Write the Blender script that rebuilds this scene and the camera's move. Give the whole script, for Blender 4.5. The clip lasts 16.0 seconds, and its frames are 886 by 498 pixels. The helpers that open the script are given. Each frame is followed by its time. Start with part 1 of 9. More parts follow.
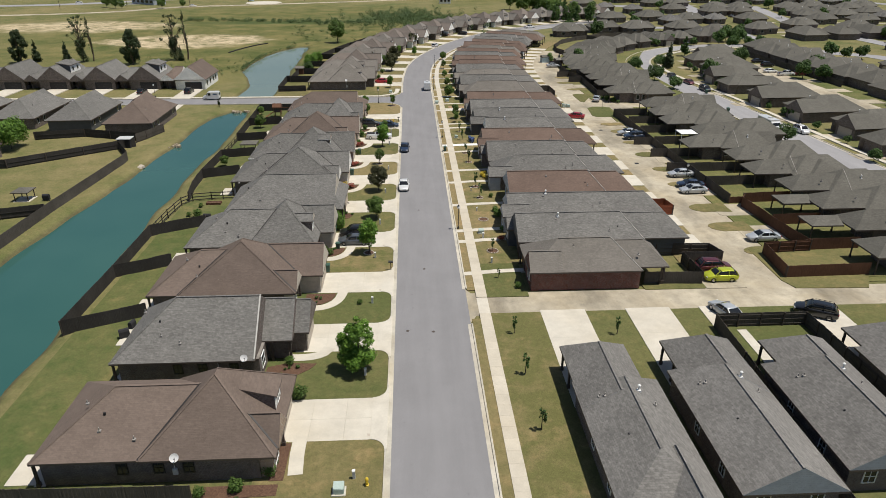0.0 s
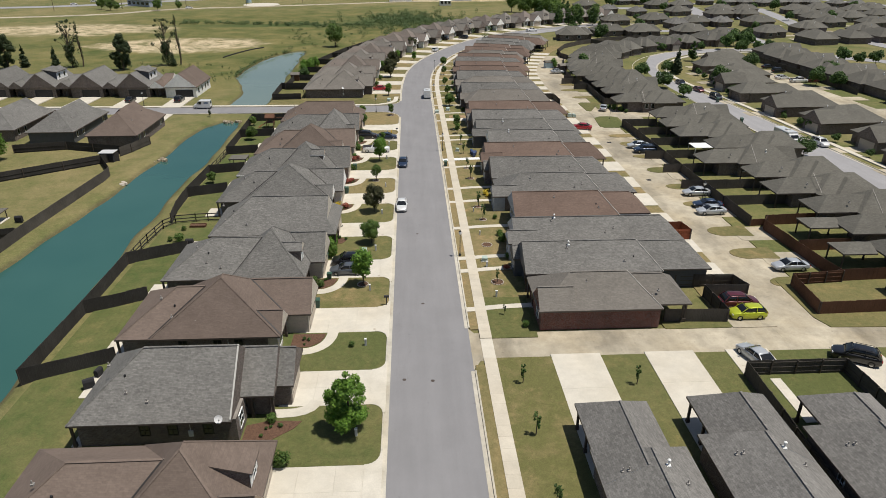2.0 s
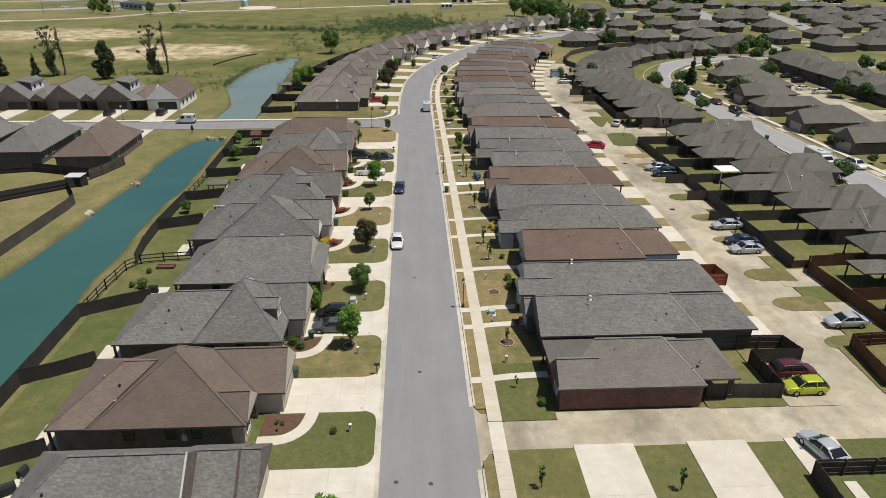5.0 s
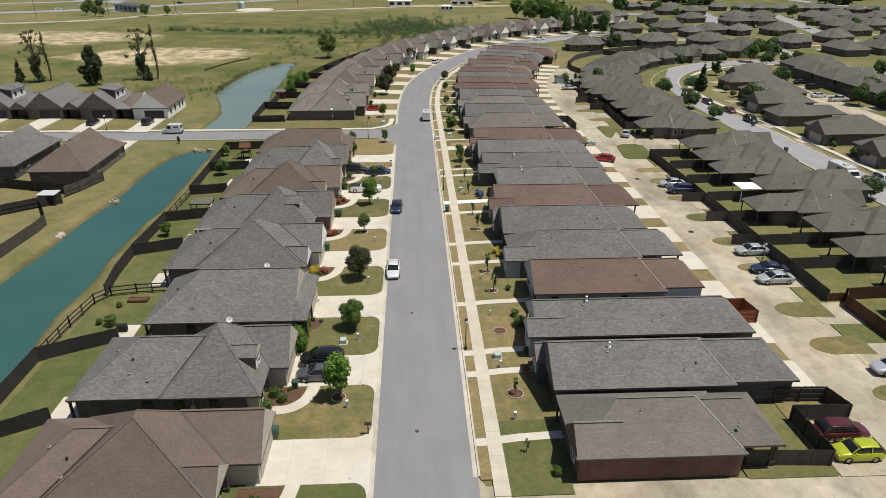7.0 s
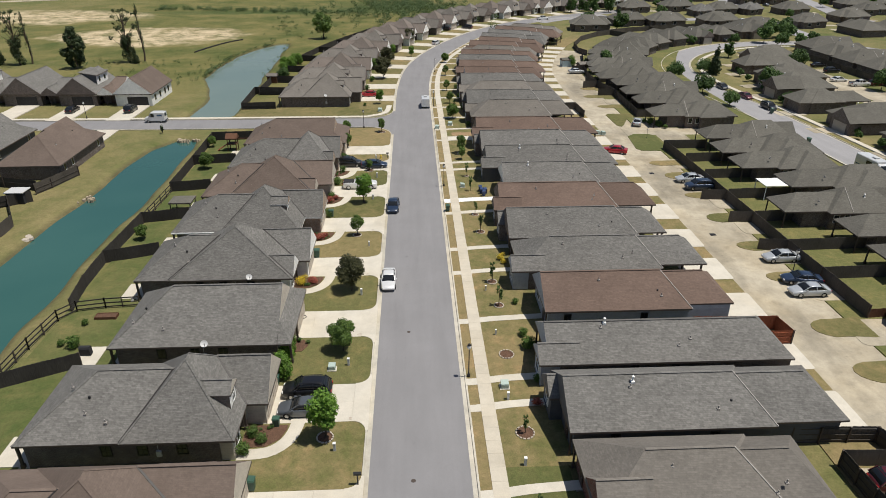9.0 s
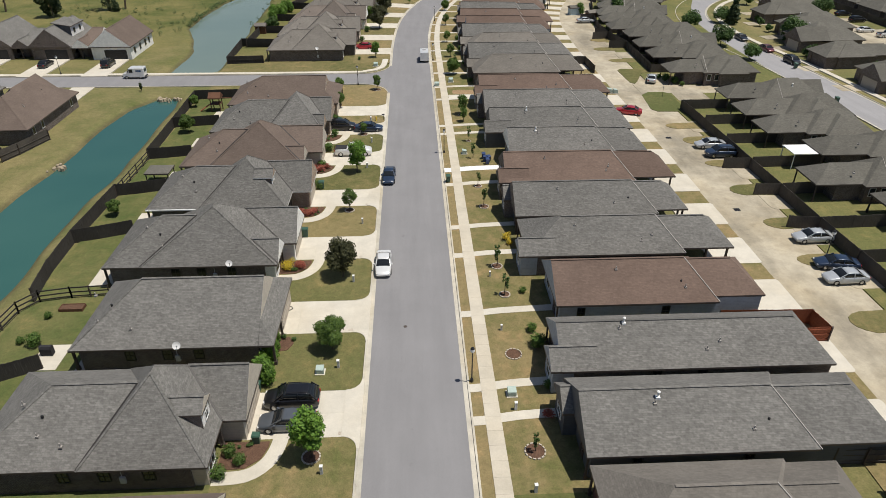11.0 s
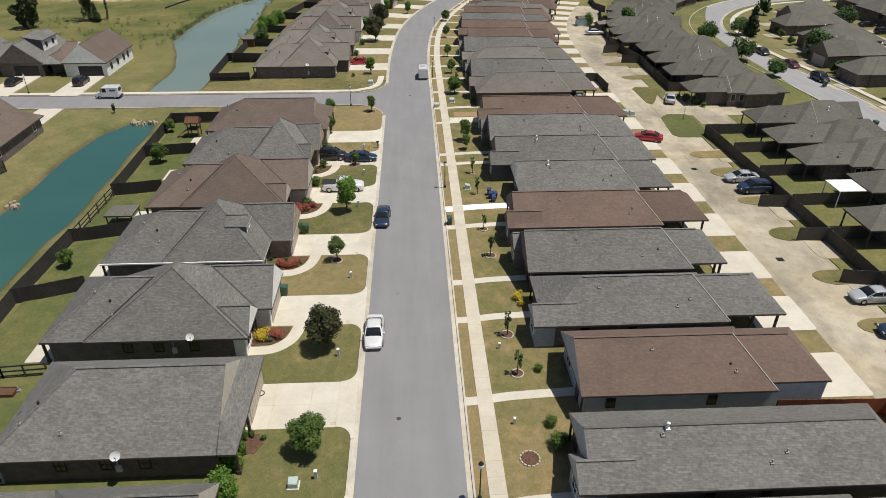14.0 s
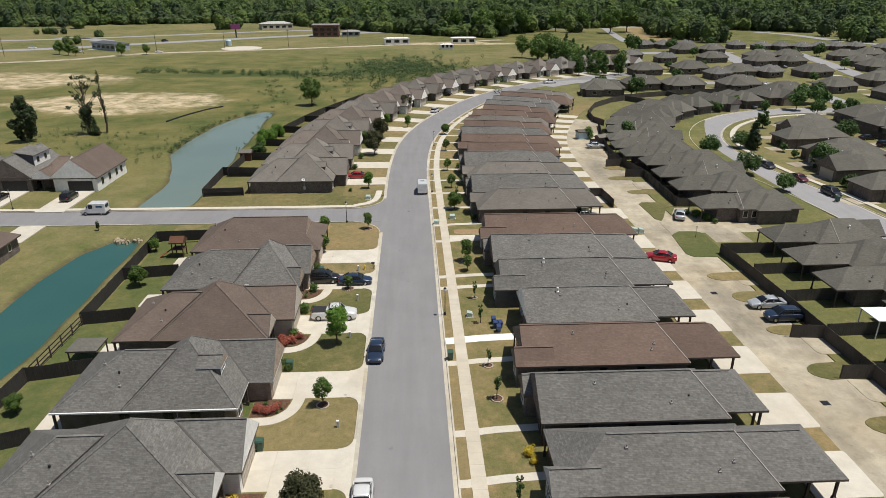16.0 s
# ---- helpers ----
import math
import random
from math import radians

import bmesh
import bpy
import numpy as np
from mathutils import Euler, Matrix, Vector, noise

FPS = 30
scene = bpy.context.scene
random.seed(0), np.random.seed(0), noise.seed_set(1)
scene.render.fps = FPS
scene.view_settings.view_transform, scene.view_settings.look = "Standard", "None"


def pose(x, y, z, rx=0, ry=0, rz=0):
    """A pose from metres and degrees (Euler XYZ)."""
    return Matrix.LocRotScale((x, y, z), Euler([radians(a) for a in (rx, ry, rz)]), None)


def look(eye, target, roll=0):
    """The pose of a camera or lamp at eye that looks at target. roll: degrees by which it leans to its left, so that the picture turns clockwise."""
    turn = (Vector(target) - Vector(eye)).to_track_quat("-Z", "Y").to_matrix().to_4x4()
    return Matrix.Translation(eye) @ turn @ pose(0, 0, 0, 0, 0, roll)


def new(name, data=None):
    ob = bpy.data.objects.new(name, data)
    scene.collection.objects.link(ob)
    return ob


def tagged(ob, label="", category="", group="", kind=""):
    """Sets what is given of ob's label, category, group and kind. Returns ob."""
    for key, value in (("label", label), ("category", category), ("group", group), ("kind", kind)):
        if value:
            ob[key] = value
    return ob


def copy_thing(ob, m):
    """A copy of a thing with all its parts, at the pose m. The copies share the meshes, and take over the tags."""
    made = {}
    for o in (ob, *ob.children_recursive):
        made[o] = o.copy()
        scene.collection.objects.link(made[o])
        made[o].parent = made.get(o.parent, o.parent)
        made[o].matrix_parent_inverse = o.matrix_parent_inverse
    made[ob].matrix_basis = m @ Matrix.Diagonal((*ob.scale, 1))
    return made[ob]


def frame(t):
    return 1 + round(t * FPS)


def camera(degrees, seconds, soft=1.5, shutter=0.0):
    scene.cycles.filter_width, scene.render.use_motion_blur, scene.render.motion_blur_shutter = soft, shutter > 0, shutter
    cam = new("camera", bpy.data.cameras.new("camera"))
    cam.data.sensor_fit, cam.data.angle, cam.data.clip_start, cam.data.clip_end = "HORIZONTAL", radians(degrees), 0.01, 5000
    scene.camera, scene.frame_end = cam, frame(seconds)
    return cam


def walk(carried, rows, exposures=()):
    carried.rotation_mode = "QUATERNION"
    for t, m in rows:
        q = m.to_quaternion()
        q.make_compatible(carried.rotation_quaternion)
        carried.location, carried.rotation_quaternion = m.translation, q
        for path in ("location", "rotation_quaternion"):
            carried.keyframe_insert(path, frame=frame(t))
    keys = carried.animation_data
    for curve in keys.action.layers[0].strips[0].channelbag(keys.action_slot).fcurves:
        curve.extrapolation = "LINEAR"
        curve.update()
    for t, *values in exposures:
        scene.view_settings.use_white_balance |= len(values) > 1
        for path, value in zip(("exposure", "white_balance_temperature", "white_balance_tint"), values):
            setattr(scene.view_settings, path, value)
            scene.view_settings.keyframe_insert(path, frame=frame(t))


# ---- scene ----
cam = camera(68.2, 16.0, soft=0.8, shutter=0.2)
METRES, EYE, TILT, LEAN, TURN = 69.57, 40.0, 0.0, 0.0, -2.8
ROWS = [
    (0.0, 0.0, 0.0, 0.0, 0.01, -25.11, -0.02),
    (0.5, -0.0002, 0.029, 0.0021, 0.02, -25.11, -0.02),
    (1.0, -0.0003, 0.059, 0.004, 0.02, -25.1, -0.03),
    (1.5, -0.0002, 0.0896, 0.0061, 0.04, -25.1, -0.03),
    (2.0, -0.0003, 0.121, 0.0078, 0.05, -25.1, -0.03),
    (2.5, -0.0001, 0.1528, 0.0091, 0.07, -25.09, -0.04),
    (3.0, 0.0001, 0.1853, 0.0102, 0.09, -25.07, -0.04),
    (3.5, 0.0001, 0.2181, 0.011, 0.09, -25.06, -0.04),
    (4.0, -0.0002, 0.2508, 0.0119, 0.1, -25.04, -0.06),
    (6.5, -0.0008, 0.4152, 0.0125, 0.15, -24.96, -0.09),
    (7.0, -0.0011, 0.4478, 0.0125, 0.15, -24.94, -0.09),
    (7.5, -0.0013, 0.4804, 0.0121, 0.16, -24.94, -0.09),
    (8.0, -0.0015, 0.5128, 0.0119, 0.15, -24.92, -0.08),
    (8.5, -0.0016, 0.5453, 0.0114, 0.15, -24.91, -0.09),
    (9.0, -0.0017, 0.5756, 0.0093, 0.16, -26.71, -0.08),
    (11.5, -0.0027, 0.7282, 0.0081, 0.16, -31.35, -0.1),
    (12.0, -0.003, 0.7582, 0.007, 0.16, -31.34, -0.1),
    (12.5, -0.0035, 0.7883, 0.0055, 0.16, -31.33, -0.12),
    (13.0, -0.0039, 0.8182, 0.0041, 0.16, -31.32, -0.12),
    (13.5, -0.0042, 0.848, 0.0025, 0.16, -31.31, -0.12),
    (14.0, -0.0043, 0.8782, 0.002, 0.16, -31.03, -0.1),
    (14.5, -0.0045, 0.9093, 0.0023, 0.15, -28.86, -0.09),
    (15.0, -0.0046, 0.9406, 0.0016, 0.12, -24.65, -0.08),
    (15.5, -0.0048, 0.9704, -0.0006, 0.11, -22.43, -0.08),
    (16.0, -0.0051, 0.9993, -0.0013, 0.12, -22.22, -0.07),
]
walk(cam, [(t, pose(0, 0, EYE, TILT, LEAN, TURN) @ pose(METRES * x, METRES * y, METRES * z, 90 + pitch, roll, yaw)) for t, x, y, z, yaw, pitch, roll in ROWS])

# ---- world, sun ----
SUN_DIR = Vector((0.318, -0.072, 0.945)).normalized()
world = bpy.data.worlds.new("sky")
scene.world = world
world.use_nodes = True
wn = world.node_tree
sky = wn.nodes.new("ShaderNodeTexSky")
sky.sky_type = "NISHITA"
sky.sun_disc = False
sky.sun_elevation = math.asin(SUN_DIR.z)
sky.sun_rotation = math.atan2(SUN_DIR.x, SUN_DIR.y)
sky.dust_density = 1.0
wn.links.new(sky.outputs[0], wn.nodes["Background"].inputs[0])
wn.nodes["Background"].inputs[1].default_value = 0.07
sun = new("sun", bpy.data.lights.new("sun", "SUN"))
sun.data.energy = 4.8
sun.data.angle = radians(0.5)
sun.data.color = (1.0, 0.95, 0.86)
sun.matrix_world = look(SUN_DIR * 100, (0, 0, 0))


# ---- materials ----
class Mat:
    """A small wrapper round one node material."""

    def __init__(self, name, rough=0.9, metal=0.0):
        self.m = bpy.data.materials.new(name)
        self.m.use_nodes = True
        self.t = self.m.node_tree
        self.b = self.t.nodes["Principled BSDF"]
        self.b.inputs["Roughness"].default_value = rough
        self.b.inputs["Metallic"].default_value = metal
        if rough > 0.75:
            self.b.inputs["Specular IOR Level"].default_value = 0.2

    def n(self, kind, **kw):
        nd = self.t.nodes.new("ShaderNode" + kind)
        for k, v in kw.items():
            setattr(nd, k, v)
        return nd

    def link(self, a, b):
        self.t.links.new(a, b)

    def coords(self, world_space=False):
        if world_space:
            return self.n("NewGeometry").outputs["Position"]
        return self.n("TexCoord").outputs["Object"]

    def noise(self, vec, scale, detail=4, rough=0.6):
        nd = self.n("TexNoise")
        nd.inputs["Scale"].default_value = scale
        nd.inputs["Detail"].default_value = detail
        nd.inputs["Roughness"].default_value = rough
        self.link(vec, nd.inputs["Vector"])
        return nd.outputs["Fac"]

    def math(self, op, a, b=0.5, c=None, clamp=False):
        nd = self.n("Math", operation=op, use_clamp=clamp)
        for i, v in enumerate((a, b, c)):
            if v is None:
                continue
            if isinstance(v, (int, float)):
                nd.inputs[i].default_value = v
            else:
                self.link(v, nd.inputs[i])
        return nd.outputs[0]

    def span(self, v, lo, hi, a=0.0, b=1.0):
        nd = self.n("MapRange")
        nd.inputs["From Min"].default_value = lo
        nd.inputs["From Max"].default_value = hi
        nd.inputs["To Min"].default_value = a
        nd.inputs["To Max"].default_value = b
        self.link(v, nd.inputs["Value"])
        return nd.outputs[0]

    def mix(self, fac, a, b, blend="MIX"):
        nd = self.n("Mix", data_type="RGBA", blend_type=blend)
        for sock, v in ((nd.inputs[0], fac), (nd.inputs[6], a), (nd.inputs[7], b)):
            if isinstance(v, (int, float)):
                sock.default_value = v
            elif isinstance(v, tuple):
                sock.default_value = (*v, 1)
            else:
                self.link(v, sock)
        return nd.outputs[2]

    def scale(self, col, fac):
        """A colour times a value."""
        nd = self.n("VectorMath", operation="SCALE")
        if isinstance(col, tuple):
            nd.inputs[0].default_value = col
        else:
            self.link(col, nd.inputs[0])
        self.link(fac, nd.inputs["Scale"])
        return nd.outputs[0]

    def rand(self):
        return self.n("ObjectInfo").outputs["Random"]

    def island(self):
        return self.n("NewGeometry").outputs["Random Per Island"]

    def base(self, c):
        if isinstance(c, tuple):
            self.b.inputs["Base Color"].default_value = (*c, 1)
        else:
            self.link(c, self.b.inputs["Base Color"])
        return self

    def bump(self, height, strength=0.3, dist=0.02):
        nd = self.n("Bump")
        nd.inputs["Strength"].default_value = strength
        nd.inputs["Distance"].default_value = dist
        self.link(height, nd.inputs["Height"])
        self.link(nd.outputs[0], self.b.inputs["Normal"])
        return self


def shingles(name, col, con=1.0):
    """Asphalt shingles: courses by height, tabs of varied tint, streaks and wear."""
    q = Mat(name, 0.95)
    p = q.coords()
    sep = q.n("SeparateXYZ")
    q.link(p, sep.inputs[0])
    u = q.math("ADD", sep.outputs[0], sep.outputs[1])
    vec = q.n("CombineXYZ")
    q.link(u, vec.inputs[0])
    q.link(sep.outputs[2], vec.inputs[1])
    br = q.n("TexBrick", offset=0.5)
    br.inputs["Scale"].default_value = 1.0
    br.inputs["Brick Width"].default_value = 0.36
    br.inputs["Row Height"].default_value = 0.09
    br.inputs["Mortar Size"].default_value = 0.006
    br.inputs["Bias"].default_value = 0.0
    br.inputs["Color1"].default_value = (*[c * (1 - 0.18 * con) for c in col], 1)
    br.inputs["Color2"].default_value = (*[c * (1 + 0.18 * con) for c in col], 1)
    br.inputs["Mortar"].default_value = (*[c * (1 - 0.2 * con) for c in col], 1)
    q.link(vec.outputs[0], br.inputs["Vector"])
    tab = q.span(q.noise(p, 4.2, 5, 0.85), 0.3, 0.7, 1 - 0.34 * con, 1 + 0.34 * con)
    big = q.span(q.noise(p, 0.35, 3), 0.3, 0.7, 0.9, 1.1)
    one = q.span(q.rand(), 0, 1, 0.88, 1.12)
    k = q.math("MULTIPLY", q.math("MULTIPLY", tab, big), one)
    q.base(q.scale(br.outputs["Color"], k))
    q.bump(q.math("ADD", q.noise(p, 14.0, 2), br.outputs["Fac"]), 0.35, 0.012)
    return q.m


def brickwork(name, a, b, mortar):
    q = Mat(name, 0.9)
    p = q.coords()
    sep = q.n("SeparateXYZ")
    q.link(p, sep.inputs[0])
    vec = q.n("CombineXYZ")
    q.link(q.math("ADD", sep.outputs[0], sep.outputs[1]), vec.inputs[0])
    q.link(sep.outputs[2], vec.inputs[1])
    br = q.n("TexBrick", offset=0.5)
    br.inputs["Scale"].default_value = 1.0
    br.inputs["Brick Width"].default_value = 0.21
    br.inputs["Row Height"].default_value = 0.075
    br.inputs["Mortar Size"].default_value = 0.009
    br.inputs["Color1"].default_value = (*a, 1)
    br.inputs["Color2"].default_value = (*b, 1)
    br.inputs["Mortar"].default_value = (*mortar, 1)
    q.link(vec.outputs[0], br.inputs["Vector"])
    k = q.span(q.noise(p, 1.2, 4), 0.3, 0.7, 0.8, 1.2)
    q.base(q.scale(br.outputs["Color"], k))
    q.bump(br.outputs["Fac"], 0.4, -0.008)
    return q.m


def plain(name, col, rough=0.6, metal=0.0, grain=6.0, amount=0.12, vary=0.0):
    """Paint, metal or plastic with a little wear."""
    q = Mat(name, rough, metal)
    k = q.span(q.noise(q.coords(), grain, 4), 0.25, 0.75, 1 - amount, 1 + amount)
    if vary:
        k = q.math("MULTIPLY", k, q.span(q.rand(), 0, 1, 1 - vary, 1 + vary))
    q.base(q.scale(col, k))
    return q.m


def siding(name, col):
    """Painted lap siding: courses by height, each darker along its lower edge."""
    q = Mat(name, 0.7)
    p = q.coords()
    sep = q.n("SeparateXYZ")
    q.link(p, sep.inputs[0])
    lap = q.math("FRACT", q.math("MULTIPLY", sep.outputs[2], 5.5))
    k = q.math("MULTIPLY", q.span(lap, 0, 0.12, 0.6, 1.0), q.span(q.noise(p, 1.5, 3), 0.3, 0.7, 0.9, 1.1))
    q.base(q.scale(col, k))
    q.bump(lap, 0.5, 0.01)
    return q.m


def concrete(name, col, stain=0.25):
    q = Mat(name, 0.9)
    p = q.coords(True)
    k = q.math("MULTIPLY", q.span(q.noise(p, 0.5, 6, 0.7), 0.3, 0.7, 1 - stain, 1 + stain * 0.6),
               q.span(q.noise(p, 9, 4, 0.7), 0.3, 0.7, 0.93, 1.07))
    k = q.math("MULTIPLY", k, q.span(q.rand(), 0, 1, 0.965, 1.03))
    if stain > 0.15:
        k = q.math("MULTIPLY", k, q.span(q.noise(p, 0.07, 5, 0.6), 0.35, 0.65, 0.86, 1.14))
        k = q.math("MULTIPLY", k, q.span(q.noise(p, 1.6, 2), 0.66, 0.74, 1.0, 0.84))
    if stain < 0.23 and stain > 0.2:
        run = q.n("Mapping")
        run.inputs["Scale"].default_value = (1.0, 0.28, 1)
        q.link(p, run.inputs[0])
        k = q.math("MULTIPLY", k, q.span(q.noise(run.outputs[0], 0.16, 5, 0.62), 0.46, 0.68, 1.0, 0.62))
        k = q.math("MULTIPLY", k, q.span(q.noise(p, 0.55, 4, 0.7), 0.55, 0.75, 1.0, 0.78))
    q.base(q.mix(q.span(q.noise(p, 0.12, 4), 0.42, 0.75, 0, stain * 2.2), q.scale(col, k), q.scale((col[0] * 0.8, col[1] * 0.7, col[2] * 0.52), k)))
    q.bump(q.noise(p, 40, 3), 0.15, 0.004)
    return q.m


def grass(name, green, dry, lo=0.4, hi=0.64, clump=0.9):
    """Mown lawn: dry and green patches at two scales with blades' grain."""
    q = Mat(name, 0.95)
    p = q.coords(True)
    big = q.noise(p, 0.06, 4, 0.55)
    mid = q.noise(p, clump, 5, 0.65)
    r = q.span(q.rand(), 0, 1, -0.11, 0.11)
    f = q.math("ADD", q.math("ADD", q.math("MULTIPLY", big, 0.55), q.math("MULTIPLY", mid, 0.45)), r)
    f = q.span(f, lo, hi, 0, 1)
    bare = q.math("MULTIPLY", q.span(q.noise(p, 0.28, 5, 0.7), 0.52, 0.7, 0, 1), f)
    k = q.math("MULTIPLY", q.span(q.noise(p, 12, 3, 0.8), 0.25, 0.75, 0.66, 1.34), q.span(q.noise(p, 2.2, 3, 0.8), 0.25, 0.75, 0.84, 1.16))
    straw = tuple(v * s_ for v, s_ in zip(dry, (1.4, 1.24, 1.25)))
    q.base(q.scale(q.mix(bare, q.mix(f, green, dry), straw), k))
    q.bump(q.noise(p, 30, 3, 0.8), 0.6, 0.03)
    return q.m


def foliage(name, a, b):
    q = Mat(name, 0.7)
    k = q.island()
    q.base(q.scale(q.mix(k, a, b), q.span(q.rand(), 0, 1, 0.8, 1.15)))
    through_light = q.n("BsdfTranslucent")
    q.link(q.b.inputs["Base Color"].links[0].from_socket, through_light.inputs[0])
    both = q.n("MixShader")
    both.inputs[0].default_value = 0.28
    q.link(q.b.outputs[0], both.inputs[1])
    q.link(through_light.outputs[0], both.inputs[2])
    out = [nd for nd in q.m.node_tree.nodes if nd.type == "OUTPUT_MATERIAL"][0]
    q.link(both.outputs[0], out.inputs[0])
    return q.m


def far_foliage(name, a, b, c):
    """Woods far off: one tint for a crown, lighter and darker clumps in it."""
    q = Mat(name, 0.8)
    p = q.coords(True)
    tint = q.mix(q.span(q.noise(p, 0.07, 2, 0.5), 0.36, 0.64, 0, 1), a, b)
    tint = q.mix(q.span(q.noise(p, 0.02, 3, 0.6), 0.48, 0.66, 0, 1), tint, c)
    q.base(q.scale(tint, q.math("MULTIPLY", q.span(q.noise(p, 0.4, 3, 0.7), 0.3, 0.7, 0.75, 1.25), q.span(q.island(), 0, 1, 0.85, 1.15))))
    q.b.inputs["Specular IOR Level"].default_value = 0.15
    through_light = q.n("BsdfTranslucent")
    q.link(q.b.inputs["Base Color"].links[0].from_socket, through_light.inputs[0])
    both = q.n("MixShader")
    both.inputs[0].default_value = 0.35
    q.link(q.b.outputs[0], both.inputs[1])
    q.link(through_light.outputs[0], both.inputs[2])
    out = [nd for nd in q.m.node_tree.nodes if nd.type == "OUTPUT_MATERIAL"][0]
    q.link(both.outputs[0], out.inputs[0])
    return q.m


def woodwork(name, a, b, rough=0.85):
    q = Mat(name, rough)
    p = q.coords(True)
    mp = q.n("Mapping")
    mp.inputs["Scale"].default_value = (6, 6, 0.6)
    q.link(p, mp.inputs[0])
    g = q.span(q.noise(mp.outputs[0], 3, 5, 0.7), 0.3, 0.7, 0.7, 1.25)
    q.base(q.scale(q.mix(q.island(), a, b), q.math("MULTIPLY", g, q.span(q.noise(p, 0.3, 2), 0.3, 0.7, 0.8, 1.2))))
    return q.m


def road_mat(name="asphalt", tone=1.0):
    q = Mat(name, 0.9)
    p = q.coords(True)
    mp = q.n("Mapping")
    mp.inputs["Scale"].default_value = (1.0, 0.08, 1)
    q.link(p, mp.inputs[0])
    lanes = q.span(q.noise(mp.outputs[0], 0.7, 3), 0.3, 0.7, 0.94, 1.05)
    k = q.math("MULTIPLY", lanes, q.span(q.noise(p, 0.16, 5, 0.65), 0.3, 0.7, 0.94, 1.06))
    k = q.math("MULTIPLY", k, q.span(q.noise(p, 25, 3, 0.8), 0.3, 0.7, 0.88, 1.12))
    spots = q.span(q.noise(p, 1.1, 2), 0.70, 0.76, 1.0, 0.8)
    q.base(q.scale((0.213 * tone, 0.209 * tone, 0.214 * tone), q.math("MULTIPLY", k, spots)))
    q.bump(q.noise(p, 60, 2), 0.3, 0.005)
    return q.m


def ground_mat():
    """Rough grass of the open land, with a bare sandy scrape in the field."""
    q = Mat("rough_grass", 0.95)
    p = q.coords(True)
    big = q.noise(p, 0.018, 6, 0.65)
    mid = q.noise(p, 0.13, 6, 0.75)
    f = q.span(q.math("ADD", q.math("MULTIPLY", big, 0.5), q.math("MULTIPLY", mid, 0.5)), 0.37, 0.6, 0, 1)
    k = q.math("MULTIPLY", q.span(q.noise(p, 8, 3, 0.8), 0.25, 0.75, 0.65, 1.35), q.span(q.noise(p, 1.2, 4, 0.8), 0.25, 0.75, 0.8, 1.2))
    turf = q.mix(f, (0.078, 0.1, 0.028), (0.205, 0.172, 0.08))
    sep = q.n("SeparateXYZ")
    q.link(p, sep.inputs[0])

    def patch(cx, cy, rx, ry, lo, hi):
        dx = q.math("MULTIPLY", q.math("ADD", sep.outputs[0], -cx), 1 / rx)
        dy = q.math("MULTIPLY", q.math("ADD", sep.outputs[1], -cy), 1 / ry)
        d = q.math("ADD", q.math("MULTIPLY", dx, dx), q.math("MULTIPLY", dy, dy))
        d = q.math("ADD", d, q.math("MULTIPLY", q.math("ADD", q.noise(p, 0.05, 6, 0.7), -0.5), 2.6))
        return q.span(d, lo, hi, 1, 0)

    rank = q.mix(q.span(q.noise(p, 0.06, 6, 0.7), 0.36, 0.62, 0, 1), (0.066, 0.084, 0.022), (0.168, 0.148, 0.056))
    turf = q.mix(q.math("MAXIMUM", patch(-70, 350, 110, 130, 0.6, 1.6), q.math("MAXIMUM", patch(-60, 262, 40, 40, 0.6, 1.5), patch(190, 580, 190, 90, 0.5, 1.6))), turf, rank)
    marsh = q.math("MAXIMUM", patch(-64, 383, 74, 9, 0.3, 1.3), patch(-8, 400, 34, 26, 0.3, 1.4))
    turf = q.mix(marsh, turf, q.mix(f, (0.04, 0.07, 0.018), (0.09, 0.1, 0.034)))
    sand = q.math("MAXIMUM", patch(-100, 309, 36, 22, 0.7, 1.15), patch(-172, 368, 52, 26, 0.4, 1.2))
    sand = q.math("MAXIMUM", sand, patch(35, 545, 45, 12, 0.6, 1.1))
    sand = q.math("MULTIPLY", sand, q.span(mid, 0.42, 0.6, 1.0, 0.12))
    bank = q.span(sep.outputs[2], -0.3, -0.62, 0, 1)
    turf = q.mix(q.math("MULTIPLY", bank, q.span(mid, 0.35, 0.6, 1.0, 0.55)), turf, (0.085, 0.075, 0.04))
    q.base(q.scale(q.mix(sand, turf, (0.5, 0.405, 0.27)), k))
    q.bump(q.noise(p, 14, 3, 0.8), 0.6, 0.06)
    return q.m


def water_mat(name="pond_water", a=(0.026, 0.084, 0.076), b=(0.036, 0.1, 0.088)):
    q = Mat(name, 0.08)
    p = q.coords(True)
    q.base(q.mix(q.span(q.noise(p, 0.03, 3), 0.35, 0.65, 0, 1), a, b))
    q.bump(q.noise(p, 2.0, 3), 0.05, 0.05)
    q.b.inputs["IOR"].default_value = 1.33
    return q.m


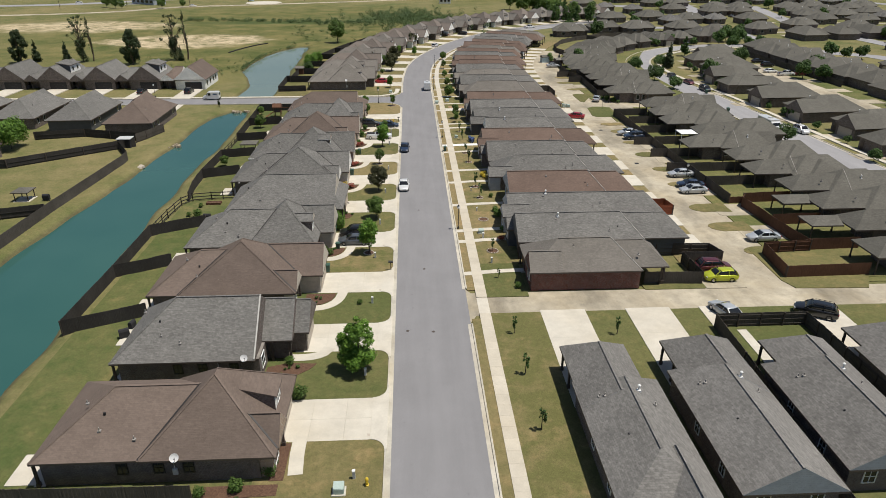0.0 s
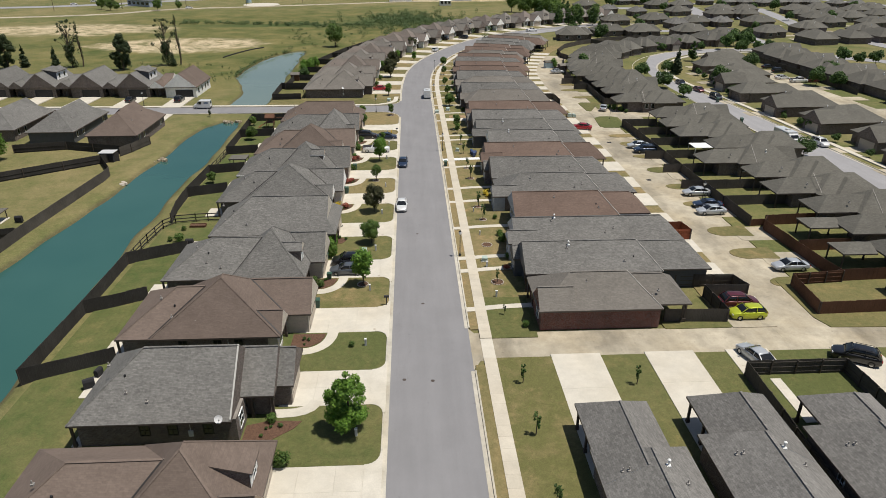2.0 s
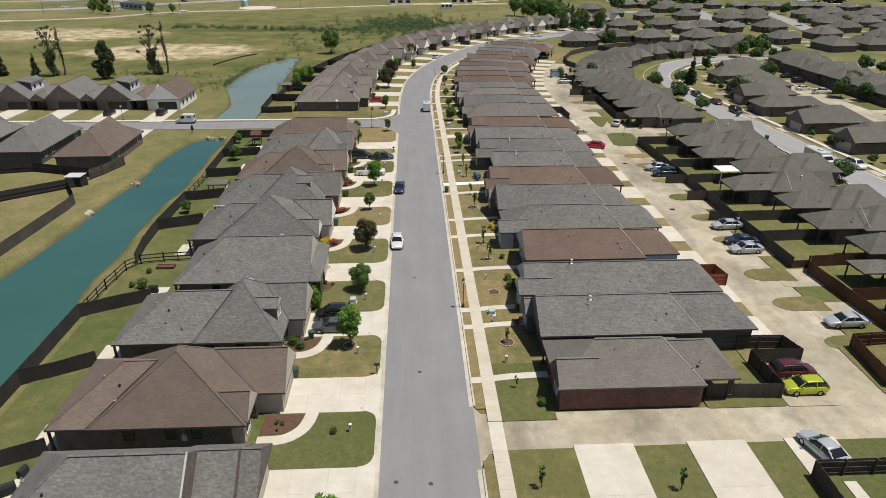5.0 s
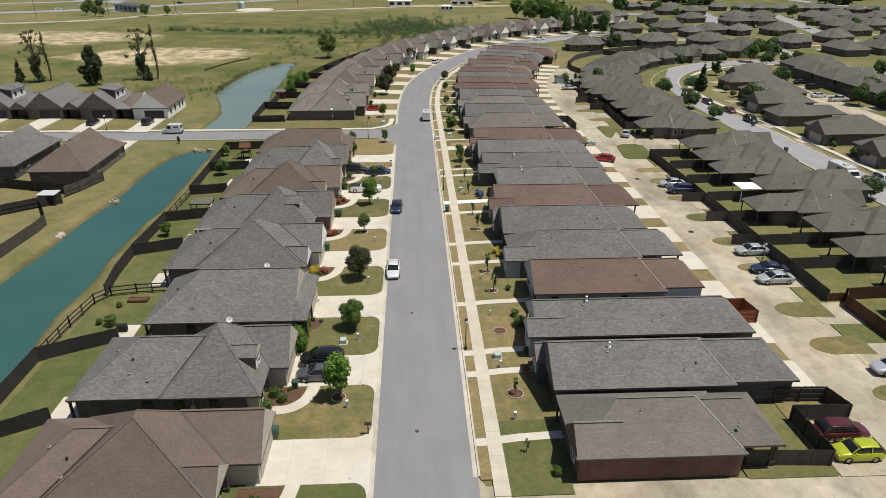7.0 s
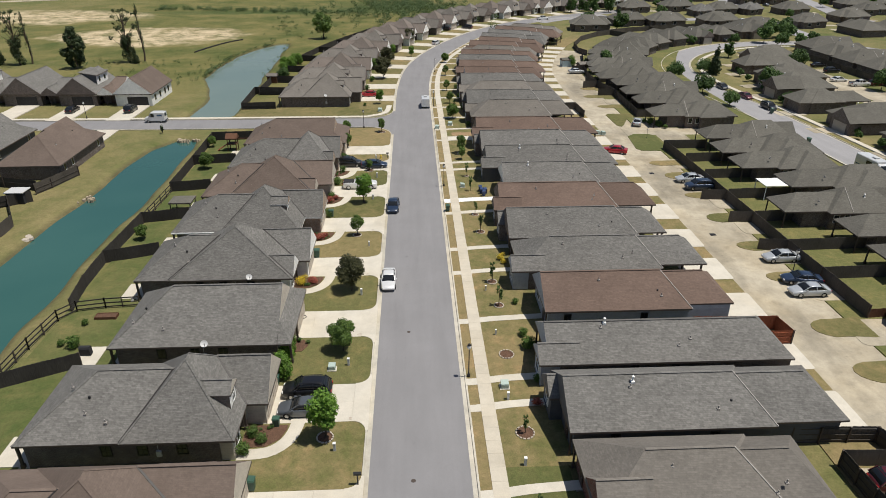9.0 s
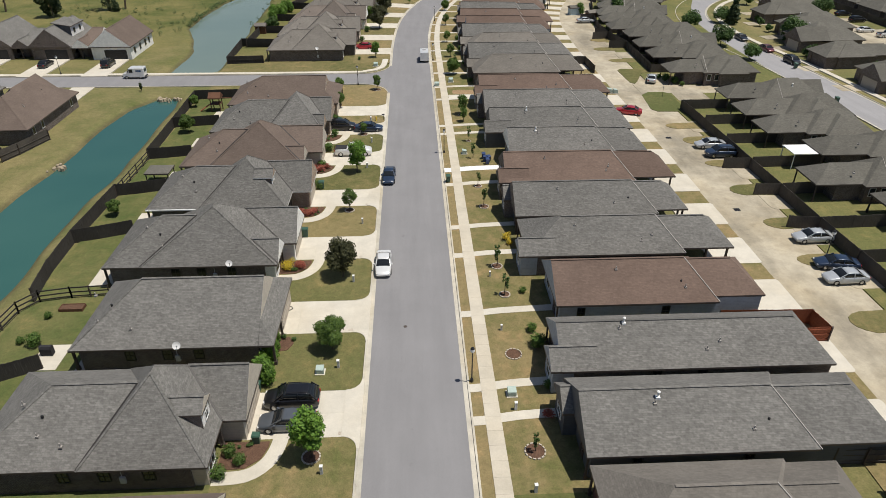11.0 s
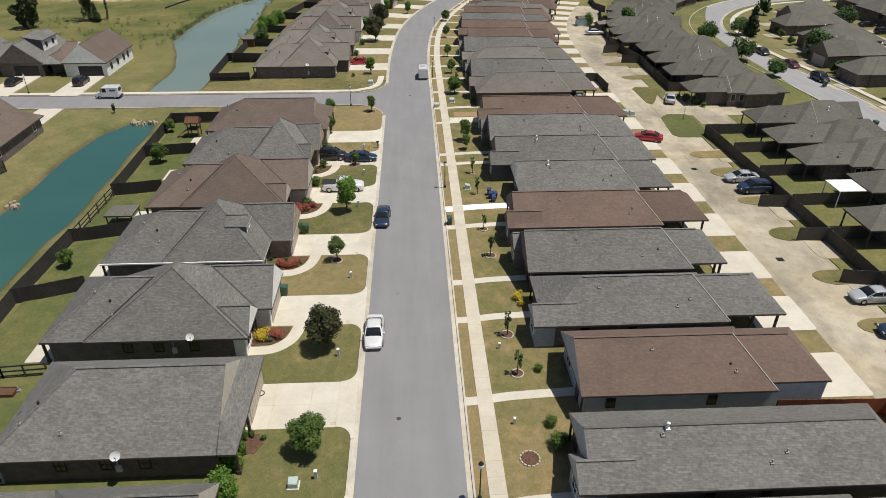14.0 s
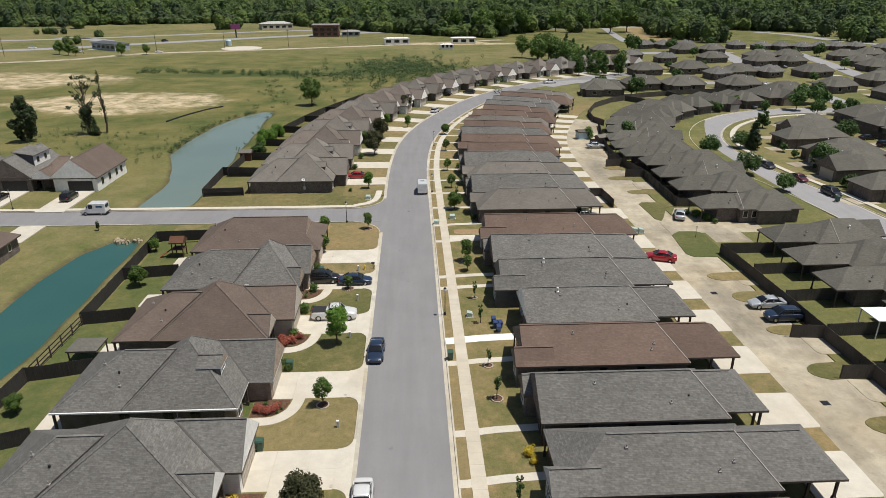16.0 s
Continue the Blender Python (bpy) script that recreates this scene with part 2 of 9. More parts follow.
M = {
    "roof_grey": shingles("grey_shingles", (0.146, 0.141, 0.132), 0.95),
    "roof_brown": shingles("brown_shingles", (0.142, 0.11, 0.092), 0.42),
    "roof_rust": shingles("rust_brown_shingles", (0.14, 0.1, 0.081), 0.5),
    "roof_taupe": shingles("taupe_shingles", (0.165, 0.151, 0.134), 0.55),
    "roof_umber": shingles("umber_shingles", (0.158, 0.134, 0.117), 0.45),
    "roof_old": shingles("weathered_shingles", (0.119, 0.113, 0.098), 0.6),
    "roof_pale": shingles("pale_grey_shingles", (0.168, 0.161, 0.151), 0.9),
    "cap": plain("ridge_cap_shingles", (0.15, 0.13, 0.115), 0.95),
    "flash_pale": plain("pale_flashing", (0.42, 0.41, 0.38), 0.5),
    "flash": plain("metal_flashing", (0.3, 0.28, 0.26), 0.6, 0.1),
    "fascia": plain("brown_fascia", (0.09, 0.07, 0.06), 0.6),
    "fascia_white": plain("white_fascia", (0.62, 0.61, 0.58), 0.6),
    "brick_red": brickwork("red_brick", (0.16, 0.055, 0.04), (0.1, 0.04, 0.032), (0.22, 0.18, 0.16)),
    "brick_grey": brickwork("grey_brown_brick", (0.15, 0.115, 0.1), (0.09, 0.075, 0.07), (0.22, 0.2, 0.18)),
    "brick_tan": brickwork("tan_brick", (0.34, 0.25, 0.18), (0.26, 0.18, 0.13), (0.42, 0.38, 0.33)),
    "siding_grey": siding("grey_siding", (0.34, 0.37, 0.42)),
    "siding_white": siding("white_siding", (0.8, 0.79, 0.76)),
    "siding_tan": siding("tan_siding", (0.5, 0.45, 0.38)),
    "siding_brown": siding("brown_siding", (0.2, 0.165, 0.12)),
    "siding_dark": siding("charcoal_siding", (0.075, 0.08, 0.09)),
    "white": plain("white_paint", (0.75, 0.75, 0.73), 0.5),
    "dark": plain("dark_metal", (0.02, 0.02, 0.022), 0.5, 0.2),
    "door": plain("dark_door_paint", (0.07, 0.045, 0.035), 0.45),
    "garage": plain("garage_door_paint", (0.42, 0.37, 0.31), 0.6),
    "post": plain("dark_timber_post", (0.06, 0.045, 0.037), 0.7),
    "concrete": concrete("pale_concrete", (0.535, 0.5, 0.43), 0.13),
    "concrete_walk": concrete("tan_walk_concrete", (0.5, 0.455, 0.375), 0.12),
    "concrete_old": concrete("stained_concrete", (0.425, 0.378, 0.292), 0.22),
    "kerb": concrete("kerb_concrete", (0.47, 0.44, 0.375)),
    "asphalt": road_mat(),
    "asphalt_pale": road_mat("pale_asphalt", 1.3),
    "ground": ground_mat(),
    "lawn": grass("front_lawn", (0.098, 0.1, 0.036), (0.2, 0.162, 0.076), 0.36, 0.66),
    "lawn_dry": grass("dry_lawn", (0.1, 0.108, 0.036), (0.215, 0.168, 0.082), 0.37, 0.6, 0.6),
    "lawn_green": grass("green_lawn", (0.088, 0.1, 0.034), (0.155, 0.138, 0.058), 0.38, 0.68),
    "lawn_back": grass("back_lawn", (0.072, 0.095, 0.029), (0.15, 0.137, 0.056), 0.38, 0.66, 0.5),
    "water": water_mat(),
    # the sky's pale reflection on the second pond is put into this base colour
    "water_sky_tinted": water_mat("sky_tinted_water", (0.132, 0.178, 0.155), (0.154, 0.198, 0.17)),
    "fence": woodwork("weathered_fence_boards", (0.06, 0.054, 0.048), (0.1, 0.088, 0.075)),
    "fence_black": woodwork("dark_stained_boards", (0.034, 0.032, 0.03), (0.055, 0.05, 0.046)),
    "lawn_yard": grass("yard_lawn", (0.07, 0.094, 0.028), (0.15, 0.142, 0.055), 0.38, 0.68),
    "lawn_straw": grass("straw_lawn", (0.118, 0.115, 0.042), (0.235, 0.18, 0.09), 0.34, 0.58, 0.6),
    "fence_brown": woodwork("stained_fence_boards", (0.085, 0.042, 0.026), (0.13, 0.065, 0.04)),
    "fence_red": woodwork("red_cedar_boards", (0.2, 0.062, 0.032), (0.26, 0.085, 0.045)),
    "bark": woodwork("bark", (0.075, 0.055, 0.042), (0.1, 0.08, 0.06)),
    "leaf_bright": foliage("bright_leaves", (0.06, 0.14, 0.012), (0.15, 0.27, 0.03)),
    "leaf": foliage("green_leaves", (0.034, 0.08, 0.014), (0.085, 0.15, 0.03)),
    "leaf_mid": foliage("fresh_green_leaves", (0.05, 0.105, 0.014), (0.125, 0.2, 0.03)),
    "leaf_yard": foliage("yard_shrub_leaves", (0.045, 0.1, 0.014), (0.11, 0.18, 0.03)),
    "leaf_dark": foliage("dark_leaves", (0.024, 0.045, 0.015), (0.06, 0.088, 0.028)),
    "leaf_maroon": foliage("brownish_leaves", (0.034, 0.042, 0.012), (0.085, 0.084, 0.026)),
    "leaf_scrub": foliage("scrub_leaves", (0.045, 0.08, 0.026), (0.1, 0.15, 0.048)),
    # lightened base colours: the haze over the far woods is put into the leaves
    "leaf_wood": far_foliage("hazed_woodland_leaves", (0.075, 0.118, 0.042), (0.12, 0.17, 0.058), (0.09, 0.128, 0.056)),
    "leaf_wood_dark": far_foliage("hazed_dark_woodland_leaves", (0.058, 0.088, 0.044), (0.088, 0.12, 0.054), (0.07, 0.098, 0.052)),
    "leaf_wood_light": far_foliage("hazed_light_woodland_leaves", (0.1, 0.155, 0.046), (0.16, 0.21, 0.062), (0.12, 0.165, 0.062)),
    "leaf_red": foliage("red_leaves", (0.26, 0.05, 0.035), (0.42, 0.14, 0.09)),
    "leaf_yellow": foliage("yellow_leaves", (0.45, 0.34, 0.02), (0.65, 0.5, 0.05)),
    "mulch": plain("bark_mulch", (0.105, 0.06, 0.04), 0.95, 0, 9, 0.6),
    "soil": plain("bare_soil", (0.28, 0.19, 0.11), 0.95, 0, 4, 0.3),
    "rubble": plain("tan_rubble", (0.33, 0.275, 0.2), 0.95, 0, 4, 0.4),
    "stone": plain("pale_stone", (0.42, 0.37, 0.31), 0.9, 0, 5, 0.25),
    "tyre": plain("tyre_rubber", (0.015, 0.015, 0.016), 0.8),
    "rim": plain("alloy_rim", (0.45, 0.45, 0.46), 0.35, 0.8),
    "lamp_red": plain("red_lamp_lens", (0.35, 0.01, 0.01), 0.25),
    "lamp_clear": plain("clear_lamp_lens", (0.7, 0.7, 0.7), 0.2),
    "bin": plain("green_bin_plastic", (0.035, 0.085, 0.06), 0.5),
    "box_green": plain("pale_green_steel", (0.36, 0.44, 0.4), 0.5),
    "yellow": plain("yellow_paint", (0.6, 0.42, 0.03), 0.5),
    "dish": plain("grey_dish_paint", (0.5, 0.5, 0.5), 0.45),
    "sign": plain("purple_sign_paint", (0.3, 0.06, 0.2), 0.5),
    "valley": plain("dark_valley_strip", (0.03, 0.026, 0.024), 0.6),
    "tank_blue": plain("pale_blue_paint", (0.4, 0.52, 0.58), 0.5),
    "blue": plain("blue_plastic", (0.025, 0.05, 0.14), 0.5),
    "red": plain("red_paint", (0.4, 0.03, 0.03), 0.5),
    "canvas": plain("dark_canvas", (0.03, 0.03, 0.033), 0.9),
}
gm = Mat("window_glass", 0.06)
gm.base((0.018, 0.022, 0.026))
M["glass"] = gm.m
cg = Mat("car_glass", 0.05)
cg.base((0.012, 0.014, 0.016))
M["car_glass"] = cg.m


def car_paint(name, col):
    q = Mat(name, 0.3, 0.25)
    q.base(q.scale(col, q.span(q.noise(q.coords(), 1.5, 3), 0.3, 0.7, 0.94, 1.06)))
    q.b.inputs["Coat Weight"].default_value = 0.7
    q.b.inputs["Coat Roughness"].default_value = 0.06
    return q.m


for nm, col in (("white", (0.7, 0.7, 0.69)), ("silver", (0.42, 0.44, 0.46)), ("black", (0.012, 0.012, 0.014)), ("grey", (0.09, 0.1, 0.115)),
                ("navy", (0.02, 0.035, 0.07)), ("red", (0.36, 0.012, 0.02)), ("lime", (0.42, 0.47, 0.02)), ("maroon", (0.1, 0.015, 0.02)),
                ("blue", (0.03, 0.09, 0.2))):
    M["car_" + nm] = car_paint(nm + "_car_paint", col)


# ---- mesh tools ----
class MB:
    """Vertices and faces of one mesh, with a material index for each face."""

    def __init__(self):
        self.v, self.f, self.i = [], [], []

    def add(self, verts, faces, mi=0):
        o = len(self.v)
        self.v.extend(tuple(p) for p in verts)
        self.f.extend(tuple(o + k for k in q) for q in faces)
        self.i.extend(mi if isinstance(mi, list) else [mi] * len(faces))
        return self

    def box(self, x0, x1, y0, y1, z0, z1, mi=0):
        v = [(x0, y0, z0), (x1, y0, z0), (x1, y1, z0), (x0, y1, z0), (x0, y0, z1), (x1, y0, z1), (x1, y1, z1), (x0, y1, z1)]
        return self.add(v, [(3, 2, 1, 0), (4, 5, 6, 7), (0, 1, 5, 4), (1, 2, 6, 5), (2, 3, 7, 6), (3, 0, 4, 7)], mi)

    def prism(self, ring, z0, z1, mi=0, inset=0.0):
        """A flat ring of (x, y), counter-clockwise, drawn up from z0 to z1."""
        n = len(ring)
        v = [(x, y, z0) for x, y in ring] + [(x, y, z1) for x, y in ring]
        f = [tuple(range(n, 2 * n))] + [(k, (k + 1) % n, n + (k + 1) % n, n + k) for k in range(n)]
        return self.add(v, f, mi)

    def beam(self, p, q, w, h, mi=0):
        """A bar from p to q, w wide and h high."""
        p, q = Vector(p), Vector(q)
        d = (q - p).normalized()
        s = d.cross(Vector((0, 0, 1)))
        s = (s.normalized() if s.length > 1e-4 else Vector((1, 0, 0))) * (w / 2)
        u = s.cross(d).normalized() * (h / 2)
        v = [a + b * s + c * u for a in (p, q) for b, c in ((-1, -1), (1, -1), (1, 1), (-1, 1))]
        return self.add(v, [(0, 3, 2, 1), (4, 5, 6, 7), (0, 1, 5, 4), (1, 2, 6, 5), (2, 3, 7, 6), (3, 0, 4, 7)], mi)

    def tube(self, p, q, r0, r1, n=8, mi=0):
        p, q = Vector(p), Vector(q)
        d = (q - p).normalized()
        a = d.orthogonal().normalized()
        b = d.cross(a)
        v = []
        for c, r in ((p, r0), (q, r1)):
            v += [c + r * (math.cos(2 * math.pi * k / n) * a + math.sin(2 * math.pi * k / n) * b) for k in range(n)]
        f = [(k, (k + 1) % n, n + (k + 1) % n, n + k) for k in range(n)] + [tuple(range(n - 1, -1, -1)), tuple(range(n, 2 * n))]
        return self.add(v, f, mi)

    def lathe(self, prof, n=14, mi=0, c=(0, 0)):
        """Rings of (radius, z) turned round the vertical through c."""
        v, f = [], []
        for r, z in prof:
            v += [(c[0] + r * math.cos(2 * math.pi * k / n), c[1] + r * math.sin(2 * math.pi * k / n), z) for k in range(n)]
        for j in range(len(prof) - 1):
            f += [(j * n + k, j * n + (k + 1) % n, (j + 1) * n + (k + 1) % n, (j + 1) * n + k) for k in range(n)]
        f.append(tuple(range((len(prof) - 1) * n, len(prof) * n)))
        return self.add(v, f, mi)

    def mesh(self, name, mats):
        me = bpy.data.meshes.new(name)
        me.from_pydata(self.v, [], self.f)
        for m in (mats if isinstance(mats, (list, tuple)) else [mats]):
            me.materials.append(m)
        if any(self.i):
            me.polygons.foreach_set("material_index", self.i)
        me.update()
        return me


def part(name, mb, mats, parent, label=""):
    ob = new(name, mb.mesh(name, mats) if isinstance(mb, MB) else mb)
    ob.parent = parent
    if label:
        ob["label"] = label
    return ob


def root(name, label, category, group="", kind="", m=None):
    ob = new(name)
    ob.empty_display_size = 0.2
    if m is not None:
        ob.matrix_basis = m
    return tagged(ob, label, category, group, kind)


def thing(name, mb, mats, label, category, group="", kind="", m=None):
    ob = new(name, mb.mesh(name, mats) if isinstance(mb, MB) else mb)
    if m is not None:
        ob.matrix_basis = m
    return tagged(ob, label, category, group, kind)

# ---- the street's line ----
BEND = [(-200, 0), (205, 0), (235, 5), (255, 13), (275, 19), (300, 24), (330, 33), (360, 48), (400, 60), (470, 66)]
KERB_W, KERB_E = -2.75, 6.45          # faces of the street's kerbs
MID = 1.85


def heading(s):
    for (a, ha), (b, hb) in zip(BEND, BEND[1:]):
        if s <= b:
            return radians(ha + (hb - ha) * (s - a) / (b - a))
    return radians(BEND[-1][1])


LINE = []                             # x, y of the street's middle at each metre from y = -100
px_, py_ = MID, -100.0
for k_ in range(570):
    LINE.append((px_, py_, heading(k_ - 100)))
    px_, py_ = px_ + math.sin(heading(k_ - 99.5)), py_ + math.cos(heading(k_ - 99.5))


def on_line(s, d):
    """The place d to the right of the street's middle at s along it, and the heading there."""
    k = max(0, min(len(LINE) - 2, int(math.floor(s + 100))))
    f = s + 100 - k
    x, y, h = (a + (b - a) * f for a, b in zip(LINE[k], LINE[k + 1]))
    return x + d * math.cos(h), y - d * math.sin(h), h


def strip(mb, path, d0, d1, z0, z1, mi=0):
    """A slab between two offsets along a list of (x, y, heading)."""
    v, f = [], []
    for x, y, h in path:
        c, s = math.cos(h), math.sin(h)
        v += [(x + d * c, y - d * s, z) for d, z in ((d0, z0), (d0, z1), (d1, z1), (d1, z0))]
    n = len(path)
    for k in range(n - 1):
        a, b = 4 * k, 4 * k + 4
        f += [(a + 1, a + 2, b + 2, b + 1), (a, a + 1, b + 1, b), (a + 2, a + 3, b + 3, b + 2)]
    f += [(0, 3, 2, 1), (4 * n - 4, 4 * n - 3, 4 * n - 2, 4 * n - 1)]
    return mb.add(v, f, mi)


def path_of(pts, step=3.0):
    """Points along a smooth curve through pts, with headings."""
    out = []
    P = [pts[0]] + list(pts) + [pts[-1]]
    for k in range(1, len(P) - 2):
        a, b, c, d = (Vector(p) for p in P[k - 1:k + 3])
        n = max(2, int((c - b).length / step))
        for j in range(n):
            t = j / n
            out.append(0.5 * ((2 * b) + (c - a) * t + (2 * a - 5 * b + 4 * c - d) * t * t + (3 * b - a - 3 * c + d) * t ** 3))
    out.append(Vector(pts[-1]))
    res = []
    for k, p in enumerate(out):
        q = out[min(k + 1, len(out) - 1)] - out[max(k - 1, 0)]
        res.append((p.x, p.y, math.atan2(q.x, q.y)))
    return res


def ring_round(x0, x1, y0, y1, r, corners="abcd", n=5):
    """A rectangle with some corners rounded: a SW, b SE, c NE, d NW."""
    out = []
    for name, cx, cy, sx, sy, a0 in (("a", x0, y0, 1, 1, 180), ("b", x1, y0, -1, 1, 270), ("c", x1, y1, -1, -1, 0), ("d", x0, y1, 1, -1, 90)):
        if name in corners:
            for k in range(n + 1):
                a = radians(a0 + 90 * k / n)
                out.append((cx + sx * r + r * math.cos(a), cy + sy * r + r * math.sin(a)))
        else:
            out.append((cx, cy))
    return out


# ---- ground with the two ponds ----
def smooth(a, b, v):
    t = min(1, max(0, (v - a) / (b - a)))
    return t * t * (3 - 2 * t)


POND_A = [(-20, -62, -38), (30, -59, -39.6), (55, -57.6, -41.3), (83, -57, -42.4), (102, -55.5, -43.0), (112, -53.8, -43.2), (126, -52.8, -43.0), (138, -52.3, -42.8), (149, -51.4, -42.5), (160, -50.8, -42.5), (169, -50.2, -43.0), (174, -47.6, -44.0)]
POND_B = [(192.6, -50.4, -41.2), (203, -49.6, -40.8), (211, -49.9, -41.0), (222, -53, -41.3), (234, -58, -41.8), (247, -57.9, -42.4), (269, -56.5, -43), (285, -51.7, -43.4), (293, -47, -43.6)]


def shore(pond, y):
    """West and east banks at y, or None."""
    if y < pond[0][0] or y > pond[-1][0]:
        return None
    for a, b in zip(pond, pond[1:]):
        if y <= b[0]:
            t = (y - a[0]) / (b[0] - a[0])
            return a[1] + (b[1] - a[1]) * t, a[2] + (b[2] - a[2]) * t
    return None


def depth(x, y):
    """How far inside a pond's bank the place lies; below nought outside."""
    best = -9.0
    for pond in (POND_A, POND_B):
        s = shore(pond, y)
        if s:
            wob = 0.8 * noise.noise((x * 0.11, y * 0.11, 3))
            best = max(best, min(x - s[0], s[1] - x, pond[-1][0] - y + 1.0, y - pond[0][0] + 1.0) + wob)
        else:
            tip = pond[0] if abs(y - pond[0][0]) < abs(y - pond[-1][0]) else pond[-1]
            best = max(best, -math.hypot(y - tip[0], max(0, tip[1] - x, x - tip[2])))
    return best


WATER_Z = -0.75


def land(x, y):
    d = depth(x, y)
    z = -1.6 * smooth(-2.6, 2.2, d)
    if d < -2.6 and -30 < y < 300 and x < -36:
        z += 0.03 * noise.noise((x * 0.2, y * 0.2, 0))
    return z - 0.03


def axis(parts):
    out = []
    for a, b, st in parts:
        n = max(1, round((b - a) / st))
        out += [a + (b - a) * k / n for k in range(n)]
    return out + [parts[-1][1]]


gx = axis([(-3500, -600, 500), (-600, -160, 40), (-160, -66, 6), (-66, -34, 0.8), (-34, 140, 6), (140, 600, 40), (600, 3500, 500)])
gy = axis([(-2500, -300, 500), (-300, -30, 20), (-30, 300, 1.5), (300, 700, 10), (700, 4500, 400)])
g = MB()
g.v = [(x, y, land(x, y)) for y in gy for x in gx]
nx = len(gx)
g.f = [(j * nx + i, j * nx + i + 1, (j + 1) * nx + i + 1, (j + 1) * nx + i) for j in range(len(gy) - 1) for i in range(nx - 1)]
g.i = [0] * len(g.f)
ground = thing("ground", g, M["ground"], "rough green and straw-coloured grass over open flat land", "ground", kind="structure")
for p_ in ground.data.polygons:
    p_.use_smooth = True
for nm_, pond_ in (("water_1", POND_A), ("water_2", POND_B)):
    w = MB()
    w.add([(-64, pond_[0][0] - 1, WATER_Z), (-34, pond_[0][0] - 1, WATER_Z), (-34, pond_[-1][0] + 2, WATER_Z), (-64, pond_[-1][0] + 2, WATER_Z)], [(0, 1, 2, 3)])
    thing(nm_, w, M["water" if pond_ is POND_A else "water_sky_tinted"], "still teal-green water of a long retention pond" if pond_ is POND_A else "pale water with the sky reflection put into its colour", "pond", kind="structure")

# ---- streets ----
ROAD_Z, KERB_Z, LAWN_Z, SLAB_Z = 0.02, 0.15, 0.12, 0.09
road = MB()
strip(road, [on_line(s, 0) for s in range(-80, 440, 4)], KERB_W - MID, KERB_E - MID, -0.3, ROAD_Z)
CROSS_Y = 184.3
CROSS = path_of([(-260, 187), (-150, 185.5), (-60, CROSS_Y + 0.1), (-20, CROSS_Y), (-1, CROSS_Y)], 6)
cross = MB()
strip(cross, CROSS, -3.7, 3.7, -0.3, ROAD_Z - 0.004)
# the flared mouth
for sy in (1, -1):
    ring = [(-2.0, CROSS_Y + sy * 3)] + [(-8.8 + 6.05 * math.cos(a), CROSS_Y + sy * (9.7 - 6.05 * math.sin(a))) for a in (radians(90 * k / 6) for k in range(7))]
    ring = ring if sy > 0 else ring[::-1]
    cross.prism(ring, -0.3, ROAD_Z - 0.008)
STREET_2 = path_of([(93, 20), (90.5, 70), (89, 106), (87, 135), (85.8, 162), (84, 190), (81.3, 210), (81.0, 228), (84.6, 246), (92.5, 261), (103.5, 272.5), (117, 280.5), (132, 284), (153, 284.5)], 3)
s2 = MB()
strip(s2, STREET_2, -4.3, 4.3, -0.3, ROAD_Z)
thing("road_1", road, M["asphalt"], "worn light grey asphalt street curving away", "road", kind="structure")
thing("road_2", cross, M["asphalt"], "grey asphalt side street crossing between the ponds", "road", kind="structure")
thing("road_3", s2, M["asphalt_pale"], "pale grey asphalt street behind the alley houses", "road", kind="structure")
FAR_ROADS = [
    ([(58, 343), (70, 353.5), (84, 357.5), (100, 355.5), (125, 350), (148, 347.5), (163, 342)], 4.2),
    ([(93, 357), (86.5, 375), (85, 410), (91, 450), (97, 492), (104, 554)], 4.2),
    ([(163, 342), (158.5, 318), (156.8, 298), (156, 283), (168, 262), (184, 236), (186, 100)], 4.2),
    ([(236, 470), (230, 445), (217, 395), (207, 359), (206, 330), (207, 250)], 4.2),
    ([(199, 512), (184, 440), (175, 404)], 5.0),
    ([(-420, 396), (-213, 437), (-158, 480), (-110, 497), (-44, 521), (20, 548), (70, 575)], 3.6),
    ([(-620, 450), (-350, 490), (-250, 504), (-168, 560), (-56, 638), (60, 690), (220, 720)], 7.0),
    ([(-620, 520), (-360, 560), (-240, 600), (-120, 668), (20, 720)], 5.0),
    ([(158, 556), (161, 577), (170, 630), (184, 705)], 3.2),
    ([(132, 477), (158, 474)], 6.5),
    ([(300, 650), (314, 617), (317, 561), (329, 524), (345, 470)], 5.5),
    ([(199, 512), (240, 505), (330, 497)], 4.0),
    ([(-265, 606), (-228, 585), (-200, 548), (-194, 505)], 6.0),
]
for k, (pts, half) in enumerate(FAR_ROADS):
    r = MB()
    strip(r, path_of(pts, 8), -half, half, -0.5, 0.06)
    thing("road_%d" % (k + 4), r, M["concrete_old" if k == 5 else "asphalt_pale"], "pale dusty service road across the land" if k == 5 else "pale grey road far off across the land", "road", kind="structure")

m = MB()
m.prism([(164, 566), (186, 564), (206, 566), (204, 590), (216, 632), (229, 716), (206, 716), (184, 640)], -0.3, 0.05)
thing("field", m, M["lawn_straw"], "dry tan field before the woods", "field", kind="structure")

# kerbs, laid with a flat gutter on the street side
kerb = MB()


def kerb_line(mb, path, d, side):
    strip(mb, path, d if side > 0 else d - 0.17, d + 0.17 if side > 0 else d, -0.2, KERB_Z)
    strip(mb, path, d - 0.42 if side > 0 else d, d if side > 0 else d + 0.42, -0.2, ROAD_Z + 0.012)


